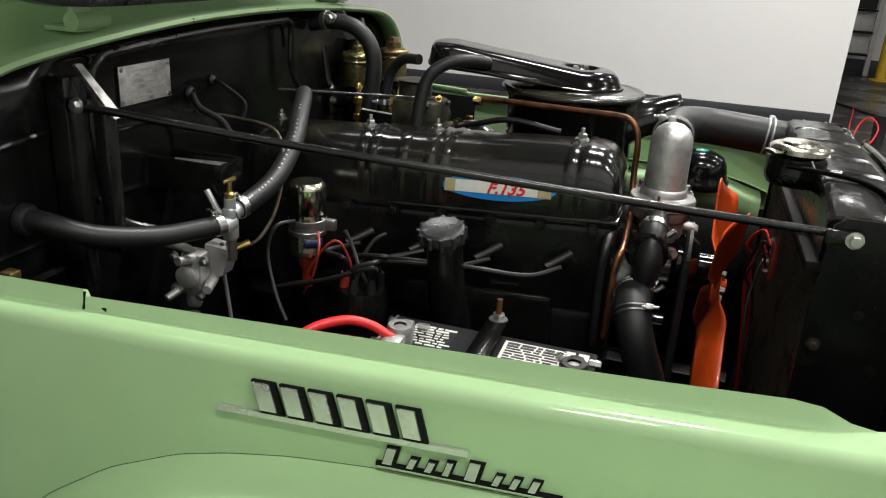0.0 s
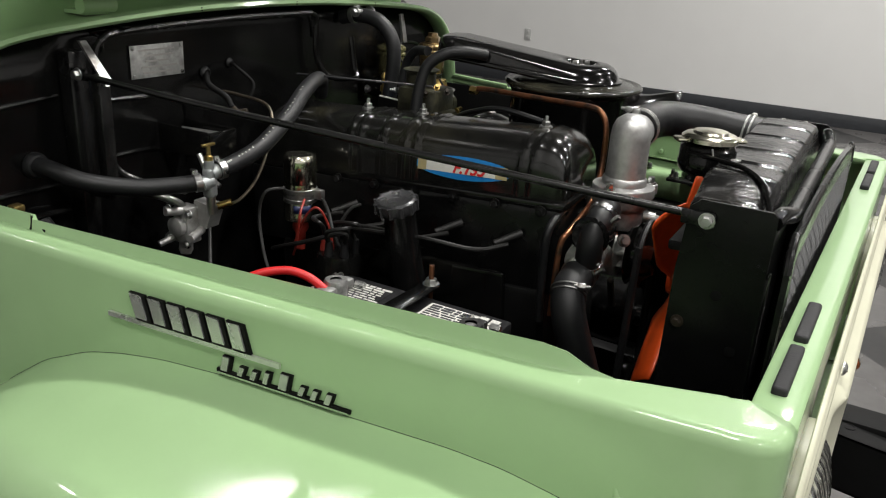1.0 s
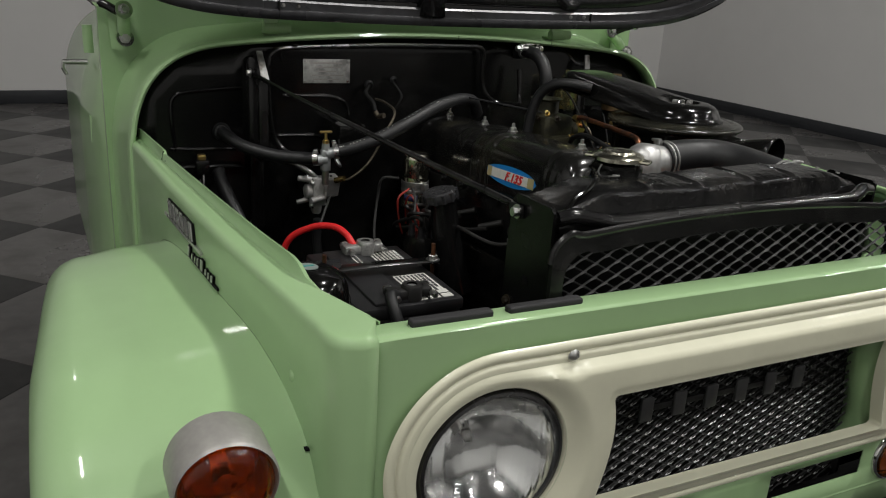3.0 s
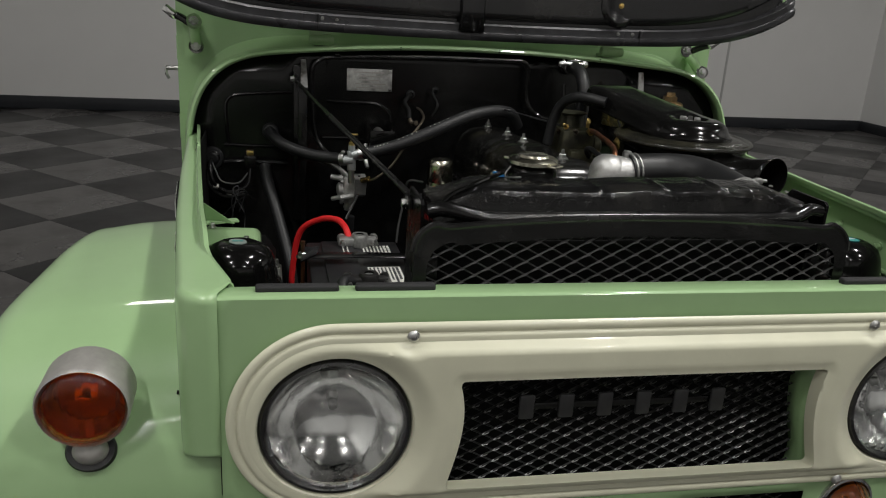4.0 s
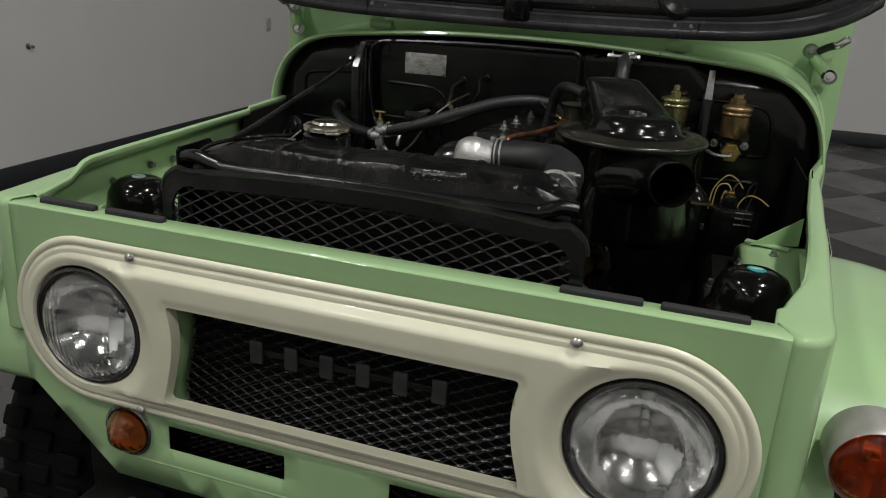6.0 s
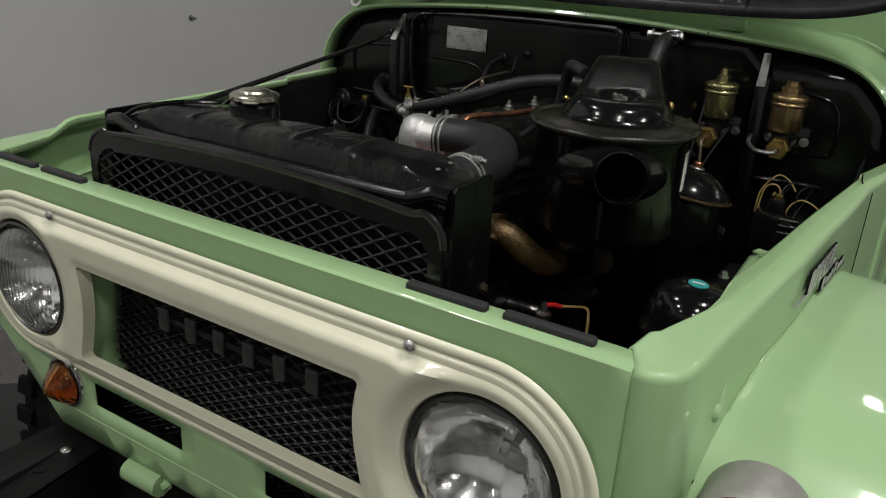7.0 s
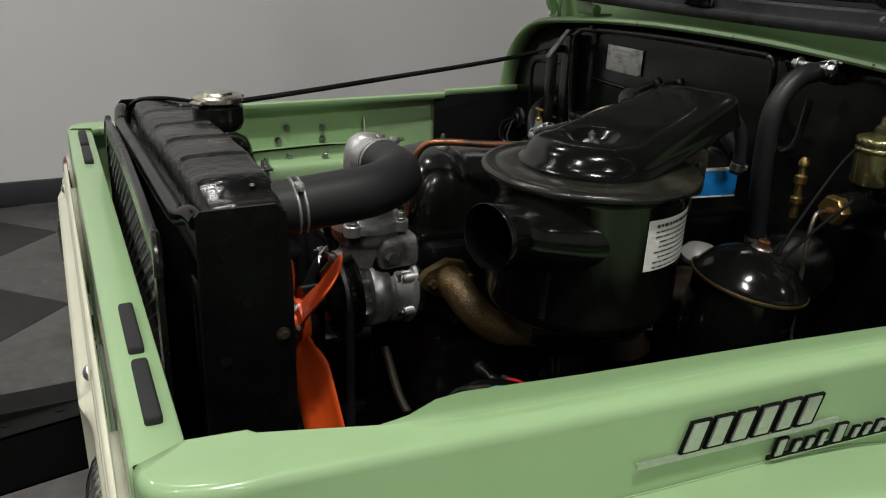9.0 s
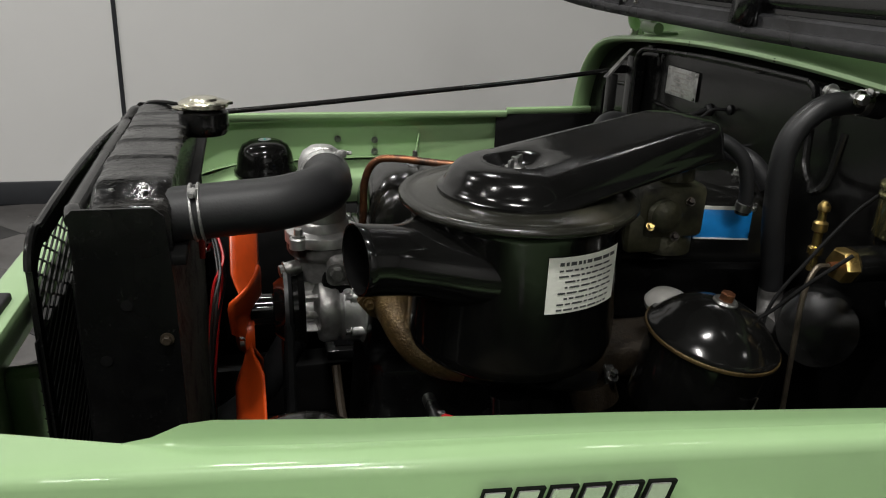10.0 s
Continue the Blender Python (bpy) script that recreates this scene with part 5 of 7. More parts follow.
lettering("F.135", 0.026, lambda u, v, w: cover_point(0.428 + u * 1.0, 6.0 + v * 1000 * 0.42, 0.0016 + w), cover, RED, shear=0.3)

bm = fresh()
box(bm, (0.32, EY + 0.003, 1.0), (0.61, 0.172, 0.012), 0.003, turn=Matrix.Rotation(radians(-3.3), 3, "Y"))
part("cover_flange", bm, GLOSS, eng)
bm = fresh()
box(bm, (0.32, 0.055, 0.927), (0.61, 0.20, 0.14), 0.01, turn=Matrix.Rotation(radians(-3.3), 3, "Y"))
box(bm, (0.36, 0.065, 0.72), (0.53, 0.235, 0.30), 0.014, turn=Matrix.Rotation(radians(-3.3), 3, "Y"))
block = part("block", bm, PLATE_BLACK, eng)
bm = fresh()
box(bm, (0.34, -0.058, 0.83), (0.42, 0.016, 0.12), 0.007, turn=Matrix.Rotation(radians(-3.3), 3, "Y"))
part("side_cover", bm, GLOSS, eng)
for i in range(7):
    bm = fresh()
    bolt(bm, (0.14 + 0.075 * i, -0.047, 0.985 + 0.004 * i), (0, -1, 0), 0.006, 0.008)
    part("head_bolt", bm, SATIN, block)
for px, pz in ((0.453, 0.960), (0.556, 0.965), (0.352, 0.955), (0.25, 0.95)):
    bm = fresh()
    rod(bm, (px + 0.008, -0.05, pz + 0.004), (px - 0.022, -0.082, pz - 0.010), 0.0066, 12, 0.005)
    part("plug_boot", bm, BOOTGREY, eng)

# thermostat housing and top elbow
bm = fresh()
tx, ty = 0.676, 0.072
lathe(bm, [(0, 1.027), (0.0485, 1.027), (0.0485, 1.029), (0.0485, 1.039), (0.0475, 1.0405), (0.0365, 1.0415), (0.0345, 1.043), (0.034, 1.052), (0.0312, 1.055), (0.0305, 1.075), (0.0305, 1.115), (0.029, 1.130), (0.024, 1.142), (0.014, 1.149), (0, 1.151)], (tx, ty, 0), n=32)
lathe(bm, [(0.029, -0.004), (0.0285, 0.02), (0.026, 0.032), (0.026, 0.05), (0.0275, 0.052), (0.0275, 0.056), (0, 0.056)], (tx, ty, 1.120), (0, 1, 0), 28)
th = part("thermostat_housing", bm, SILVER, eng, "silver cast thermostat housing and elbow", angle=40)
for a in (45, 135, 260):
    d = Vector((math.cos(radians(a)), math.sin(radians(a)), 0)) * 0.047
    bm = fresh()
    lathe(bm, [(0, 1.0265), (0.0115, 1.0265), (0.0115, 1.0395), (0.010, 1.041), (0, 1.041)], Vector((tx, ty, 0)) + d, n=18)
    part("bolt_lug", bm, SILVER, th)
    bm = fresh()
    bolt(bm, Vector((tx, ty, 1.041)) + d, (0, 0, 1), 0.0058, 0.011)
    part("bolt", bm, ZINC, th)
bm = fresh()
lathe(bm, [(0, 0.975), (0.033, 0.975), (0.036, 0.985), (0.037, 1.004), (0.044, 1.010), (0.0465, 1.014), (0.0465, 1.0255), (0, 1.0255)], (tx, ty, 0), n=32)
box(bm, (tx - 0.03, ty + 0.02, 0.998), (0.06, 0.06, 0.045), 0.01, 3)
part("thermostat_base", bm, CASTDARK, eng, "stained grey cast thermostat base", angle=40)
bm = fresh()
bolt(bm, (tx - 0.012, ty + 0.052, 0.998), (0, 1, 0), 0.009, 0.011)
part("sender_nut", bm, STEEL, eng)
bm = fresh()
rod(bm, (tx + 0.028, ty + 0.012, 0.994), (tx + 0.05, ty + 0.016, 0.990), 0.010, 16)
bolt(bm, (tx + 0.05, ty + 0.016, 0.990), (1, 0.2, -0.1), 0.008, 0.008)
part("sender", bm, STEEL, eng)
bm = fresh()
box(bm, (tx - 0.005, ty + 0.03, 1.149), (0.012, 0.008, 0.012), 0.002)
part("stud", bm, ZINC, th)
bm = fresh()
box(bm, (0.645, 0.07, 0.96), (0.075, 0.09, 0.075), 0.012)
lathe(bm, [(0, 0), (0.026, 0), (0.03, 0.005), (0.026, 0.01), (0.026, 0.05), (0, 0.05)], (0.668, -0.045, 0.985), (0, 1, 0.0), 18)
part("bypass", bm, DUSTY, eng)
bm = fresh()
tube(bm, [(0.672, 0.02, 1.015), (0.672, -0.02, 1.005), (0.672, -0.042, 0.975), (0.668, -0.035, 0.94), (0.664, -0.02, 0.925)], 0.02, 14)
bh = part("bypass_hose", bm, RUBBER, eng)
for cz, cx, cy in ((1.012, 0.672, -0.005), (0.938, 0.668, -0.034)):
    bm = fresh()
    lathe(bm, [(0.0202, -0.005), (0.0216, -0.0045), (0.0216, 0.0045), (0.0202, 0.005)], (cx, cy, cz), (0, -0.85, -0.5) if cz > 1 else (0, 0.3, -1), 24)
    part("clamp_band", bm, ZINC, bh)
    bm = fresh()
    rod(bm, (cx + 0.02, cy - 0.016, cz - 0.004), (cx + 0.03, cy - 0.016, cz + 0.006), 0.004, 8)
    part("clamp_screw", bm, ZINC, bh)
bm = fresh()
tube(bm, [(0.616, -0.02, 1.012), (0.612, -0.062, 0.99), (0.610, -0.066, 0.94), (0.612, -0.064, 0.84)], 0.0062, 10)
part("drain_tube", bm, RUBBER, eng)
for at, ax, r, h in (((0.668, 0.004, 0.955), (0.35, -0.8, 0.45), 0.012, 0.014), ((0.70, 0.03, 0.965), (0.5, -0.8, 0.3), 0.007, 0.012), ((0.648, -0.012, 0.962), (-0.2, -0.9, 0.4), 0.008, 0.010)):
    bm = fresh()
    bolt(bm, at, ax, r, h)
    part("hex_plug", bm, STEEL, eng)
# water pump and pulley
bm = fresh()
px, py, pz = 0.70, 0.083, 0.935
lathe(bm, [(0, -0.085), (0.052, -0.085), (0.0535, -0.083), (0.0535, -0.072), (0.049, -0.069), (0.0475, -0.066), (0.0485, -0.050), (0.047, -0.046), (0.044, -0.0445), (0.044, -0.041), (0.047, -0.0395), (0.049, -0.036), (0.049, -0.020), (0.046, -0.015), (0.036, -0.013), (0.028, -0.011), (0.024, -0.008), (0.021, 0.02), (0.0, 0.02)], (px, py, pz), (1, 0, 0), 36)
for a in range(0, 360, 45):
    d = Vector((0, math.cos(radians(a)), math.sin(radians(a))))
    box(bm, Vector((px - 0.003, py, pz)) + d * 0.028, (0.026, 0.006, 0.016), 0.002, turn=Matrix.Rotation(radians(a - 90), 3, "X"))
for a in (35, 95, 150, 215, 275, 335):
    d = Vector((0, math.cos(radians(a)), math.sin(radians(a)))) * 0.046
    lathe(bm, [(0, -0.085), (0.008, -0.085), (0.008, -0.058), (0.006, -0.055), (0, -0.055)], Vector((px, py, pz)) + d, (1, 0, 0), 14)
tube(bm, [(0.655, 0.05, pz + 0.0), (0.655, 0.0, pz + 0.003), (0.66, -0.03, pz + 0.004)], 0.029, 18)
pump = part("water_pump", bm, SILVER, eng, "silver cast water pump")
for a in (35, 95, 150, 215, 275, 335):
    bm = fresh()
    d = Vector((0, math.cos(radians(a)), math.sin(radians(a)))) * 0.046
    bolt(bm, Vector((px - 0.055, py, pz)) + d, (1, 0, 0), 0.006, 0.008)
    part("bolt", bm, ZINC, pump)
bm = fresh()
lathe(bm, [(0, 0.0), (0.03, 0.0), (0.046, -0.004), (0.057, -0.008), (0.046, 0.0), (0.046, 0.006), (0.058, 0.014), (0.047, 0.016), (0.034, 0.03), (0.02, 0.032), (0.02, 0.06), (0, 0.06)], (0.712, py, pz), (1, 0, 0), 36)
part("pulley", bm, GLOSS, eng)
bm = fresh()
path = []
for a in range(0, 181, 15):
    path.append((0.725, py + 0.053 * math.cos(radians(a)), pz + 0.053 * math.sin(radians(a))))
for a in range(195, 346, 15):
    path.append((0.725, 0.075 + 0.072 * math.cos(radians(a)), 0.665 + 0.072 * math.sin(radians(a))))
path.append(path[0])
tube(bm, path, 0.0065, 6, 4, flat=0.7)
part("fan_belt", bm, RUBBER, eng)
bm = fresh()
lathe(bm, [(0, 0), (0.075, 0), (0.078, 0.004), (0.068, 0.012), (0.078, 0.02), (0.075, 0.024), (0, 0.024)], (0.714, 0.075, 0.665), (1, 0, 0), 30)
part("crank_pulley", bm, GLOSS, eng)
# alternator low on the other side
bm = fresh()
lathe(bm, [(0, 0), (0.045, 0), (0.062, 0.008), (0.064, 0.07), (0.05, 0.085), (0.02, 0.09), (0.02, 0.11), (0, 0.11)], (0.60, 0.235, 0.755), (1, 0, 0), 28)
part("alternator", bm, SATIN, eng)
bm = fresh()
tube(bm, [(0.665, 0.115, 0.86), (0.66, 0.16, 0.80), (0.65, 0.22, 0.77)], 0.006, 8)
part("tension_arm", bm, DIRTY, eng)

# fan
fan = thing("cooling_fan", (0.775, 0.085, 0.905), "bright orange four-blade steel cooling fan", "fan")
FC = Vector((0.774, 0.083, 0.907))
bm = fresh()
lathe(bm, [(0, -0.006), (0.028, -0.006), (0.03, 0.0), (0.028, 0.006), (0.014, 0.008), (0.012, 0.016), (0, 0.017)], FC, (1, 0, 0), 20)
part("hub", bm, ORANGE, fan)
for k in range(4):
    ang = 42 + 90 * k
    bm = fresh()
    rot = Matrix.Rotation(radians(ang), 3, "X")
    rows = []
    for i in range(13):
        t = i / 12
        r = 0.012 + 0.172 * t
        half = 0.018 + 0.013 * smooth(0.06, 0.35, t) - 0.004 * smooth(0.9, 1.0, t)
        tw = radians(10 + 26 * smooth(0.04, 0.35, t))
        row = []
        for j in range(7):
            v = (j / 6 - 0.5) * 2 * half
            cup = 0.006 * (1 - (2 * j / 6 - 1) ** 2) * smooth(0.2, 0.6, t)
            row.append(FC + rot @ Vector((0.003 + v * math.sin(tw) - cup, v * math.cos(tw), r)))
        rows.append(row)
    sheet(bm, rows)
    part("blade", bm, ORANGE, fan, "orange painted fan blade", thick=0.0025)
for k in range(4):
    bm = fresh()
    d = Matrix.Rotation(radians(-3 + 90 * k), 3, "X") @ Vector((0, 0, 0.02))
    bolt(bm, FC + d + Vector((0.006, 0, 0)), (1, 0, 0), 0.005, 0.008)
    part("bolt", bm, ZINC, fan)


def hose(name, pts, r, label, mat=None, clamps=(), parent=None, category="hose", n=16):
    """A rubber hose as a thing, with wire clamps at the given parts of its length."""
    o = thing(name, pts[0], label, category)
    bm = fresh()
    tube(bm, pts, r, n, 10)
    part("tube", bm, mat or RUBBER, o)
    path = spline(pts, 10)
    for t, mt in clamps:
        i = min(len(path) - 2, max(0, int(t * (len(path) - 1))))
        ax = (path[i + 1] - path[i]).normalized()
        if r < 0.02:
            bm = fresh()
            lathe(bm, [(r + 0.0002, -0.0055), (r + 0.0014, -0.005), (r + 0.0014, 0.005), (r + 0.0002, 0.0055)], path[i], ax, 28)
            part("clamp_band", bm, mt, o)
        for d in (-0.004, 0.004) if r >= 0.02 else ():
            bm = fresh()
            lathe(bm, [(r + 0.0002, -0.0018), (r + 0.0018, -0.001), (r + 0.0018, 0.001), (r + 0.0002, 0.0018)], path[i] + ax * d, ax, 24)
            part("clamp_ring", bm, mt, o)
        f = frame_of(ax)
        bm = fresh()
        sidev = f @ Vector((0.6, 0.8, 0))
        box(bm, path[i] + sidev * (r + 0.004), (0.012, 0.009, 0.009), 0.002, turn=f)
        rod(bm, path[i] + sidev * (r + 0.005) - f @ Vector((0.011, 0, 0)), path[i] + sidev * (r + 0.005) + f @ Vector((0.012, 0, 0)), 0.0025, 8)
        part("clamp_screw", bm, mt, o)
    return o


hose("radiator_hose", [(0.676, 0.108, 1.122), (0.676, 0.135, 1.124), (0.68, 0.172, 1.126), (0.698, 0.205, 1.127), (0.735, 0.224, 1.124), (0.79, 0.226, 1.120), (0.85, 0.225, 1.115)], 0.0292,
     "thick black rubber top hose to the radiator", clamps=((0.06, LEAD), (0.93, LEAD)))
hose("lower_hose", [(0.66, -0.02, 0.924), (0.66, -0.05, 0.922), (0.662, -0.085, 0.912), (0.672, -0.105, 0.885), (0.69, -0.11, 0.84), (0.72, -0.11, 0.77), (0.78, -0.11, 0.68), (0.85, -0.11, 0.63)], 0.0255,
     "thick black rubber bottom hose to the radiator", clamps=((0.12, ZINC), (0.3, STEEL)))

# ---------------------------------------------------------------- air cleaner
AC = Vector((0.492, 0.298, 0))
ac = thing("air_cleaner", (AC.x, AC.y, 0.95), "gloss black oil-bath air cleaner canister with intake snout", "air cleaner")
bm = fresh()
lathe(bm, [(0, 0.972), (0.07, 0.972), (0.10, 0.978), (0.11, 0.988), (0.113, 1.0), (0.113, 1.131), (0.116, 1.135), (0.116, 1.141), (0.112, 1.143)], AC, n=56)
part("canister", bm, GLOSS, ac, angle=50)
bm = fresh()
lathe(bm, [(0.112, 1.141), (0.123, 1.142), (0.126, 1.145), (0.126, 1.149), (0.123, 1.152), (0.117, 1.1515), (0.112, 1.150), (0.108, 1.152), (0.09, 1.155), (0, 1.156)], AC, n=64)
part("lid", bm, LIDDUST, ac, "black lid with a dusty rolled rim", angle=50)
# snout: oval root narrowing to a round mouth
bm = fresh()
d = Vector((0.93, 0.36, 0)).normalized()
n2 = Vector((-d.y, d.x, 0))
rows = []
MOUTH = Vector((0.674, 0.376, 1.114))
for i in range(14):
    t = i / 13
    c = (AC + d * 0.072 + Vector((0, 0, 1.088))).lerp(MOUTH, t)
    turn = radians(23 - 9 * t)
    ax, across = Vector((math.cos(turn), math.sin(turn), 0)), Vector((-math.sin(turn), math.cos(turn), 0))
    w = 0.086 - 0.0525 * smooth(-0.15, 0.8, t)
    h = 0.050 - 0.016 * smooth(0, 0.6, t)
    rows.append([c + across * (w * math.cos(2 * math.pi * k / 36)) + Vector((0, 0, h * math.sin(2 * math.pi * k / 36))) for k in range(36)])
sheet(bm, rows, closed=True)
part("intake_snout", bm, GLOSS, ac, thick=0.0012)
# added dull black sleeve and disc put the mouth's darkness into the snout
bm = fresh()
sheet(bm, [[sum(ring, Vector()) / 36 + (p - sum(ring, Vector()) / 36) * 0.95 for p in ring] for ring in rows[3:14]], closed=True)
part("snout_shade_sleeve", bm, DULL, ac)
bm = fresh()
lathe(bm, [(0, 0), (0.04, 0)], AC + d * 0.10 + Vector((0, 0, 1.073)), d, 24)
part("snout_inside", bm, DULL, ac)
# top duct back to the carburettor
bm = fresh()
FRONT, REAR = Vector((0.495, 0.302, 0)), Vector((0.290, 0.242, 0))


def duct_ring(grow, z_front, z_rear):
    u = (FRONT - REAR).normalized()
    n2 = Vector((-u.y, u.x, 0))
    out = []
    for k in range(25):
        a = radians(-90 + 180 * k / 24)
        out.append(FRONT + (u * math.cos(a) + n2 * math.sin(a)) * (0.078 + grow) + Vector((0, 0, z_front)))
    for k in range(1, 8):
        t = k / 8
        out.append(FRONT.lerp(REAR, t) + n2 * (0.078 - 0.018 * t + grow * (1 - 0.55 * t)) + Vector((0, 0, z_front + (z_rear - z_front) * t)))
    for k in range(25):
        a = radians(90 + 180 * k / 24)
        out.append(REAR + (u * math.copysign(abs(math.cos(a)) ** 0.8, math.cos(a)) * 0.8 + n2 * math.copysign(abs(math.sin(a)) ** 0.8, math.sin(a))) * (0.060 + grow * 0.45) + Vector((0, 0, z_rear)))
    for k in range(1, 8):
        t = 1 - k / 8
        out.append(FRONT.lerp(REAR, t) - n2 * (0.078 - 0.018 * t + grow * (1 - 0.55 * t)) + Vector((0, 0, z_front + (z_rear - z_front) * t)))
    return out


rows = [duct_ring(-0.01, 1.153, 1.176), duct_ring(0.002, 1.153, 1.177), duct_ring(0.006, 1.155, 1.179), duct_ring(0.006, 1.158, 1.182), duct_ring(0.001, 1.160, 1.186), duct_ring(-0.002, 1.166, 1.193), duct_ring(-0.006, 1.174, 1.203),
        duct_ring(-0.012, 1.1805, 1.2105), duct_ring(-0.020, 1.1845, 1.2145), duct_ring(-0.030, 1.186, 1.216), duct_ring(-0.040, 1.1865, 1.217)]
vs = sheet(bm, rows, closed=True)
bm.faces.new(vs[0][::-1])
DISH, way = Vector((0.500, 0.304, 0)), (REAR - FRONT)


def duct_z(u, v):
    return 1.1865 + 0.0305 * min(1.0, max(0.0, (Vector((u, v, 0)) - FRONT).dot(way) / way.length_squared))


top_edge = [(q.x, q.y) for q in rows[-1]]
holes = [(DISH.x + 0.036 * math.cos(2 * math.pi * k / 32), DISH.y + 0.036 * math.sin(2 * math.pi * k / 32)) for k in range(32)]


def on_top(u, v):
    if math.hypot(u - DISH.x, v - DISH.y) < 0.036:
        return False
    hit = 0
    for (a, b), (c, e) in zip(top_edge, top_edge[1:] + top_edge[:1]):
        if (b > v) != (e > v) and u < a + (v - b) * (c - a) / (e - b):
            hit += 1
    return hit % 2 == 1


plate(bm, [top_edge, holes], on_top, lambda u, v: (u, v, duct_z(u, v)), 0.02, (0.2, 0.6, 0.18, 0.38))
sheet(bm, [[(DISH.x + r * math.cos(2 * math.pi * k / 32), DISH.y + r * math.sin(2 * math.pi * k / 32), duct_z(DISH.x + r * math.cos(2 * math.pi * k / 32), DISH.y + r * math.sin(2 * math.pi * k / 32)) - dz) for k in range(32)]
           for r, dz in ((0.036, 0.0), (0.033, 0.0008), (0.029, 0.003), (0.024, 0.0075), (0.019, 0.010), (0.010, 0.0108), (0.001, 0.011))], closed=True)
duct = part("top_duct", bm, GLOSS, ac, "gloss black pressed top duct", angle=60)
bm = fresh()
lathe(bm, [(0, 1.174), (0.010, 1.175), (0.011, 1.180), (0.007, 1.183), (0.0045, 1.184), (0.0045, 1.190), (0, 1.191)], DISH, n=6)
for k in (-1, 1):
    box(bm, DISH + Vector((0.008 * k, 0.010 * k, 1.184)), (0.012, 0.004, 0.012), 0.002, turn=Matrix.Rotation(radians(50), 3, "Z"))
part("wing_nut", bm, STEEL, duct)
bm = fresh()
tube(bm, [(0.36, 0.195, 1.192), (0.335, 0.165, 1.197), (0.305, 0.145, 1.192), (0.278, 0.13, 1.17), (0.268, 0.12, 1.13), (0.265, 0.115, 1.09)], 0.0105, 12)
part("breather_hose", bm, RUBBER, ac)
# instruction label on the canister
def can_point(a, z, out):
    return AC + Vector(((0.113 + out) * math.cos(a), (0.113 + out) * math.sin(a), z))


def can_patch(bm, a0, a1, z0, z1, out, n=10):
    sheet(bm, [[can_point(a0 + (a1 - a0) * i / n, z, out) for z in (z0, (z0 + z1) / 2, z1)] for i in range(n + 1)])


bm = fresh()
A0, A1, Z0, Z1 = radians(87), radians(133), 1.062, 1.120
can_patch(bm, A0, A1, Z0, Z1, 0.0006)
lab = part("label", bm, LABEL_WHITE, ac, "white printed instruction label")
random.seed(4)
for i in range(9):
    z = Z1 - 0.008 - 0.0058 * i
    a = A0 + 0.10 + (0.06 if i in (3, 4, 6) else 0)
    while a < A1 - 0.12:
        w = random.uniform(0.02, 0.11)
        bm = fresh()
        can_patch(bm, a, min(a + w, A1 - 0.06), z - 0.0009, z + (0.0010 if i else 0.0028), 0.0011, 2)
        part("print_bar", bm, LABEL_DARK, lab)
        a += w + 0.016

# ---------------------------------------------------------------- battery
bt = thing("battery", (0.50, -0.305, 0.70), "black car battery with printed labels and clamped cables", "battery")
bm = fresh()
box(bm, (0.50, -0.305, 0.80), (0.262, 0.17, 0.18), 0.006)
part("case", bm, BATTERY, bt)
bm = fresh()
box(bm, (0.50, -0.305, 0.897), (0.268, 0.176, 0.02), 0.005)
box(bm, (0.50, -0.335, 0.9085), (0.25, 0.06, 0.006), 0.002)
lid = part("lid", bm, BATTERY, bt)
random.seed(31)
for cx, w in ((0.425, 0.06), (0.555, 0.075)):
    bm = fresh()
    box(bm, (cx, -0.262, 0.9076), (w, 0.058, 0.0008))
    part("label", bm, BATTERY if cx < 0.5 else LABEL_WHITE, lid, "printed battery label")
    for i in range(8):
        x = cx - w * 0.44
        while x < cx + w * 0.36:
            k = w * random.uniform(0.06, 0.3)
            bm = fresh()
            box(bm, (min(x + k / 2, cx + w * 0.4), -0.287 + 0.0068 * i, 0.9085), (k, 0.0042 if i > 5 else 0.0028, 0.0008))
            part("print_bar", bm, LABEL_WHITE if cx < 0.5 else LABEL_DARK, lid)
            x += k + 0.003
for cx in (0.60, 0.617):
    for cy in (-0.285, -0.262, -0.24):
        bm = fresh()
        box(bm, (cx, cy, 0.9078), (0.013, 0.018, 0.0012))
        part("print_bar", bm, LABEL_WHITE, lid)
bm = fresh()
for k in range(26):
    lathe(bm, [(0, 0), (0.0016, 0), (0, 0.0012)], (0.40 + 0.006 * (k % 13), -0.326 + 0.008 * (k // 13), 0.9116), n=6)
part("dotted_print", bm, LABEL_WHITE, lid)


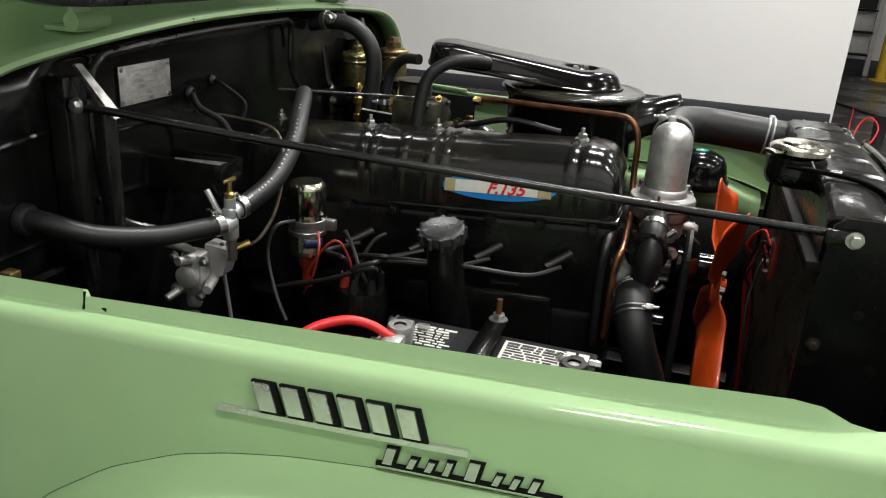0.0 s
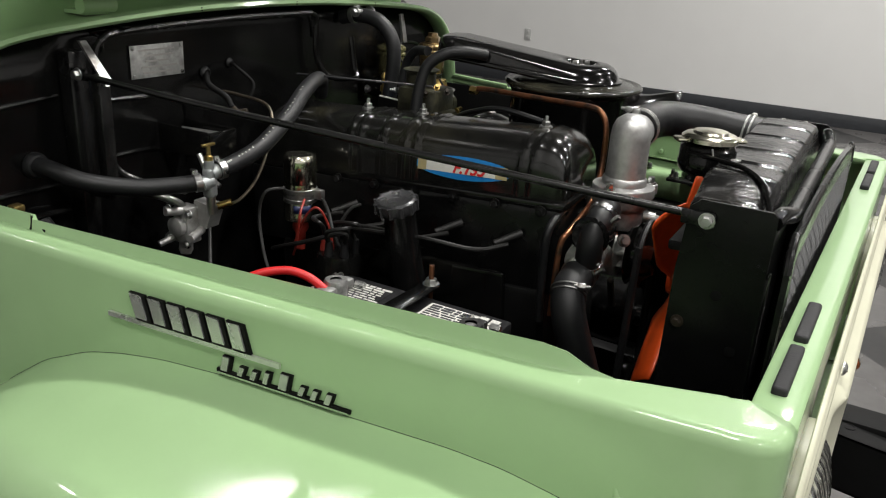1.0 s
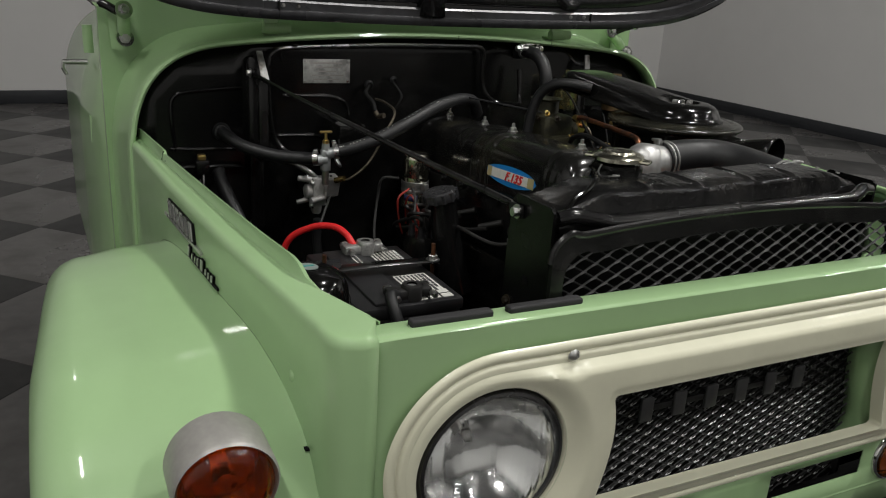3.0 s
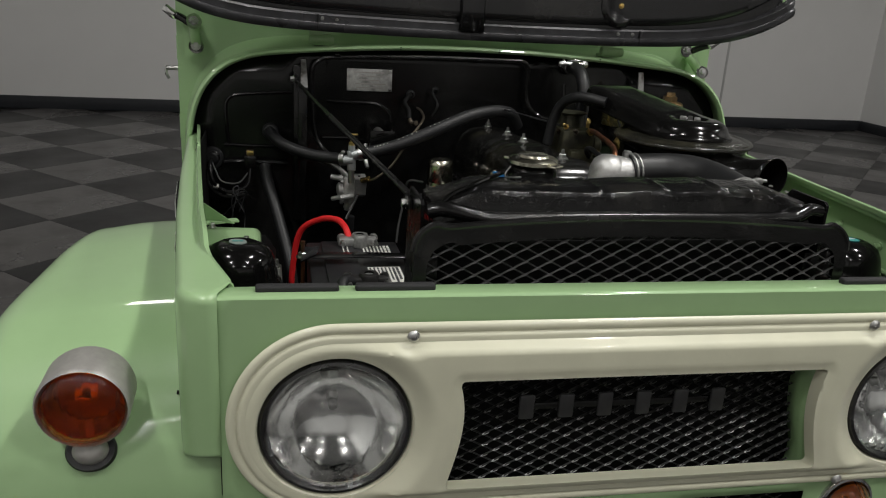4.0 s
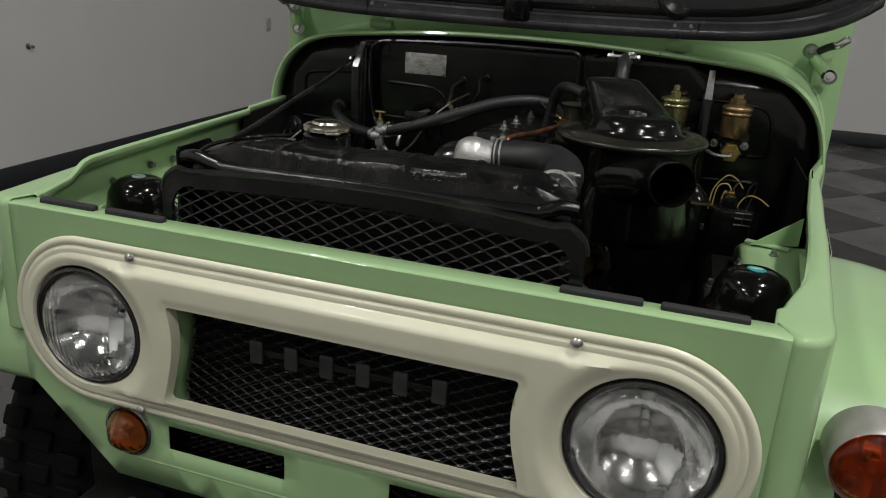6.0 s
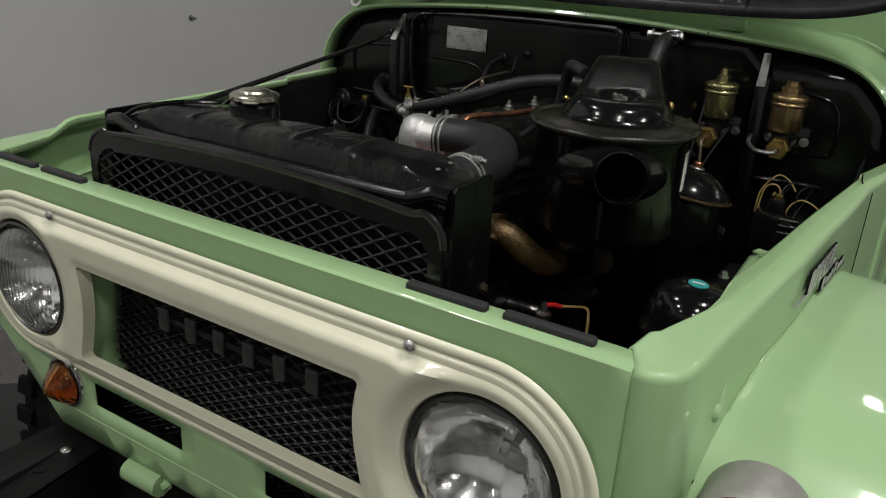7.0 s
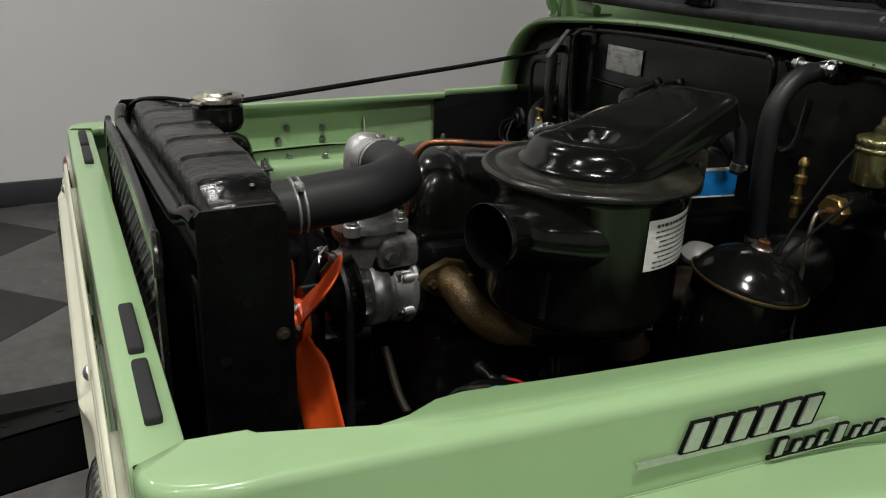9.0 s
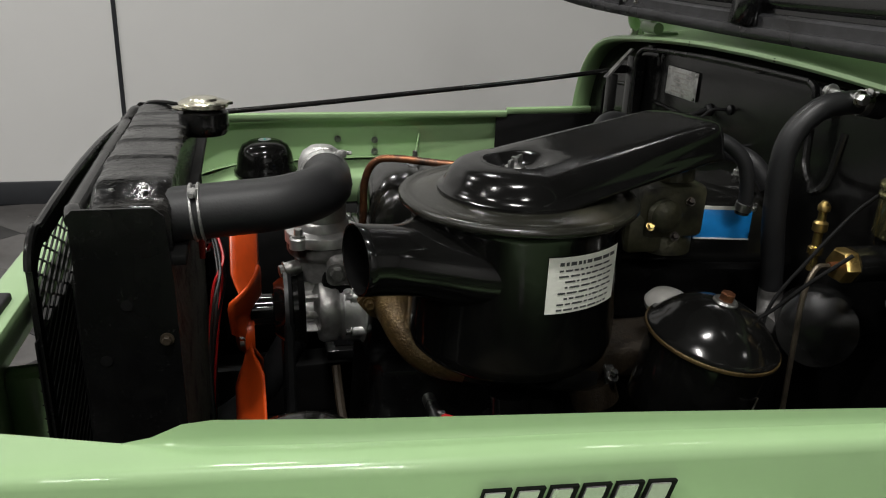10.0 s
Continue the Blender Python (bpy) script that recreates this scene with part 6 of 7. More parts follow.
def clamp(at, cable_mat, cable_pts, r, label, metal):
    o = thing("battery_clamp", at, label, "cable clamp")
    at = Vector(at)
    bm = fresh()
    lathe(bm, [(0.008, 0), (0.017, 0), (0.017, 0.02), (0.015, 0.024), (0.008, 0.024)], at, n=18)
    box(bm, at + Vector((0.0, -0.026, 0.010)), (0.026, 0.032, 0.017), 0.005)
    box(bm, at + Vector((0.0, 0.022, 0.010)), (0.020, 0.022, 0.016), 0.005)
    part("clamp_body", bm, metal, o)
    bm = fresh()
    lathe(bm, [(0, 0), (0.009, 0), (0.008, 0.021), (0, 0.022)], at, n=14)
    part("post", bm, LEAD, o)
    for dy in (-0.034, 0.028):
        bm = fresh()
        bolt(bm, at + Vector((-0.013, dy, 0.012)), (-1, 0, 0), 0.006, 0.012)
        part("bolt", bm, ZINC, o)
        bm = fresh()
        bolt(bm, at + Vector((0.011, dy, 0.012)), (1, 0, 0), 0.005, 0.018, False)
        part("nut", bm, ZINC, o)
    bm = fresh()
    tube(bm, cable_pts, r, 12)
    part("cable", bm, cable_mat, o)


clamp((0.395, -0.292, 0.908), RED, [(0.392, -0.312, 0.922), (0.365, -0.318, 0.937), (0.335, -0.332, 0.943), (0.30, -0.362, 0.933), (0.275, -0.40, 0.90), (0.268, -0.415, 0.82), (0.268, -0.42, 0.72)], 0.0062, "lead battery clamp with a thick red cable", LEAD)
clamp((0.612, -0.30, 0.908), RUBBER, [(0.62, -0.33, 0.92), (0.635, -0.345, 0.925), (0.66, -0.345, 0.90), (0.68, -0.33, 0.83), (0.68, -0.32, 0.7)], 0.009, "dirty lead battery clamp with a black cable", BOOTGREY)
hd = thing("battery_hold_down", (0.50, -0.305, 0.92), "black steel battery hold-down bar with two threaded bolts", "bracket")
bm = fresh()
sheet(bm, [[(0.487, y, z), (0.513, y, z)] for y, z in ((-0.408, 0.918), (-0.395, 0.925), (-0.30, 0.925), (-0.215, 0.922), (-0.203, 0.918))])
part("bar", bm, SATIN, hd, thick=0.003)
bm = fresh()
prism(bm, [(-0.034, 0.0), (0.03, -0.006), (0.014, 0.03), (-0.012, 0.034)], lambda u, v, w: (0.50 + u, -0.404 + v * 0.8 + w * 0.3, 0.926 + 0.25 * v + w), 0.004)
part("wing_plate", bm, CAPGREY, hd, "grey cast wing plate")
for hy in (-0.404, -0.209):
    bm = fresh()
    bolt(bm, (0.50, hy, 0.922), (0, 0, 1), 0.0085, 0.01)
    part("nut", bm, ZINC, hd)
    bm = fresh()
    rod(bm, (0.50, hy, 0.72), (0.50, hy, 0.952), 0.0038, 10)
    part("threaded_rod", bm, COPPER, hd)
tray = thing("battery_tray", (0.50, -0.305, 0.69), "black steel battery tray in the bay", "tray")
bm = fresh()
box(bm, (0.50, -0.305, 0.70), (0.29, 0.20, 0.02), 0.004)
box(bm, (0.50, -0.402, 0.74), (0.29, 0.004, 0.08), 0.001)
part("pan", bm, SATIN, tray)

# ---------------------------------------------------------------- horns on the inner shelves
for s in (-1, 1):
    o = thing("horn", (0.733, s * 0.505, 0.95), "gloss black dome horn with a small round sticker", "horn", "pair of horns")
    bm = fresh()
    low = 0.005 if s > 0 else 0.002
    lathe(bm, [(0, 0.952), (0.055, 0.952), (0.061, 0.958), (0.061, 0.967), (0.056, 0.973), (0.055, 0.987 - low), (0.0515, 1.004 - low), (0.044, 1.018 - low), (0.029, 1.026 - low), (0, 1.0285 - low)], (0.733, s * 0.505, 0), n=40)
    part("dome", bm, GLOSS, o, angle=50)
    bm = fresh()
    lathe(bm, [(0, 1.0285 - low), (0.0125, 1.0281 - low), (0.0125, 1.0292 - low), (0, 1.0296 - low)], (0.733, s * 0.505, 0), n=24, squash=(1.1, 0.9))
    part("sticker", bm, STICKER if s < 0 else LABEL_GREEN, o, "small teal and white sticker")
    bm = fresh()
    box(bm, (0.733, s * 0.505, 1.0299 - low), (0.003, 0.015, 0.0006))
    part("sticker_bar", bm, LABEL_GREEN if s < 0 else LABEL_WHITE, o)
    bm = fresh()
    box(bm, (0.69, s * 0.458, 0.962), (0.07, 0.03, 0.006), 0.002)
    brk = part("bracket", bm, ZINC if s < 0 else SATIN, o)
    for bx, by in ((0.672, 0.452), (0.662, 0.466)):
        bm = fresh()
        bolt(bm, (bx, s * by, 0.965), (0, 0, 1), 0.0045, 0.014)
        part("bolt", bm, ZINC, brk)

# ---------------------------------------------------------------- right-hand side of the bay
st_rod = thing("stay_rod", (0.05, -0.403, 1.178), "thin black steel stay rod from firewall to radiator", "rod")
bm = fresh()
tube(bm, [(0.055, -0.403, 1.180), (0.25, -0.371, 1.162), (0.46, -0.337, 1.147), (0.66, -0.304, 1.133), (0.845, -0.276, 1.122)], 0.0046, 10)
part("rod", bm, SATIN, st_rod)
bm = fresh()
box(bm, (0.858, -0.2845, 1.121), (0.035, 0.005, 0.016), 0.002)
part("flat_end", bm, SATIN, st_rod)
bm = fresh()
box(bm, (0.045, -0.403, 1.181), (0.03, 0.005, 0.016), 0.002)
part("flat_end", bm, SATIN, st_rod)
for at in ((0.868, -0.287, 1.121), (0.045, -0.406, 1.181)):
    bm = fresh()
    bolt(bm, at, (0, -1, 0), 0.0062, 0.008)
    part("bolt", bm, ZINC, st_rod)

pl = thing("data_plate", (0.004, -0.234, 1.18), "scratched aluminium data plate on the firewall", "plate")
bm = fresh()
box(bm, (0.0045, -0.234, 1.180), (0.0015, 0.104, 0.050), 0.0005)
part("sheet", bm, PLATE, pl)
for i in range(5):
    bm = fresh()
    box(bm, (0.0055, -0.236 + 0.004 * (i % 2), 1.197 - 0.0085 * i), (0.0004, 0.07 - 0.012 * (i % 3), 0.0028))
    part("stamped_line", bm, GREY_LID, pl)
for dy in (-0.047, 0.047):
    for dz in (-0.021, 0.021):
        bm = fresh()
        lathe(bm, [(0, 0), (0.0035, 0), (0.0025, 0.002), (0, 0.0025)], (0.005, -0.234 + dy, 1.18 + dz), (1, 0, 0), 10)
        part("rivet", bm, ZINC, pl)

hose("heater_hose", [(-0.005, -0.458, 1.057), (0.03, -0.455, 1.056), (0.07, -0.43, 1.040), (0.11, -0.375, 1.027), (0.145, -0.318, 1.026), (0.155, -0.300, 1.027)], 0.0125,
     "black rubber heater hose from the firewall grommet", clamps=((0.93, ZINC),))
bm = fresh()
gm = thing("grommet", (0.003, -0.458, 1.057), "black rubber grommet in the firewall", "grommet")
lathe(bm, [(0.012, 0), (0.0185, 0.0), (0.0185, 0.005), (0.0155, 0.010), (0.012, 0.011)], (0.002, -0.458, 1.057), (1, 0, 0), 24)
part("ring", bm, RUBBER, gm)
hose("heater_return_hose", [(0.16, -0.272, 1.040), (0.165, -0.245, 1.045), (0.17, -0.19, 1.062), (0.155, -0.11, 1.092), (0.125, -0.03, 1.120), (0.10, 0.03, 1.130), (0.08, 0.07, 1.128), (0.066, 0.095, 1.118), (0.05, 0.115, 1.09)], 0.0135,
     "black rubber heater hose with printed marks over the engine", clamps=((0.03, ZINC),))
ht = bpy.data.objects["heater_return_hose"]
path = spline([(0.16, -0.272, 1.040), (0.165, -0.245, 1.045), (0.17, -0.19, 1.062), (0.155, -0.11, 1.092), (0.125, -0.03, 1.120), (0.10, 0.03, 1.130)], 24)
for i in range(14, 96, 3):
    if i % 21 < 6:
        continue
    ax = (path[i + 1] - path[i]).normalized()
    out = (Vector((0.35, -0.75, 0.55)) - ax * ax.dot(Vector((0.35, -0.75, 0.55)))).normalized()
    bm = fresh()
    box(bm, path[i] + out * 0.0135, (0.0013, 0.0028, 0.0005), turn=Matrix((ax, out.cross(ax), out)).transposed())
    part("print_bar", bm, LABEL_WHITE, ht)
vl = thing("heater_valve", (0.158, -0.29, 1.03), "brass heater tap between two hoses", "valve")
bm = fresh()
box(bm, (0.158, -0.287, 1.024), (0.016, 0.019, 0.046), 0.005, 3)
lathe(bm, [(0, 1.045), (0.008, 1.045), (0.0075, 1.058), (0, 1.058)], (0.158, -0.287, 0), n=12)
rod(bm, (0.157, -0.305, 1.024), (0.158, -0.285, 1.026), 0.011)
rod(bm, (0.158, -0.285, 1.036), (0.16, -0.270, 1.04), 0.011)
part("body", bm, VALVEGREY, vl)
bm = fresh()
lathe(bm, [(0, 1.056), (0.0065, 1.056), (0.0065, 1.064), (0.0035, 1.066), (0.003, 1.079), (0, 1.079)], (0.158, -0.287, 0), n=10)
box(bm, (0.158, -0.287, 1.081), (0.006, 0.026, 0.005), 0.002)
part("tap_handle", bm, BRASS, vl)
bm = fresh()
rod(bm, (0.158, -0.287, 0.975), (0.158, -0.287, 1.01), 0.007)
part("stem", bm, ZINC, vl)

fp = thing("fuel_pump", (0.115, -0.272, 0.955), "grey cast fuel pump with hose fittings", "pump")
bm = fresh()
prism(bm, [(0.10, 0.925), (0.138, 0.94), (0.156, 0.985), (0.11, 0.99)], lambda u, v, w: (u, -0.275 + w, v), 0.03)
box(bm, (0.10, -0.285, 0.945), (0.036, 0.034, 0.07), 0.004)
lathe(bm, [(0, 0), (0.016, 0), (0.018, 0.003), (0.018, 0.014), (0.012, 0.018), (0, 0.018)], (0.098, -0.30, 0.945), (0, -1, 0), 18)
lathe(bm, [(0, 0), (0.012, 0), (0.013, 0.018), (0.009, 0.026), (0, 0.026)], (0.092, -0.283, 0.91), (0.1, -0.2, -1), 14)
bmesh.ops.transform(bm, matrix=Matrix.Translation((0.118, -0.284, 0.955)) @ Matrix.Scale(0.84, 4) @ Matrix.Translation((-0.118, 0.284, -0.955)), verts=bm.verts)
pb = part("body", bm, ALLOY, fp)
for dx, dz in ((-0.025, 0.02), (0.02, 0.02), (-0.025, -0.025), (0.012, -0.03)):
    bm = fresh()
    bolt(bm, (0.105 + dx, -0.300, 0.95 + dz), (0, -1, 0), 0.005, 0.007)
    part("bolt", bm, ZINC, pb)
for pa, pb2, pr in (((0.108, -0.30, 0.972), (0.104, -0.327, 0.976), 0.0065), ((0.122, -0.275, 0.938), (0.132, -0.308, 0.934), 0.007), ((0.088, -0.30, 0.925), (0.08, -0.322, 0.918), 0.0055)):
    bm = fresh()
    rod(bm, pa, pb2, pr, 12, pr * 0.9)
    part("port", bm, ALLOY, pb)
bm = fresh()
rod(bm, (0.146, -0.262, 0.978), (0.162, -0.248, 0.985), 0.006, 10)
part("union", bm, BRASS, pb)
bm = fresh()
tube(bm, [(0.09, -0.28, 0.88), (0.085, -0.28, 0.83), (0.09, -0.27, 0.74)], 0.01)
part("outlet_hose", bm, RUBBER, fp)
bm = fresh()
tube(bm, [(0.15, -0.255, 0.978), (0.168, -0.235, 0.988), (0.174, -0.20, 1.02), (0.168, -0.165, 1.075), (0.135, -0.13, 1.112), (0.06, -0.12, 1.12), (0.005, -0.12, 1.12)], 0.0026, 8)
part("fuel_line", bm, LINE, fp)
bm = fresh()
tube(bm, [(0.0, -0.36, 1.0), (0.04, -0.35, 1.0), (0.07, -0.325, 0.998), (0.095, -0.30, 0.985), (0.10, -0.285, 0.97)], 0.006, 10)
part("inlet_pipe", bm, STEEL, fp)

cl = thing("ignition_coil", (0.168, -0.092, 0.92), "ignition coil with a bright metal cap and blue label", "ignition coil")
bm = fresh()
lathe(bm, [(0, 1.032), (0.022, 1.032), (0.0265, 1.028), (0.028, 1.022), (0.028, 0.985), (0.026, 0.982), (0, 0.982)], (0.168, -0.092, 0), n=32)
part("cap", bm, CAP, cl)
bm = fresh()
lathe(bm, [(0.0270, 0.983), (0.0276, 0.978), (0.0276, 0.928), (0.029, 0.924), (0.028, 0.919), (0, 0.918)], (0.168, -0.092, 0), n=32)
part("can", bm, CAP, cl, "bright metal can")
bm = fresh()
sheet(bm, [[(0.168 + 0.0281 * math.cos(radians(a)), -0.092 + 0.0281 * math.sin(radians(a)), z) for a in range(-75, -10, 8)] for z in (0.934, 0.948)])
part("label_patch", bm, NAVY, cl, "navy printed patch", thick=0.0003)
bm = fresh()
lathe(bm, [(0.0277, 0.975), (0.0292, 0.974), (0.0292, 0.967), (0.0282, 0.966), (0.0282, 0.958), (0.0292, 0.957), (0.0292, 0.951), (0.0277, 0.950)], (0.168, -0.092, 0), n=32)
box(bm, (0.202, -0.085, 0.966), (0.02, 0.012, 0.018), 0.003)
part("bracket", bm, STEEL, cl)
bm = fresh()
lathe(bm, [(0, 0.92), (0.013, 0.918), (0.014, 0.90), (0.009, 0.892), (0.008, 0.862), (0, 0.86)], (0.168, -0.092, 0), n=16)
part("boot", bm, BOOT, cl, "red rubber boot")

of = thing("oil_filler", (0.40, -0.148, 0.82), "black oil filler tube with a knurled cap", "oil filler")
bm = fresh()
tube(bm, [(0.401, -0.145, 1.006), (0.404, -0.138, 0.95), (0.409, -0.128, 0.89), (0.42, -0.112, 0.82)], 0.025, 24, radii=(0.024, 0.030))
part("tube", bm, SATIN, of)
bm = fresh()
lean = Vector((-0.06, -0.24, 1)).normalized()
filler = Vector((0.40, -0.148, 0.998))
prof = [(0, 0.0165), (0.014, 0.017), (0.027, 0.0185), (0.031, 0.016), (0.0325, 0.011), (0.0325, 0.003), (0.031, 0.0), (0, 0.0)]
lathe(bm, prof, filler, lean, 48)
cap2 = part("cap", bm, CAPGREY, of, "worn grey cap")
for i in range(12):
    bm = fresh()
    a = 2 * math.pi * i / 12
    q = frame_of(lean) @ Vector((0.031 * math.cos(a), 0.031 * math.sin(a), 0.0))
    rod(bm, filler + q, filler + q + lean * 0.0165, 0.0038, 8)
    part("grip", bm, CAPGREY, cap2)

# distributor and ignition leads
ds = thing("distributor", (0.27, -0.10, 0.86), "black distributor cap with red boots and leads", "distributor")
bm = fresh()
lathe(bm, [(0, 0.78), (0.03, 0.78), (0.034, 0.84), (0.042, 0.845), (0.042, 0.87), (0.036, 0.888), (0, 0.892)], (0.27, -0.115, 0), n=24)
part("cap", bm, GLOSS, ds)
random.seed(9)
ENDS = [(0.453, -0.078, 0.952), (0.556, -0.078, 0.957), (0.352, -0.078, 0.947), (0.25, -0.078, 0.942), (0.33, -0.078, 0.94), (0.168, -0.092, 0.87)]
for i, e in enumerate(ENDS):
    a = 2 * math.pi * i / 6 + 0.4
    b = Vector((0.27 + 0.026 * math.cos(a), -0.115 + 0.026 * math.sin(a), 0.888))
    bm = fresh()
    rod(bm, b, b + Vector((0, 0, 0.024)), 0.008, 10, 0.006)
    part("lead_boot", bm, BOOT if i == 3 else RUBBER, ds)
    bm = fresh()
    q = Vector(e)
    side = Vector((0.0, -0.05 - 0.02 * random.random(), 0.02))
    tube(bm, [b + Vector((0, 0, 0.02)), b + Vector((0.006, -0.012, 0.045)), b.lerp(q, 0.55) + side * 0.7 + Vector((0, 0, 0.012)), q + Vector((-0.045, -0.022, -0.012)), q], 0.0037, 8)
    part("lead", bm, BOOTGREY, ds)
bm = fresh()
tube(bm, [(0.17, -0.11, 0.88), (0.21, -0.13, 0.94), (0.235, -0.13, 0.96), (0.25, -0.12, 0.93), (0.26, -0.12, 0.89)], 0.002, 6)
part("thin_lead", bm, BOOT, ds)
bm = fresh()
tube(bm, [(0.175, -0.12, 0.86), (0.20, -0.14, 0.90), (0.215, -0.15, 0.95), (0.20, -0.12, 0.965)], 0.002, 6)
part("thin_lead", bm, BOOT, ds)

hose("steering_hose", [(0.02, -0.47, 0.98), (0.05, -0.465, 0.95), (0.10, -0.445, 0.89), (0.17, -0.42, 0.80), (0.2, -0.41, 0.72)], 0.013, "black ribbed rubber hose along the firewall")

# bell crank bracket on the firewall
bk = thing("linkage_bracket", (0.05, -0.2, 1.03), "black steel linkage bracket on the firewall", "bracket")
bm = fresh()
box(bm, (0.06, -0.215, 1.042), (0.11, 0.052, 0.004), 0.001)
box(bm, (0.06, -0.241, 1.062), (0.11, 0.004, 0.042), 0.001)
box(bm, (0.06, -0.189, 1.062), (0.11, 0.004, 0.042), 0.001)
box(bm, (0.116, -0.215, 1.062), (0.004, 0.055, 0.042), 0.001)
part("channel", bm, GLOSS, bk)
bm = fresh()
rod(bm, (0.03, -0.215, 1.066), (0.113, -0.215, 1.070), 0.011)
part("roller", bm, STEEL, bk)
bm = fresh()
tube(bm, [(0.10, -0.25, 1.05), (0.12, -0.252, 1.02), (0.14, -0.25, 1.005)], 0.0045, 8)
part("lever", bm, ZINC, bk)

# connectors and wiring on both inner walls
for s in (-1, 1):
    wr = thing("wiring_loom", (0.08, s * 0.53, 0.9), "junction box with loose thin wires beside the firewall", "wiring")
    bm = fresh()
    if s > 0:
        box(bm, (0.085, 0.51, 0.905), (0.07, 0.088, 0.085), 0.006)
    else:
        lathe(bm, [(0, 0), (0.018, 0), (0.02, 0.006), (0.012, 0.012), (0, 0.014)], (0.002, -0.583, 0.997), (1, 0, 0), 18)
    jb = part("box", bm, GLOSS if s > 0 else SATIN, wr)
    if s > 0:
        for bz in (0.918, 0.932, 0.944):
            bm = fresh()
            box(bm, (0.1215, 0.53, bz), (0.003, 0.034, 0.0035), 0.001)
            part("terminal_strip", bm, ZINC, jb)
    bm = fresh()
    box(bm, (0.085, 0.50, 0.958) if s > 0 else (0.02, -0.503, 0.99), (0.03, 0.028, 0.03), 0.004)
    plug = part("plug", bm, SATIN, wr)
    bm = fresh()
    box(bm, (0.085, 0.50, 0.976) if s > 0 else (0.02, -0.503, 1.010), (0.016, 0.016, 0.010), 0.002)
    part("terminal", bm, BRASS, plug)
    random.seed(20 + s)
    arches = ([(0.46, 0.93), (0.464, 0.975), (0.487, 1.008), (0.508, 1.004), (0.525, 0.984)], [(0.466, 0.94), (0.470, 0.978), (0.480, 0.992), (0.497, 0.988), (0.509, 0.948)],
              [(0.518, 0.92), (0.520, 0.955), (0.537, 0.975), (0.558, 0.972), (0.580, 0.958)], [(0.484, 0.955), (0.490, 0.975), (0.498, 0.958), (0.51, 0.945)])
    for i, arch in enumerate(arches if s > 0 else ()):
        bm = fresh()
        tube(bm, [(0.06 + 0.012 * (i % 3), y, z) for y, z in arch], 0.0015, 6)
        part("wire", bm, WIRE_YELLOW, wr)
    for i in range(2 if s > 0 else 3):
        c = Vector((0.07 + 0.09 * random.random(), s * (0.50 + 0.05 * random.random()), 0.975 if s > 0 else 0.89))
        bm = fresh()
        if s > 0:
            c.z = 0.945
        pts = [c, c + Vector((random.uniform(-0.03, 0.03), random.uniform(-0.03, 0.03), 0.045)), c + Vector((random.uniform(-0.05, 0.05), random.uniform(-0.03, 0.03), 0.05)), c + Vector((random.uniform(-0.05, 0.06), random.uniform(-0.04, 0.03), -0.01 if s > 0 else -0.02)), c + Vector((random.uniform(-0.05, 0.06), 0, -0.04 if s > 0 else -0.12))]
        tube(bm, pts, 0.0013, 6)
        part("wire", bm, RUBBER, wr)
    bm = fresh()
    tube(bm, [(0.012, s * 0.56, 0.985), (0.02, s * 0.52, 0.99), (0.012, s * 0.42, 0.985)], 0.005, 8)
    part("conduit", bm, SATIN, wr)
dl = thing("wiring_grommet", (0.004, -0.588, 0.993), "round black firewall grommet with looping taped wires", "grommet")
bm = fresh()
lathe(bm, [(0.0, 0), (0.026, 0.0), (0.027, 0.004), (0.024, 0.009), (0.016, 0.010), (0.012, 0.016), (0, 0.017)], (0.003, -0.588, 0.993), (1, 0, 0), 28)
part("disc", bm, RUBBER, dl)
for k, pts in enumerate(([(0.018, -0.588, 0.993), (0.05, -0.59, 0.985), (0.06, -0.585, 0.955), (0.05, -0.572, 0.935), (0.05, -0.545, 0.925), (0.045, -0.51, 0.94), (0.03, -0.503, 0.975)],
                         [(0.018, -0.586, 0.99), (0.04, -0.595, 0.97), (0.045, -0.592, 0.94), (0.05, -0.56, 0.915), (0.045, -0.515, 0.918), (0.04, -0.49, 0.90)],
                         [(0.018, -0.59, 0.995), (0.035, -0.58, 0.975), (0.05, -0.565, 0.95), (0.045, -0.53, 0.945), (0.03, -0.508, 0.965)])):
    bm = fresh()
    tube(bm, pts, (0.0045, 0.0038, 0.002)[k], 8)
    part("taped_wire", bm, (SATIN, SATIN, WIRE_GREY)[k], dl)
for at in ((0.052, -0.578, 0.939), (0.046, -0.55, 0.921)):
    bm = fresh()
    lathe(bm, [(0, -0.006), (0.0062, -0.006), (0.0062, 0.006), (0, 0.006)], at, (0, 1, -0.3), 10)
    part("tape_band", bm, GREY_LID, dl)
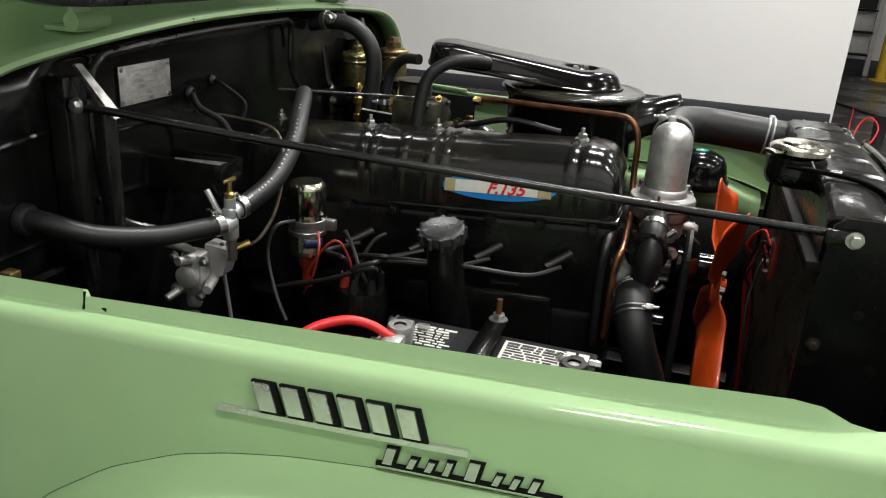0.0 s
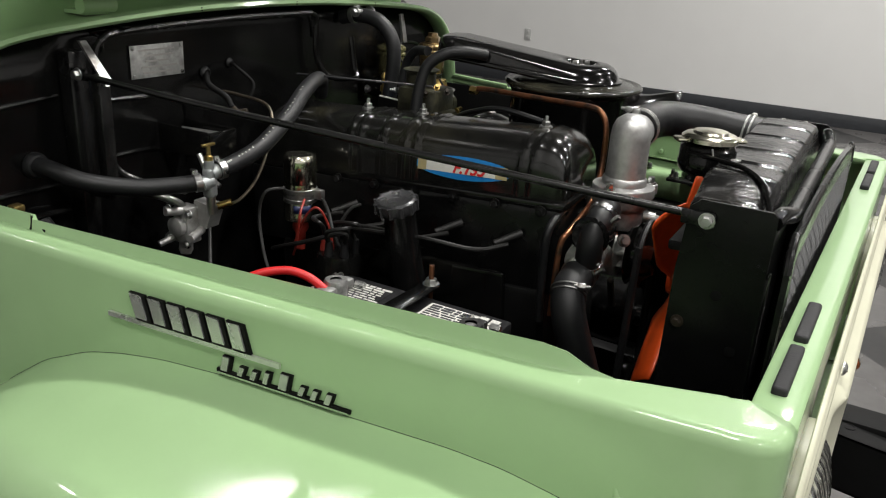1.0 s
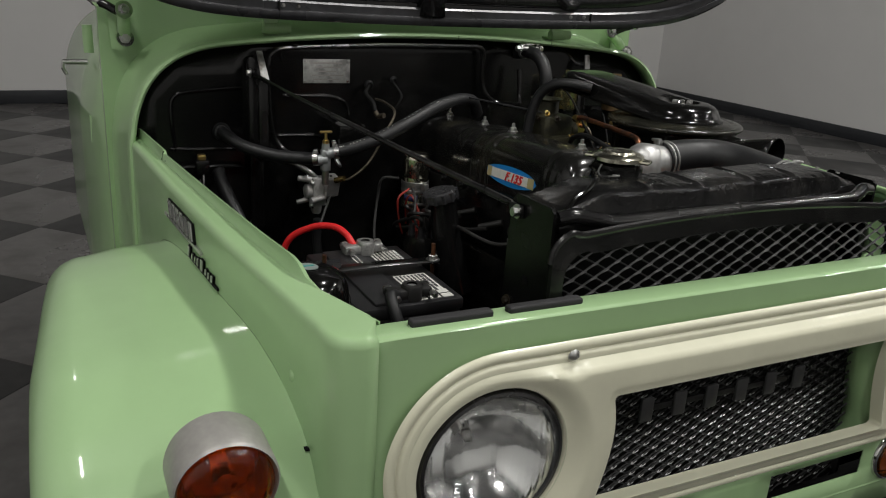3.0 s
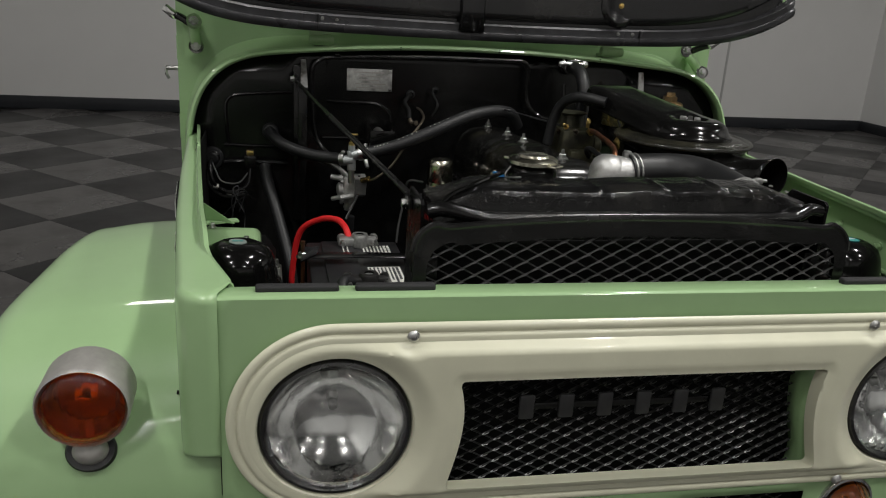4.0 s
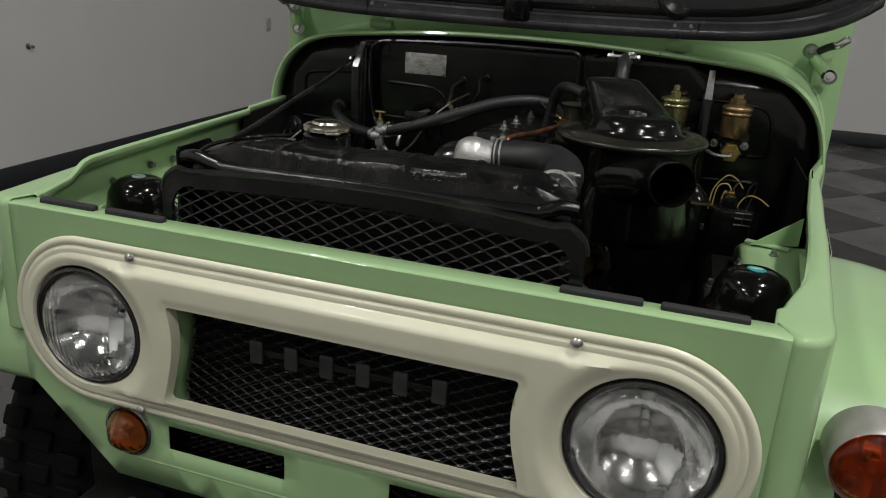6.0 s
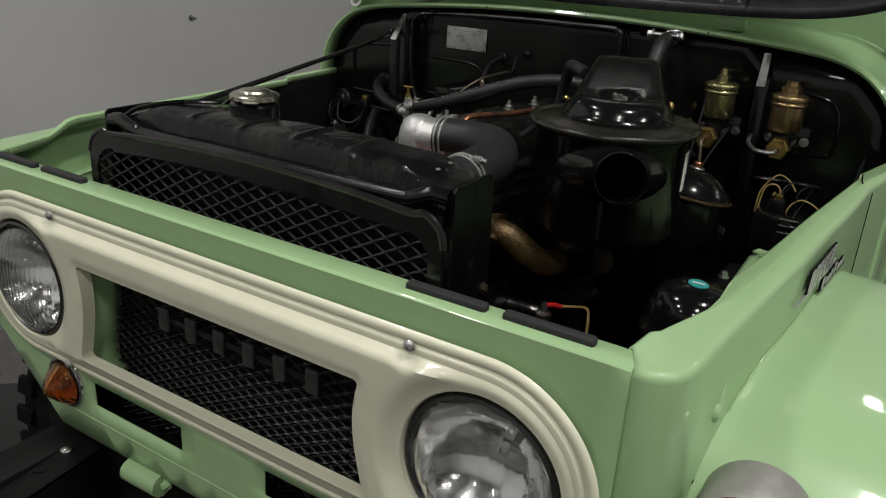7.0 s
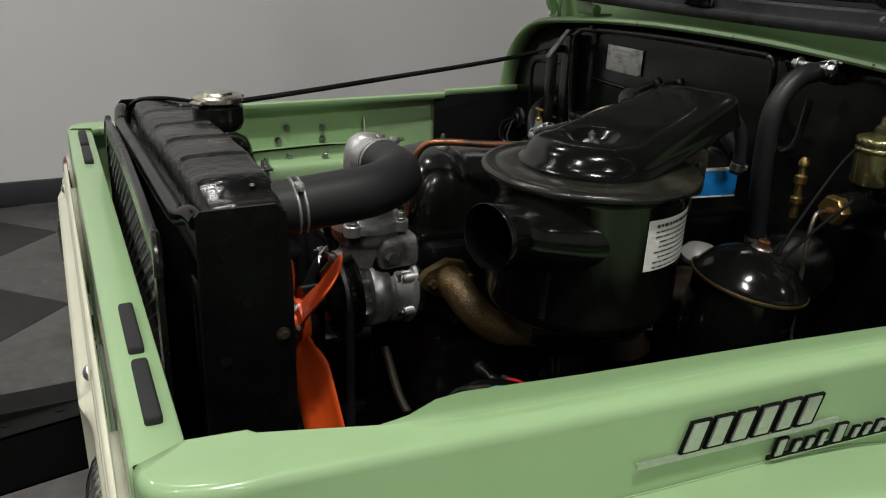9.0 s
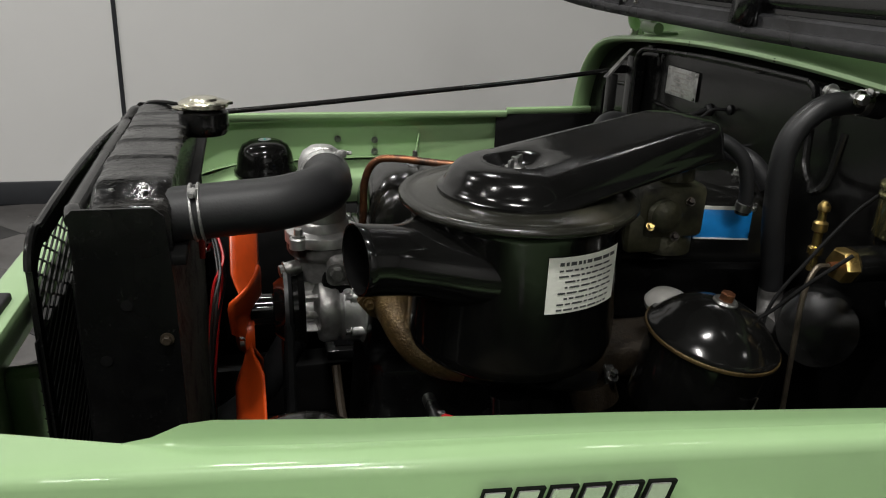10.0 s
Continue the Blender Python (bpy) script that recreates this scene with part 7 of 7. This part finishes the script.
# small terminal block seen past the fan
tb = thing("terminal_block", (0.834, -0.02, 1.0), "small red terminal block with looping wires behind the radiator", "terminal block")
bm = fresh()
box(bm, (0.833, -0.022, 1.0), (0.008, 0.030, 0.052), 0.002)
part("base", bm, BOOT, tb)
for i in range(4):
    bm = fresh()
    bolt(bm, (0.829, -0.026 + 0.004 * i, 0.982 + 0.013 * i), (-1, 0, 0), 0.0038, 0.006)
    part("screw", bm, ZINC, tb)
random.seed(12)
for i in range(9):
    z0 = 0.982 + 0.0045 * i
    sag, reach = random.uniform(0.05, 0.16), random.uniform(-0.09, 0.13)
    bm = fresh()
    tube(bm, [(0.827, -0.022, z0), (0.818, -0.022 + 0.3 * reach, z0 + 0.012), (0.812 - 0.004 * (i % 3), -0.022 + 0.75 * reach, z0 - 0.4 * sag), (0.818, -0.022 + reach, z0 - sag), (0.828, -0.022 + 0.8 * reach, z0 - sag - 0.09), (0.83, -0.01 + 0.5 * reach, 0.72)], 0.0019, 6)
    part("wire", bm, (RED, RUBBER, RUBBER, WIRE_GREY)[i % 4], tb)

# ---------------------------------------------------------------- left-hand side of the bay
def master_cylinder(y, x, z, nut_x, tone, tall, label):
    o = thing("master_cylinder", (x, y, z), label, "master cylinder", "pair of master cylinders")
    bm = fresh()
    rod(bm, (0.0, y, z - 0.02), (nut_x - 0.016, y, z - 0.02), 0.021, 20)
    box(bm, (x, y, z + 0.006), (0.04, 0.034, 0.024), 0.004)
    box(bm, (0.006, y, z - 0.02), (0.01, 0.08, 0.055), 0.004)
    part("barrel", bm, GLOSS, o)
    bm = fresh()
    lathe(bm, [(0, 0.010), (0.027, 0.010), (0.0285, 0.012), (0.0285, 0.054), (0.0305, 0.0555), (0.0312, 0.058), (0.0305, 0.0605), (0.0285, 0.062), (0.0285, 0.064), (0.0312, 0.0655), (0.0318, 0.069), (0.0312, 0.072), (0.029, 0.074), (0.022, 0.0765), (0, 0.0775)], (x, y, z), n=36)
    part("reservoir", bm, tone, o, "plated fluid reservoir can")
    bm = fresh()
    if tall:
        lathe(bm, [(0, 0.077), (0.0125, 0.077), (0.0125, 0.087), (0.0075, 0.09), (0.0065, 0.101), (0, 0.103)], (x, y, z), n=6)
    else:
        lathe(bm, [(0, 0.077), (0.0175, 0.077), (0.0175, 0.088), (0.012, 0.091), (0.011, 0.098), (0, 0.099)], (x, y, z), n=6)
    part("cap_nut", bm, tone, o)
    bm = fresh()
    lathe(bm, [(0, 0), (0.0205, 0), (0.0205, 0.014), (0.018, 0.017), (0, 0.017)], (nut_x - 0.017, y, z - 0.02), (1, 0, 0), 6)
    part("end_nut", bm, BRASS, o)
    bm = fresh()
    rod(bm, (nut_x, y, z - 0.02), (nut_x + 0.01, y, z - 0.02), 0.005, 8)
    part("union", bm, COPPER, o)
    for dy in (-0.032, 0.032):
        bm = fresh()
        bolt(bm, (0.011, y + dy, z - 0.02), (1, 0, 0), 0.006, 0.01)
        part("bolt", bm, ZINC, o)
    return o


m1 = master_cylinder(0.356, 0.052, 1.090, 0.128, GREENGOLD, True, "master cylinder with a green-gold plated reservoir and brass nut")
m2 = master_cylinder(0.483, 0.080, 1.088, 0.115, COPPERGOLD, False, "master cylinder with a coppery gold reservoir and brass nut")
bm = fresh()
tube(bm, [(0.138, 0.356, 1.07), (0.155, 0.357, 1.068), (0.168, 0.362, 1.04), (0.17, 0.366, 0.98), (0.168, 0.37, 0.86)], 0.0032, 8)
part("brake_pipe", bm, LINE, m1)
bm = fresh()
tube(bm, [(0.125, 0.483, 1.068), (0.143, 0.478, 1.066), (0.14, 0.45, 1.066), (0.10, 0.43, 1.07), (0.05, 0.425, 1.074)], 0.0038, 8)
part("brake_pipe", bm, STEEL, m2)
# upright brace on this side with a bright tab
bm = fresh()
box(bm, (0.016, 0.423, 1.0), (0.028, 0.026, 0.36), 0.005)
br2 = part("firewall_brace", bm, SATIN, car)
bm = fresh()
prism(bm, [(-0.008, 0), (0.008, 0), (0.006, 0.06), (-0.006, 0.06)], lambda u, v, w: (0.032 + w + 0.2 * (0.04 - v), 0.423 + u, 1.165 + v), 0.005)
part("brace_tab", bm, STEEL, br2)

hose("vacuum_hose", [(0.008, 0.238, 1.225), (0.05, 0.238, 1.232), (0.10, 0.24, 1.222), (0.132, 0.24, 1.18), (0.13, 0.238, 1.10), (0.115, 0.235, 1.02), (0.106, 0.233, 0.97)], 0.0145,
     "black rubber hose looping down from the firewall", clamps=((0.12, ZINC),))
bm = fresh()
tube(bm, [(0.109, 0.234, 0.99), (0.107, 0.233, 0.972), (0.112, 0.243, 0.955), (0.128, 0.258, 0.948)], 0.0155, 14)
part("end_elbow", bm, CASTDARK, bpy.data.objects["vacuum_hose"], "bright cast elbow at the hose end")
hose("breather_hose", [(0.235, 0.20, 1.185), (0.20, 0.215, 1.18), (0.175, 0.225, 1.155), (0.165, 0.225, 1.115), (0.165, 0.222, 1.09)], 0.009,
     "short black breather hose behind the air cleaner", clamps=((0.9, ZINC),))
bo = thing("brake_booster", (0.265, 0.385, 0.86), "gloss black domed vacuum can with a seam rim", "vacuum can")
bm = fresh()
tl = Vector((-0.13, 0.12, 1)).normalized()
BX = Vector((0.283, 0.385, 1.050)) - tl * 1.004
lathe(bm, [(0, 0.86), (0.06, 0.862), (0.066, 0.87), (0.066, 0.955)], BX, tl, 40)
part("can", bm, GLOSS, bo)
bm = fresh()
lathe(bm, [(0.066, 0.955), (0.0715, 0.956), (0.0725, 0.96), (0.0715, 0.964), (0.067, 0.966), (0.06, 0.976), (0.045, 0.990), (0.025, 1.0), (0.01, 1.003), (0.0, 1.004)], BX, tl, 44)
part("dome", bm, GLOSS, bo, angle=50)
bm = fresh()
f = frame_of(tl)
bolt(bm, BX + f @ Vector((0, 0, 1.002)), tl, 0.008, 0.012)
part("top_nut", bm, COPPER, bo)
bm = fresh()
lathe(bm, [(0.0125, 1.0005), (0.0135, 1.0035), (0.012, 1.0055), (0, 1.0055)], BX, tl, 20)
part("nut_seat", bm, STEEL, bo)
bm = fresh()
lathe(bm, [(0.0718, 0.9575), (0.0732, 0.9585), (0.0734, 0.960), (0.0732, 0.9615), (0.0718, 0.9625)], BX, tl, 44)
part("seam", bm, RUST, bo, "rusty seam round the rim")
bm = fresh()
lathe(bm, [(0, 0), (0.026, 0), (0.027, 0.006), (0.022, 0.014), (0.010, 0.019), (0, 0.02)], BX + f @ Vector((-0.034, -0.060, 0.955)), (0, 0.2, 1), 24)
part("diaphragm", bm, GREY_LID, bo, "grey cast diaphragm housing")
bm = fresh()
box(bm, BX + f @ Vector((0.02, 0.0665, 0.91)), (0.035, 0.002, 0.012), 0.0005, turn=f)
part("tag", bm, STEEL, bo)
bo2 = thing("booster_shell", (0.10, 0.30, 0.94), "black vacuum booster shell low on the firewall", "booster")
bm = fresh()
lathe(bm, [(0, -0.05), (0.046, -0.05), (0.053, -0.04), (0.053, 0.0), (0.048, 0.012), (0.02, 0.018), (0, 0.019)], (0.075, 0.29, 0.955), (0.55, 0.75, 0.25), 36)
part("shell", bm, SATIN, bo2)
bm = fresh()
tube(bm, [(0.15, 0.40, 1.10), (0.19, 0.385, 1.06), (0.215, 0.375, 1.03), (0.235, 0.37, 1.015)], 0.0023, 8)
part("pipe", bm, DULL, bo)
bm = fresh()
tube(bm, [(0.045, 0.335, 1.16), (0.10, 0.34, 1.13), (0.16, 0.345, 1.07), (0.20, 0.35, 1.02), (0.21, 0.36, 0.97)], 0.0022, 8)
part("pipe", bm, DULL, bo)

# carburettor
cr = thing("carburettor", (0.25, 0.175, 1.0), "olive and brass carburettor under the air duct", "carburettor")
bm = fresh()
box(bm, (0.25, 0.175, 1.09), (0.085, 0.075, 0.07), 0.01)
lathe(bm, [(0.0, 1.03), (0.035, 1.03), (0.035, 1.05), (0.028, 1.06), (0.028, 1.15), (0.034, 1.155), (0, 1.156)], (0.24, 0.172, 0), n=24)
box(bm, (0.285, 0.18, 1.06), (0.05, 0.055, 0.05), 0.008)
lathe(bm, [(0, 0), (0.02, 0), (0.021, 0.012), (0.014, 0.018), (0, 0.019)], (0.27, 0.213, 1.09), (0, 1, 0), 18)
part("body", bm, OLIVE, cr)
for k, (bx, by, bz) in enumerate(((0.29, 0.145, 1.13), (0.30, 0.165, 1.12), (0.27, 0.14, 1.115), (0.285, 0.215, 1.075), (0.235, 0.215, 1.105), (0.25, 0.215, 1.06), (0.31, 0.19, 1.085))):
    bm = fresh()
    bolt(bm, (bx, by, bz), (0.4, 1 if by > 0.18 else -0.6, 0.5), 0.004, 0.012)
    part("fitting", bm, BRASS if k % 3 == 0 else DIRTY, cr)
bm = fresh()
tube(bm, [(0.35, 0.173, 1.132), (0.373, 0.171, 1.136), (0.45, 0.156, 1.138), (0.53, 0.138, 1.140), (0.59, 0.118, 1.143), (0.614, 0.11, 1.137), (0.626, 0.106, 1.11), (0.628, 0.10, 1.05), (0.634, 0.06, 1.01), (0.634, -0.03, 0.985), (0.628, -0.052, 0.96), (0.626, -0.055, 0.85)], 0.0048, 10)
part("fuel_pipe", bm, COPPER, cr, "bent copper fuel pipe")
bm = fresh()
lathe(bm, [(0, 0), (0.008, 0), (0.008, 0.014), (0, 0.014)], (0.345, 0.174, 1.131), (1, -0.1, 0), 6)
part("union_nut", bm, BRASS, cr)
bm = fresh()
tube(bm, [(0.30, 0.20, 1.07), (0.36, 0.165, 1.095), (0.42, 0.15, 1.11), (0.5, 0.15, 1.10)], 0.005, 8)
part("vacuum_pipe", bm, RUBBER, cr)
bm = fresh()
rod(bm, (0.045, 0.05, 1.135), (0.29, 0.13, 1.134), 0.002, 8)
part("throttle_rod", bm, CAPGREY, cr)
bt2 = thing("blue_tag", (0.165, 0.19, 1.065), "small blue and white printed tag hanging by the carburettor", "tag")
bm = fresh()
fr = Matrix.Rotation(radians(-12), 3, "Z")
box(bm, (0.167, 0.19, 1.064), (0.074, 0.0016, 0.041), 0.0005, turn=fr)
part("card", bm, LABEL_BLUE, bt2)
bm = fresh()
box(bm, Vector((0.167, 0.19, 1.064)) + fr @ Vector((0, -0.0022, 0)), (0.076, 0.0016, 0.045), 0.0005, turn=fr)
part("backing", bm, DULL, bt2)
bm = fresh()
box(bm, (0.167, 0.19, 1.0865), (0.074, 0.0016, 0.005), 0.0004, turn=fr)
part("white_edge", bm, LABEL_WHITE, bt2)
bm = fresh()
box(bm, (0.167, 0.1915, 1.045), (0.074, 0.001, 0.002), turn=fr)
part("white_line", bm, LABEL_WHITE, bt2)
pv = thing("brass_valve", (0.09, 0.27, 1.04), "small brass vacuum check valve", "valve")
bm = fresh()
lathe(bm, [(0, 0), (0.006, 0), (0.006, 0.02), (0.009, 0.022), (0.009, 0.03), (0.0055, 0.032), (0.0055, 0.05), (0.009, 0.052), (0.009, 0.062), (0.005, 0.065), (0.005, 0.076), (0.0075, 0.078), (0.0075, 0.084), (0.003, 0.09), (0, 0.09)], (0.09, 0.275, 1.03), n=12)
part("body", bm, BRASS, pv)

# exhaust manifold
ex = thing("exhaust_manifold", (0.5, 0.2, 0.9), "heat-scaled brown exhaust manifold", "exhaust manifold")
bm = fresh()
tube(bm, [(0.604, 0.168, 0.974), (0.600, 0.196, 0.968), (0.590, 0.216, 0.950), (0.574, 0.230, 0.933), (0.552, 0.240, 0.923), (0.525, 0.246, 0.918)], 0.030, 18, radii=(0.0225, 0.020))
part("pipe", bm, RUST, ex, "brown scaled front branch")
# rear branch and down pipe go black: the bay's shade is in their colour
bm = fresh()
tube(bm, [(0.54, 0.2425, 0.9205), (0.52, 0.247, 0.917), (0.48, 0.25, 0.910), (0.42, 0.25, 0.900), (0.36, 0.248, 0.888)], 0.0194, 18)
part("rear_pipe", bm, SATIN, ex, "rear branch coloured black for the dark of the bay")
bm = fresh()
lathe(bm, [(0, 0), (0.026, 0), (0.026, 0.03), (0.036, 0.032), (0.036, 0.042), (0.024, 0.046), (0.024, 0.2), (0, 0.2)], (0.47, 0.262, 0.885), (0, 0.15, -1), 20)
part("down_pipe", bm, SATIN, ex)
bm = fresh()
prism(bm, [(-0.040, 0.004), (-0.030, 0.016), (0.0, 0.028), (0.024, 0.022), (0.034, 0.004), (0.026, -0.018), (0.0, -0.028), (-0.026, -0.014)], lambda u, v, w: (0.604 - u, 0.164 + w, 0.974 + v), 0.012)
fl = part("flange", bm, RUST, ex)
for bx in (0.576, 0.630):
    bm = fresh()
    bolt(bm, (bx, 0.176, 0.976), (0, 1, 0), 0.006, 0.01)
    part("bolt", bm, RUST, fl)
bm = fresh()
box(bm, (0.30, 0.215, 0.91), (0.25, 0.09, 0.05), 0.018, 3)
lathe(bm, [(0, 0), (0.03, 0), (0.03, 0.03), (0, 0.03)], (0.36, 0.25, 0.885), (-0.3, 0.2, -1), 18)
part("log", bm, DIRTY, ex)
bm = fresh()
lathe(bm, [(0.022, -0.007), (0.026, -0.006), (0.026, 0.006), (0.022, 0.007)], (0.345, 0.25, 0.888), (1, 0, 0.1), 20)
bolt(bm, (0.343, 0.275, 0.90), (0, 0.4, 1), 0.005, 0.014)
part("clamp", bm, ZINC, ex)

# sender terminal with its red sleeve, low on the engine
sn = thing("oil_sender", (0.548, 0.20, 0.84), "small steel sender with a red sleeved wire", "sender")
bm = fresh()
rod(bm, (0.552, 0.10, 0.838), (0.552, 0.236, 0.838), 0.009, 14)
lathe(bm, [(0, 0), (0.013, 0), (0.013, 0.012), (0.007, 0.016), (0.005, 0.03), (0, 0.031)], (0.55, 0.243, 0.825), n=14)
part("body", bm, ZINC, sn)
bm = fresh()
tube(bm, [(0.55, 0.246, 0.851), (0.54, 0.252, 0.85), (0.532, 0.257, 0.847), (0.525, 0.262, 0.844)], 0.0042, 8)
part("sleeve", bm, RED, sn)
bm = fresh()
tube(bm, [(0.526, 0.261, 0.844), (0.515, 0.28, 0.845), (0.515, 0.302, 0.848), (0.53, 0.312, 0.835), (0.535, 0.312, 0.80), (0.53, 0.30, 0.74)], 0.0022, 6)
part("wire", bm, WIRE_YELLOW, sn)

# pipes along the top of the firewall
pp = thing("vacuum_pipe", (0.03, -0.36, 1.06), "black steel vacuum pipe bent along the firewall", "pipe")
bm = fresh()
tube(bm, [(0.12, -0.30, 1.005), (0.07, -0.315, 1.01), (0.035, -0.345, 1.03), (0.03, -0.362, 1.08), (0.03, -0.366, 1.19), (0.03, -0.35, 1.222), (0.025, -0.30, 1.230), (0.022, -0.1, 1.238), (0.022, 0.122, 1.239)], 0.005, 8)
part("pipe", bm, SATIN, pp)
bm = fresh()
tube(bm, [(0.022, 0.122, 1.238), (0.022, 0.136, 1.225), (0.02, 0.138, 1.166), (0.026, 0.15, 1.13), (0.035, 0.176, 1.112), (0.06, 0.215, 1.112), (0.05, 0.225, 1.13), (0.04, 0.225, 1.19)], 0.0055, 8)
part("pipe", bm, SATIN, pp)
for by in (-0.31, 0.02, 0.17):
    bm = fresh()
    box(bm, (0.02, by, 1.236), (0.03, 0.012, 0.003), 0.001)
    part("clip", bm, SATIN, pp)
ft = thing("hose_fitting", (0.03, 0.24, 1.236), "zinc tee fitting under the cowl", "fitting")
bm = fresh()
rod(bm, (0.06, 0.205, 1.24), (0.06, 0.262, 1.24), 0.005, 10)
bolt(bm, (0.06, 0.258, 1.24), (0, 1, 0), 0.007, 0.012)
bolt(bm, (0.06, 0.212, 1.24), (0, -1, 0), 0.007, 0.012)
part("tee", bm, ZINC, ft)
# speed cables at the middle of the firewall
sc = thing("control_cable", (0.01, -0.06, 1.15), "thin black control cable through the firewall", "cable")
pts = [(0.006, -0.079, 1.162), (0.03, -0.09, 1.159), (0.06, -0.083, 1.135), (0.062, -0.095, 1.11)]
bm = fresh()
tube(bm, pts, 0.0028, 8)
part("cable", bm, DULL, sc)
bm = fresh()
lathe(bm, [(0.0034, 0), (0.008, 0.0), (0.008, 0.002), (0.005, 0.005), (0.0034, 0.006)], (0.003, pts[0][1], pts[0][2]), (1, 0, 0), 16)
part("grommet", bm, RUBBER, sc)
pv2 = thing("heater_pipe", (0.01, -0.1, 1.15), "black pipe with a brown end low on the firewall", "pipe")
bm = fresh()
tube(bm, [(0.006, -0.137, 1.151), (0.03, -0.154, 1.136), (0.06, -0.149, 1.121), (0.075, -0.15, 1.105)], 0.005, 10)
part("pipe", bm, DULL, pv2)
bm = fresh()
tube(bm, [(0.075, -0.15, 1.105), (0.08, -0.144, 1.096), (0.095, -0.137, 1.099)], 0.0055, 12)
part("end", bm, LINE, pv2, "brown pipe end")
bm = fresh()
lathe(bm, [(0.006, 0), (0.0105, 0.0), (0.0105, 0.002), (0.008, 0.006), (0.006, 0.007)], (0.003, -0.137, 1.151), (1, 0, 0), 18)
part("grommet", bm, RUBBER, pv2)
ig = thing("ignition_wires", (0.2, -0.1, 0.9), "loose grey leads round the ignition coil", "cable")
for pts in ([(0.165, -0.128, 0.98), (0.15, -0.159, 0.977), (0.14, -0.164, 0.936), (0.16, -0.178, 0.881), (0.18, -0.185, 0.845)],
            [(0.25, -0.136, 0.981), (0.26, -0.133, 0.958), (0.28, -0.14, 0.918), (0.29, -0.115, 0.883)],
            [(0.3, -0.101, 0.973), (0.285, -0.108, 0.963), (0.27, -0.115, 0.935), (0.26, -0.113, 0.895)],
            [(0.13, -0.266, 0.985), (0.13, -0.265, 0.951), (0.16, -0.297, 0.893)]):
    bm = fresh()
    tube(bm, pts, 0.0028, 8)
    part("lead", bm, WIRE_GREY, ig)

# ---------------------------------------------------------------- floor, tile by tile
TILE = 0.61
D = TILE * math.sqrt(2)
bm = fresh()
box(bm, ((X0 + X1) / 2, 4.25, -0.052), (X1 - X0 + 0.4, 15.9, 0.1))
floor = tagged(part("floor", bm, FLOOR_DARK), "polished grey and black chequered vinyl floor", "floor", kind="structure")


def tile_mesh(name, mat):
    bm = fresh()
    k = D / 2 - 0.0012
    prof = [(k, -0.002), (k, 0.0026), (k - 0.0015, 0.004)]
    rings = [[bm.verts.new((r * a, r * b, z)) for a, b in ((1, 0), (0, 1), (-1, 0), (0, -1))] for r, z in prof]
    for p, q in zip(rings, rings[1:]):
        for i in range(4):
            bm.faces.new((p[i], p[(i + 1) % 4], q[(i + 1) % 4], q[i]))
    bm.faces.new(rings[-1])
    me = bpy.data.meshes.new(name)
    bm.to_mesh(me)
    bm.free()
    me.materials.append(mat)
    return me


tiles = {True: tile_mesh("tile_dark", FLOOR_DARK), False: tile_mesh("tile_grey", FLOOR_LIGHT)}
near, far = [], []
for i in range(-30, 30):
    for j in range(-30, 40):
        if (i + j) % 2 == 0:
            cx, cy = -4.6 + i * D / 2, -2.13 + j * D / 2
            if X0 + 0.05 < cx < X1 and Y0 - 0.3 < cy < 12.2:
                (near if (-6.9 < cx < -0.4 and Y0 + 0.2 < cy < 5.6) or (0.9 < cx < 2.6 and Y0 + 0.2 < cy < -0.6) else far).append((cx, cy, i % 2 == 0))
near.sort(key=lambda q: (q[0] + 1) ** 2 + (q[1] + 1) ** 2)
far += near[290:]
for cx, cy, dark in near[:290]:
    o = new("floor_tile", tiles[dark])
    o.location = (cx, cy, 0)
    o.parent = floor
for dark in (True, False):
    bm = fresh()
    k = D / 2 - 0.0012
    for cx, cy, dk in far:
        if dk == dark:
            vs = [bm.verts.new((min(X1, max(X0, cx + k * a)), min(12.0, max(Y0, cy + k * b)), 0.004)) for a, b in ((1, 0), (0, 1), (-1, 0), (0, -1))]
            bm.faces.new(vs)
    bmesh.ops.remove_doubles(bm, verts=bm.verts, dist=1e-5)
    tagged(part("floor_tiles", bm, FLOOR_DARK if dark else FLOOR_LIGHT, floor), kind="stuff")
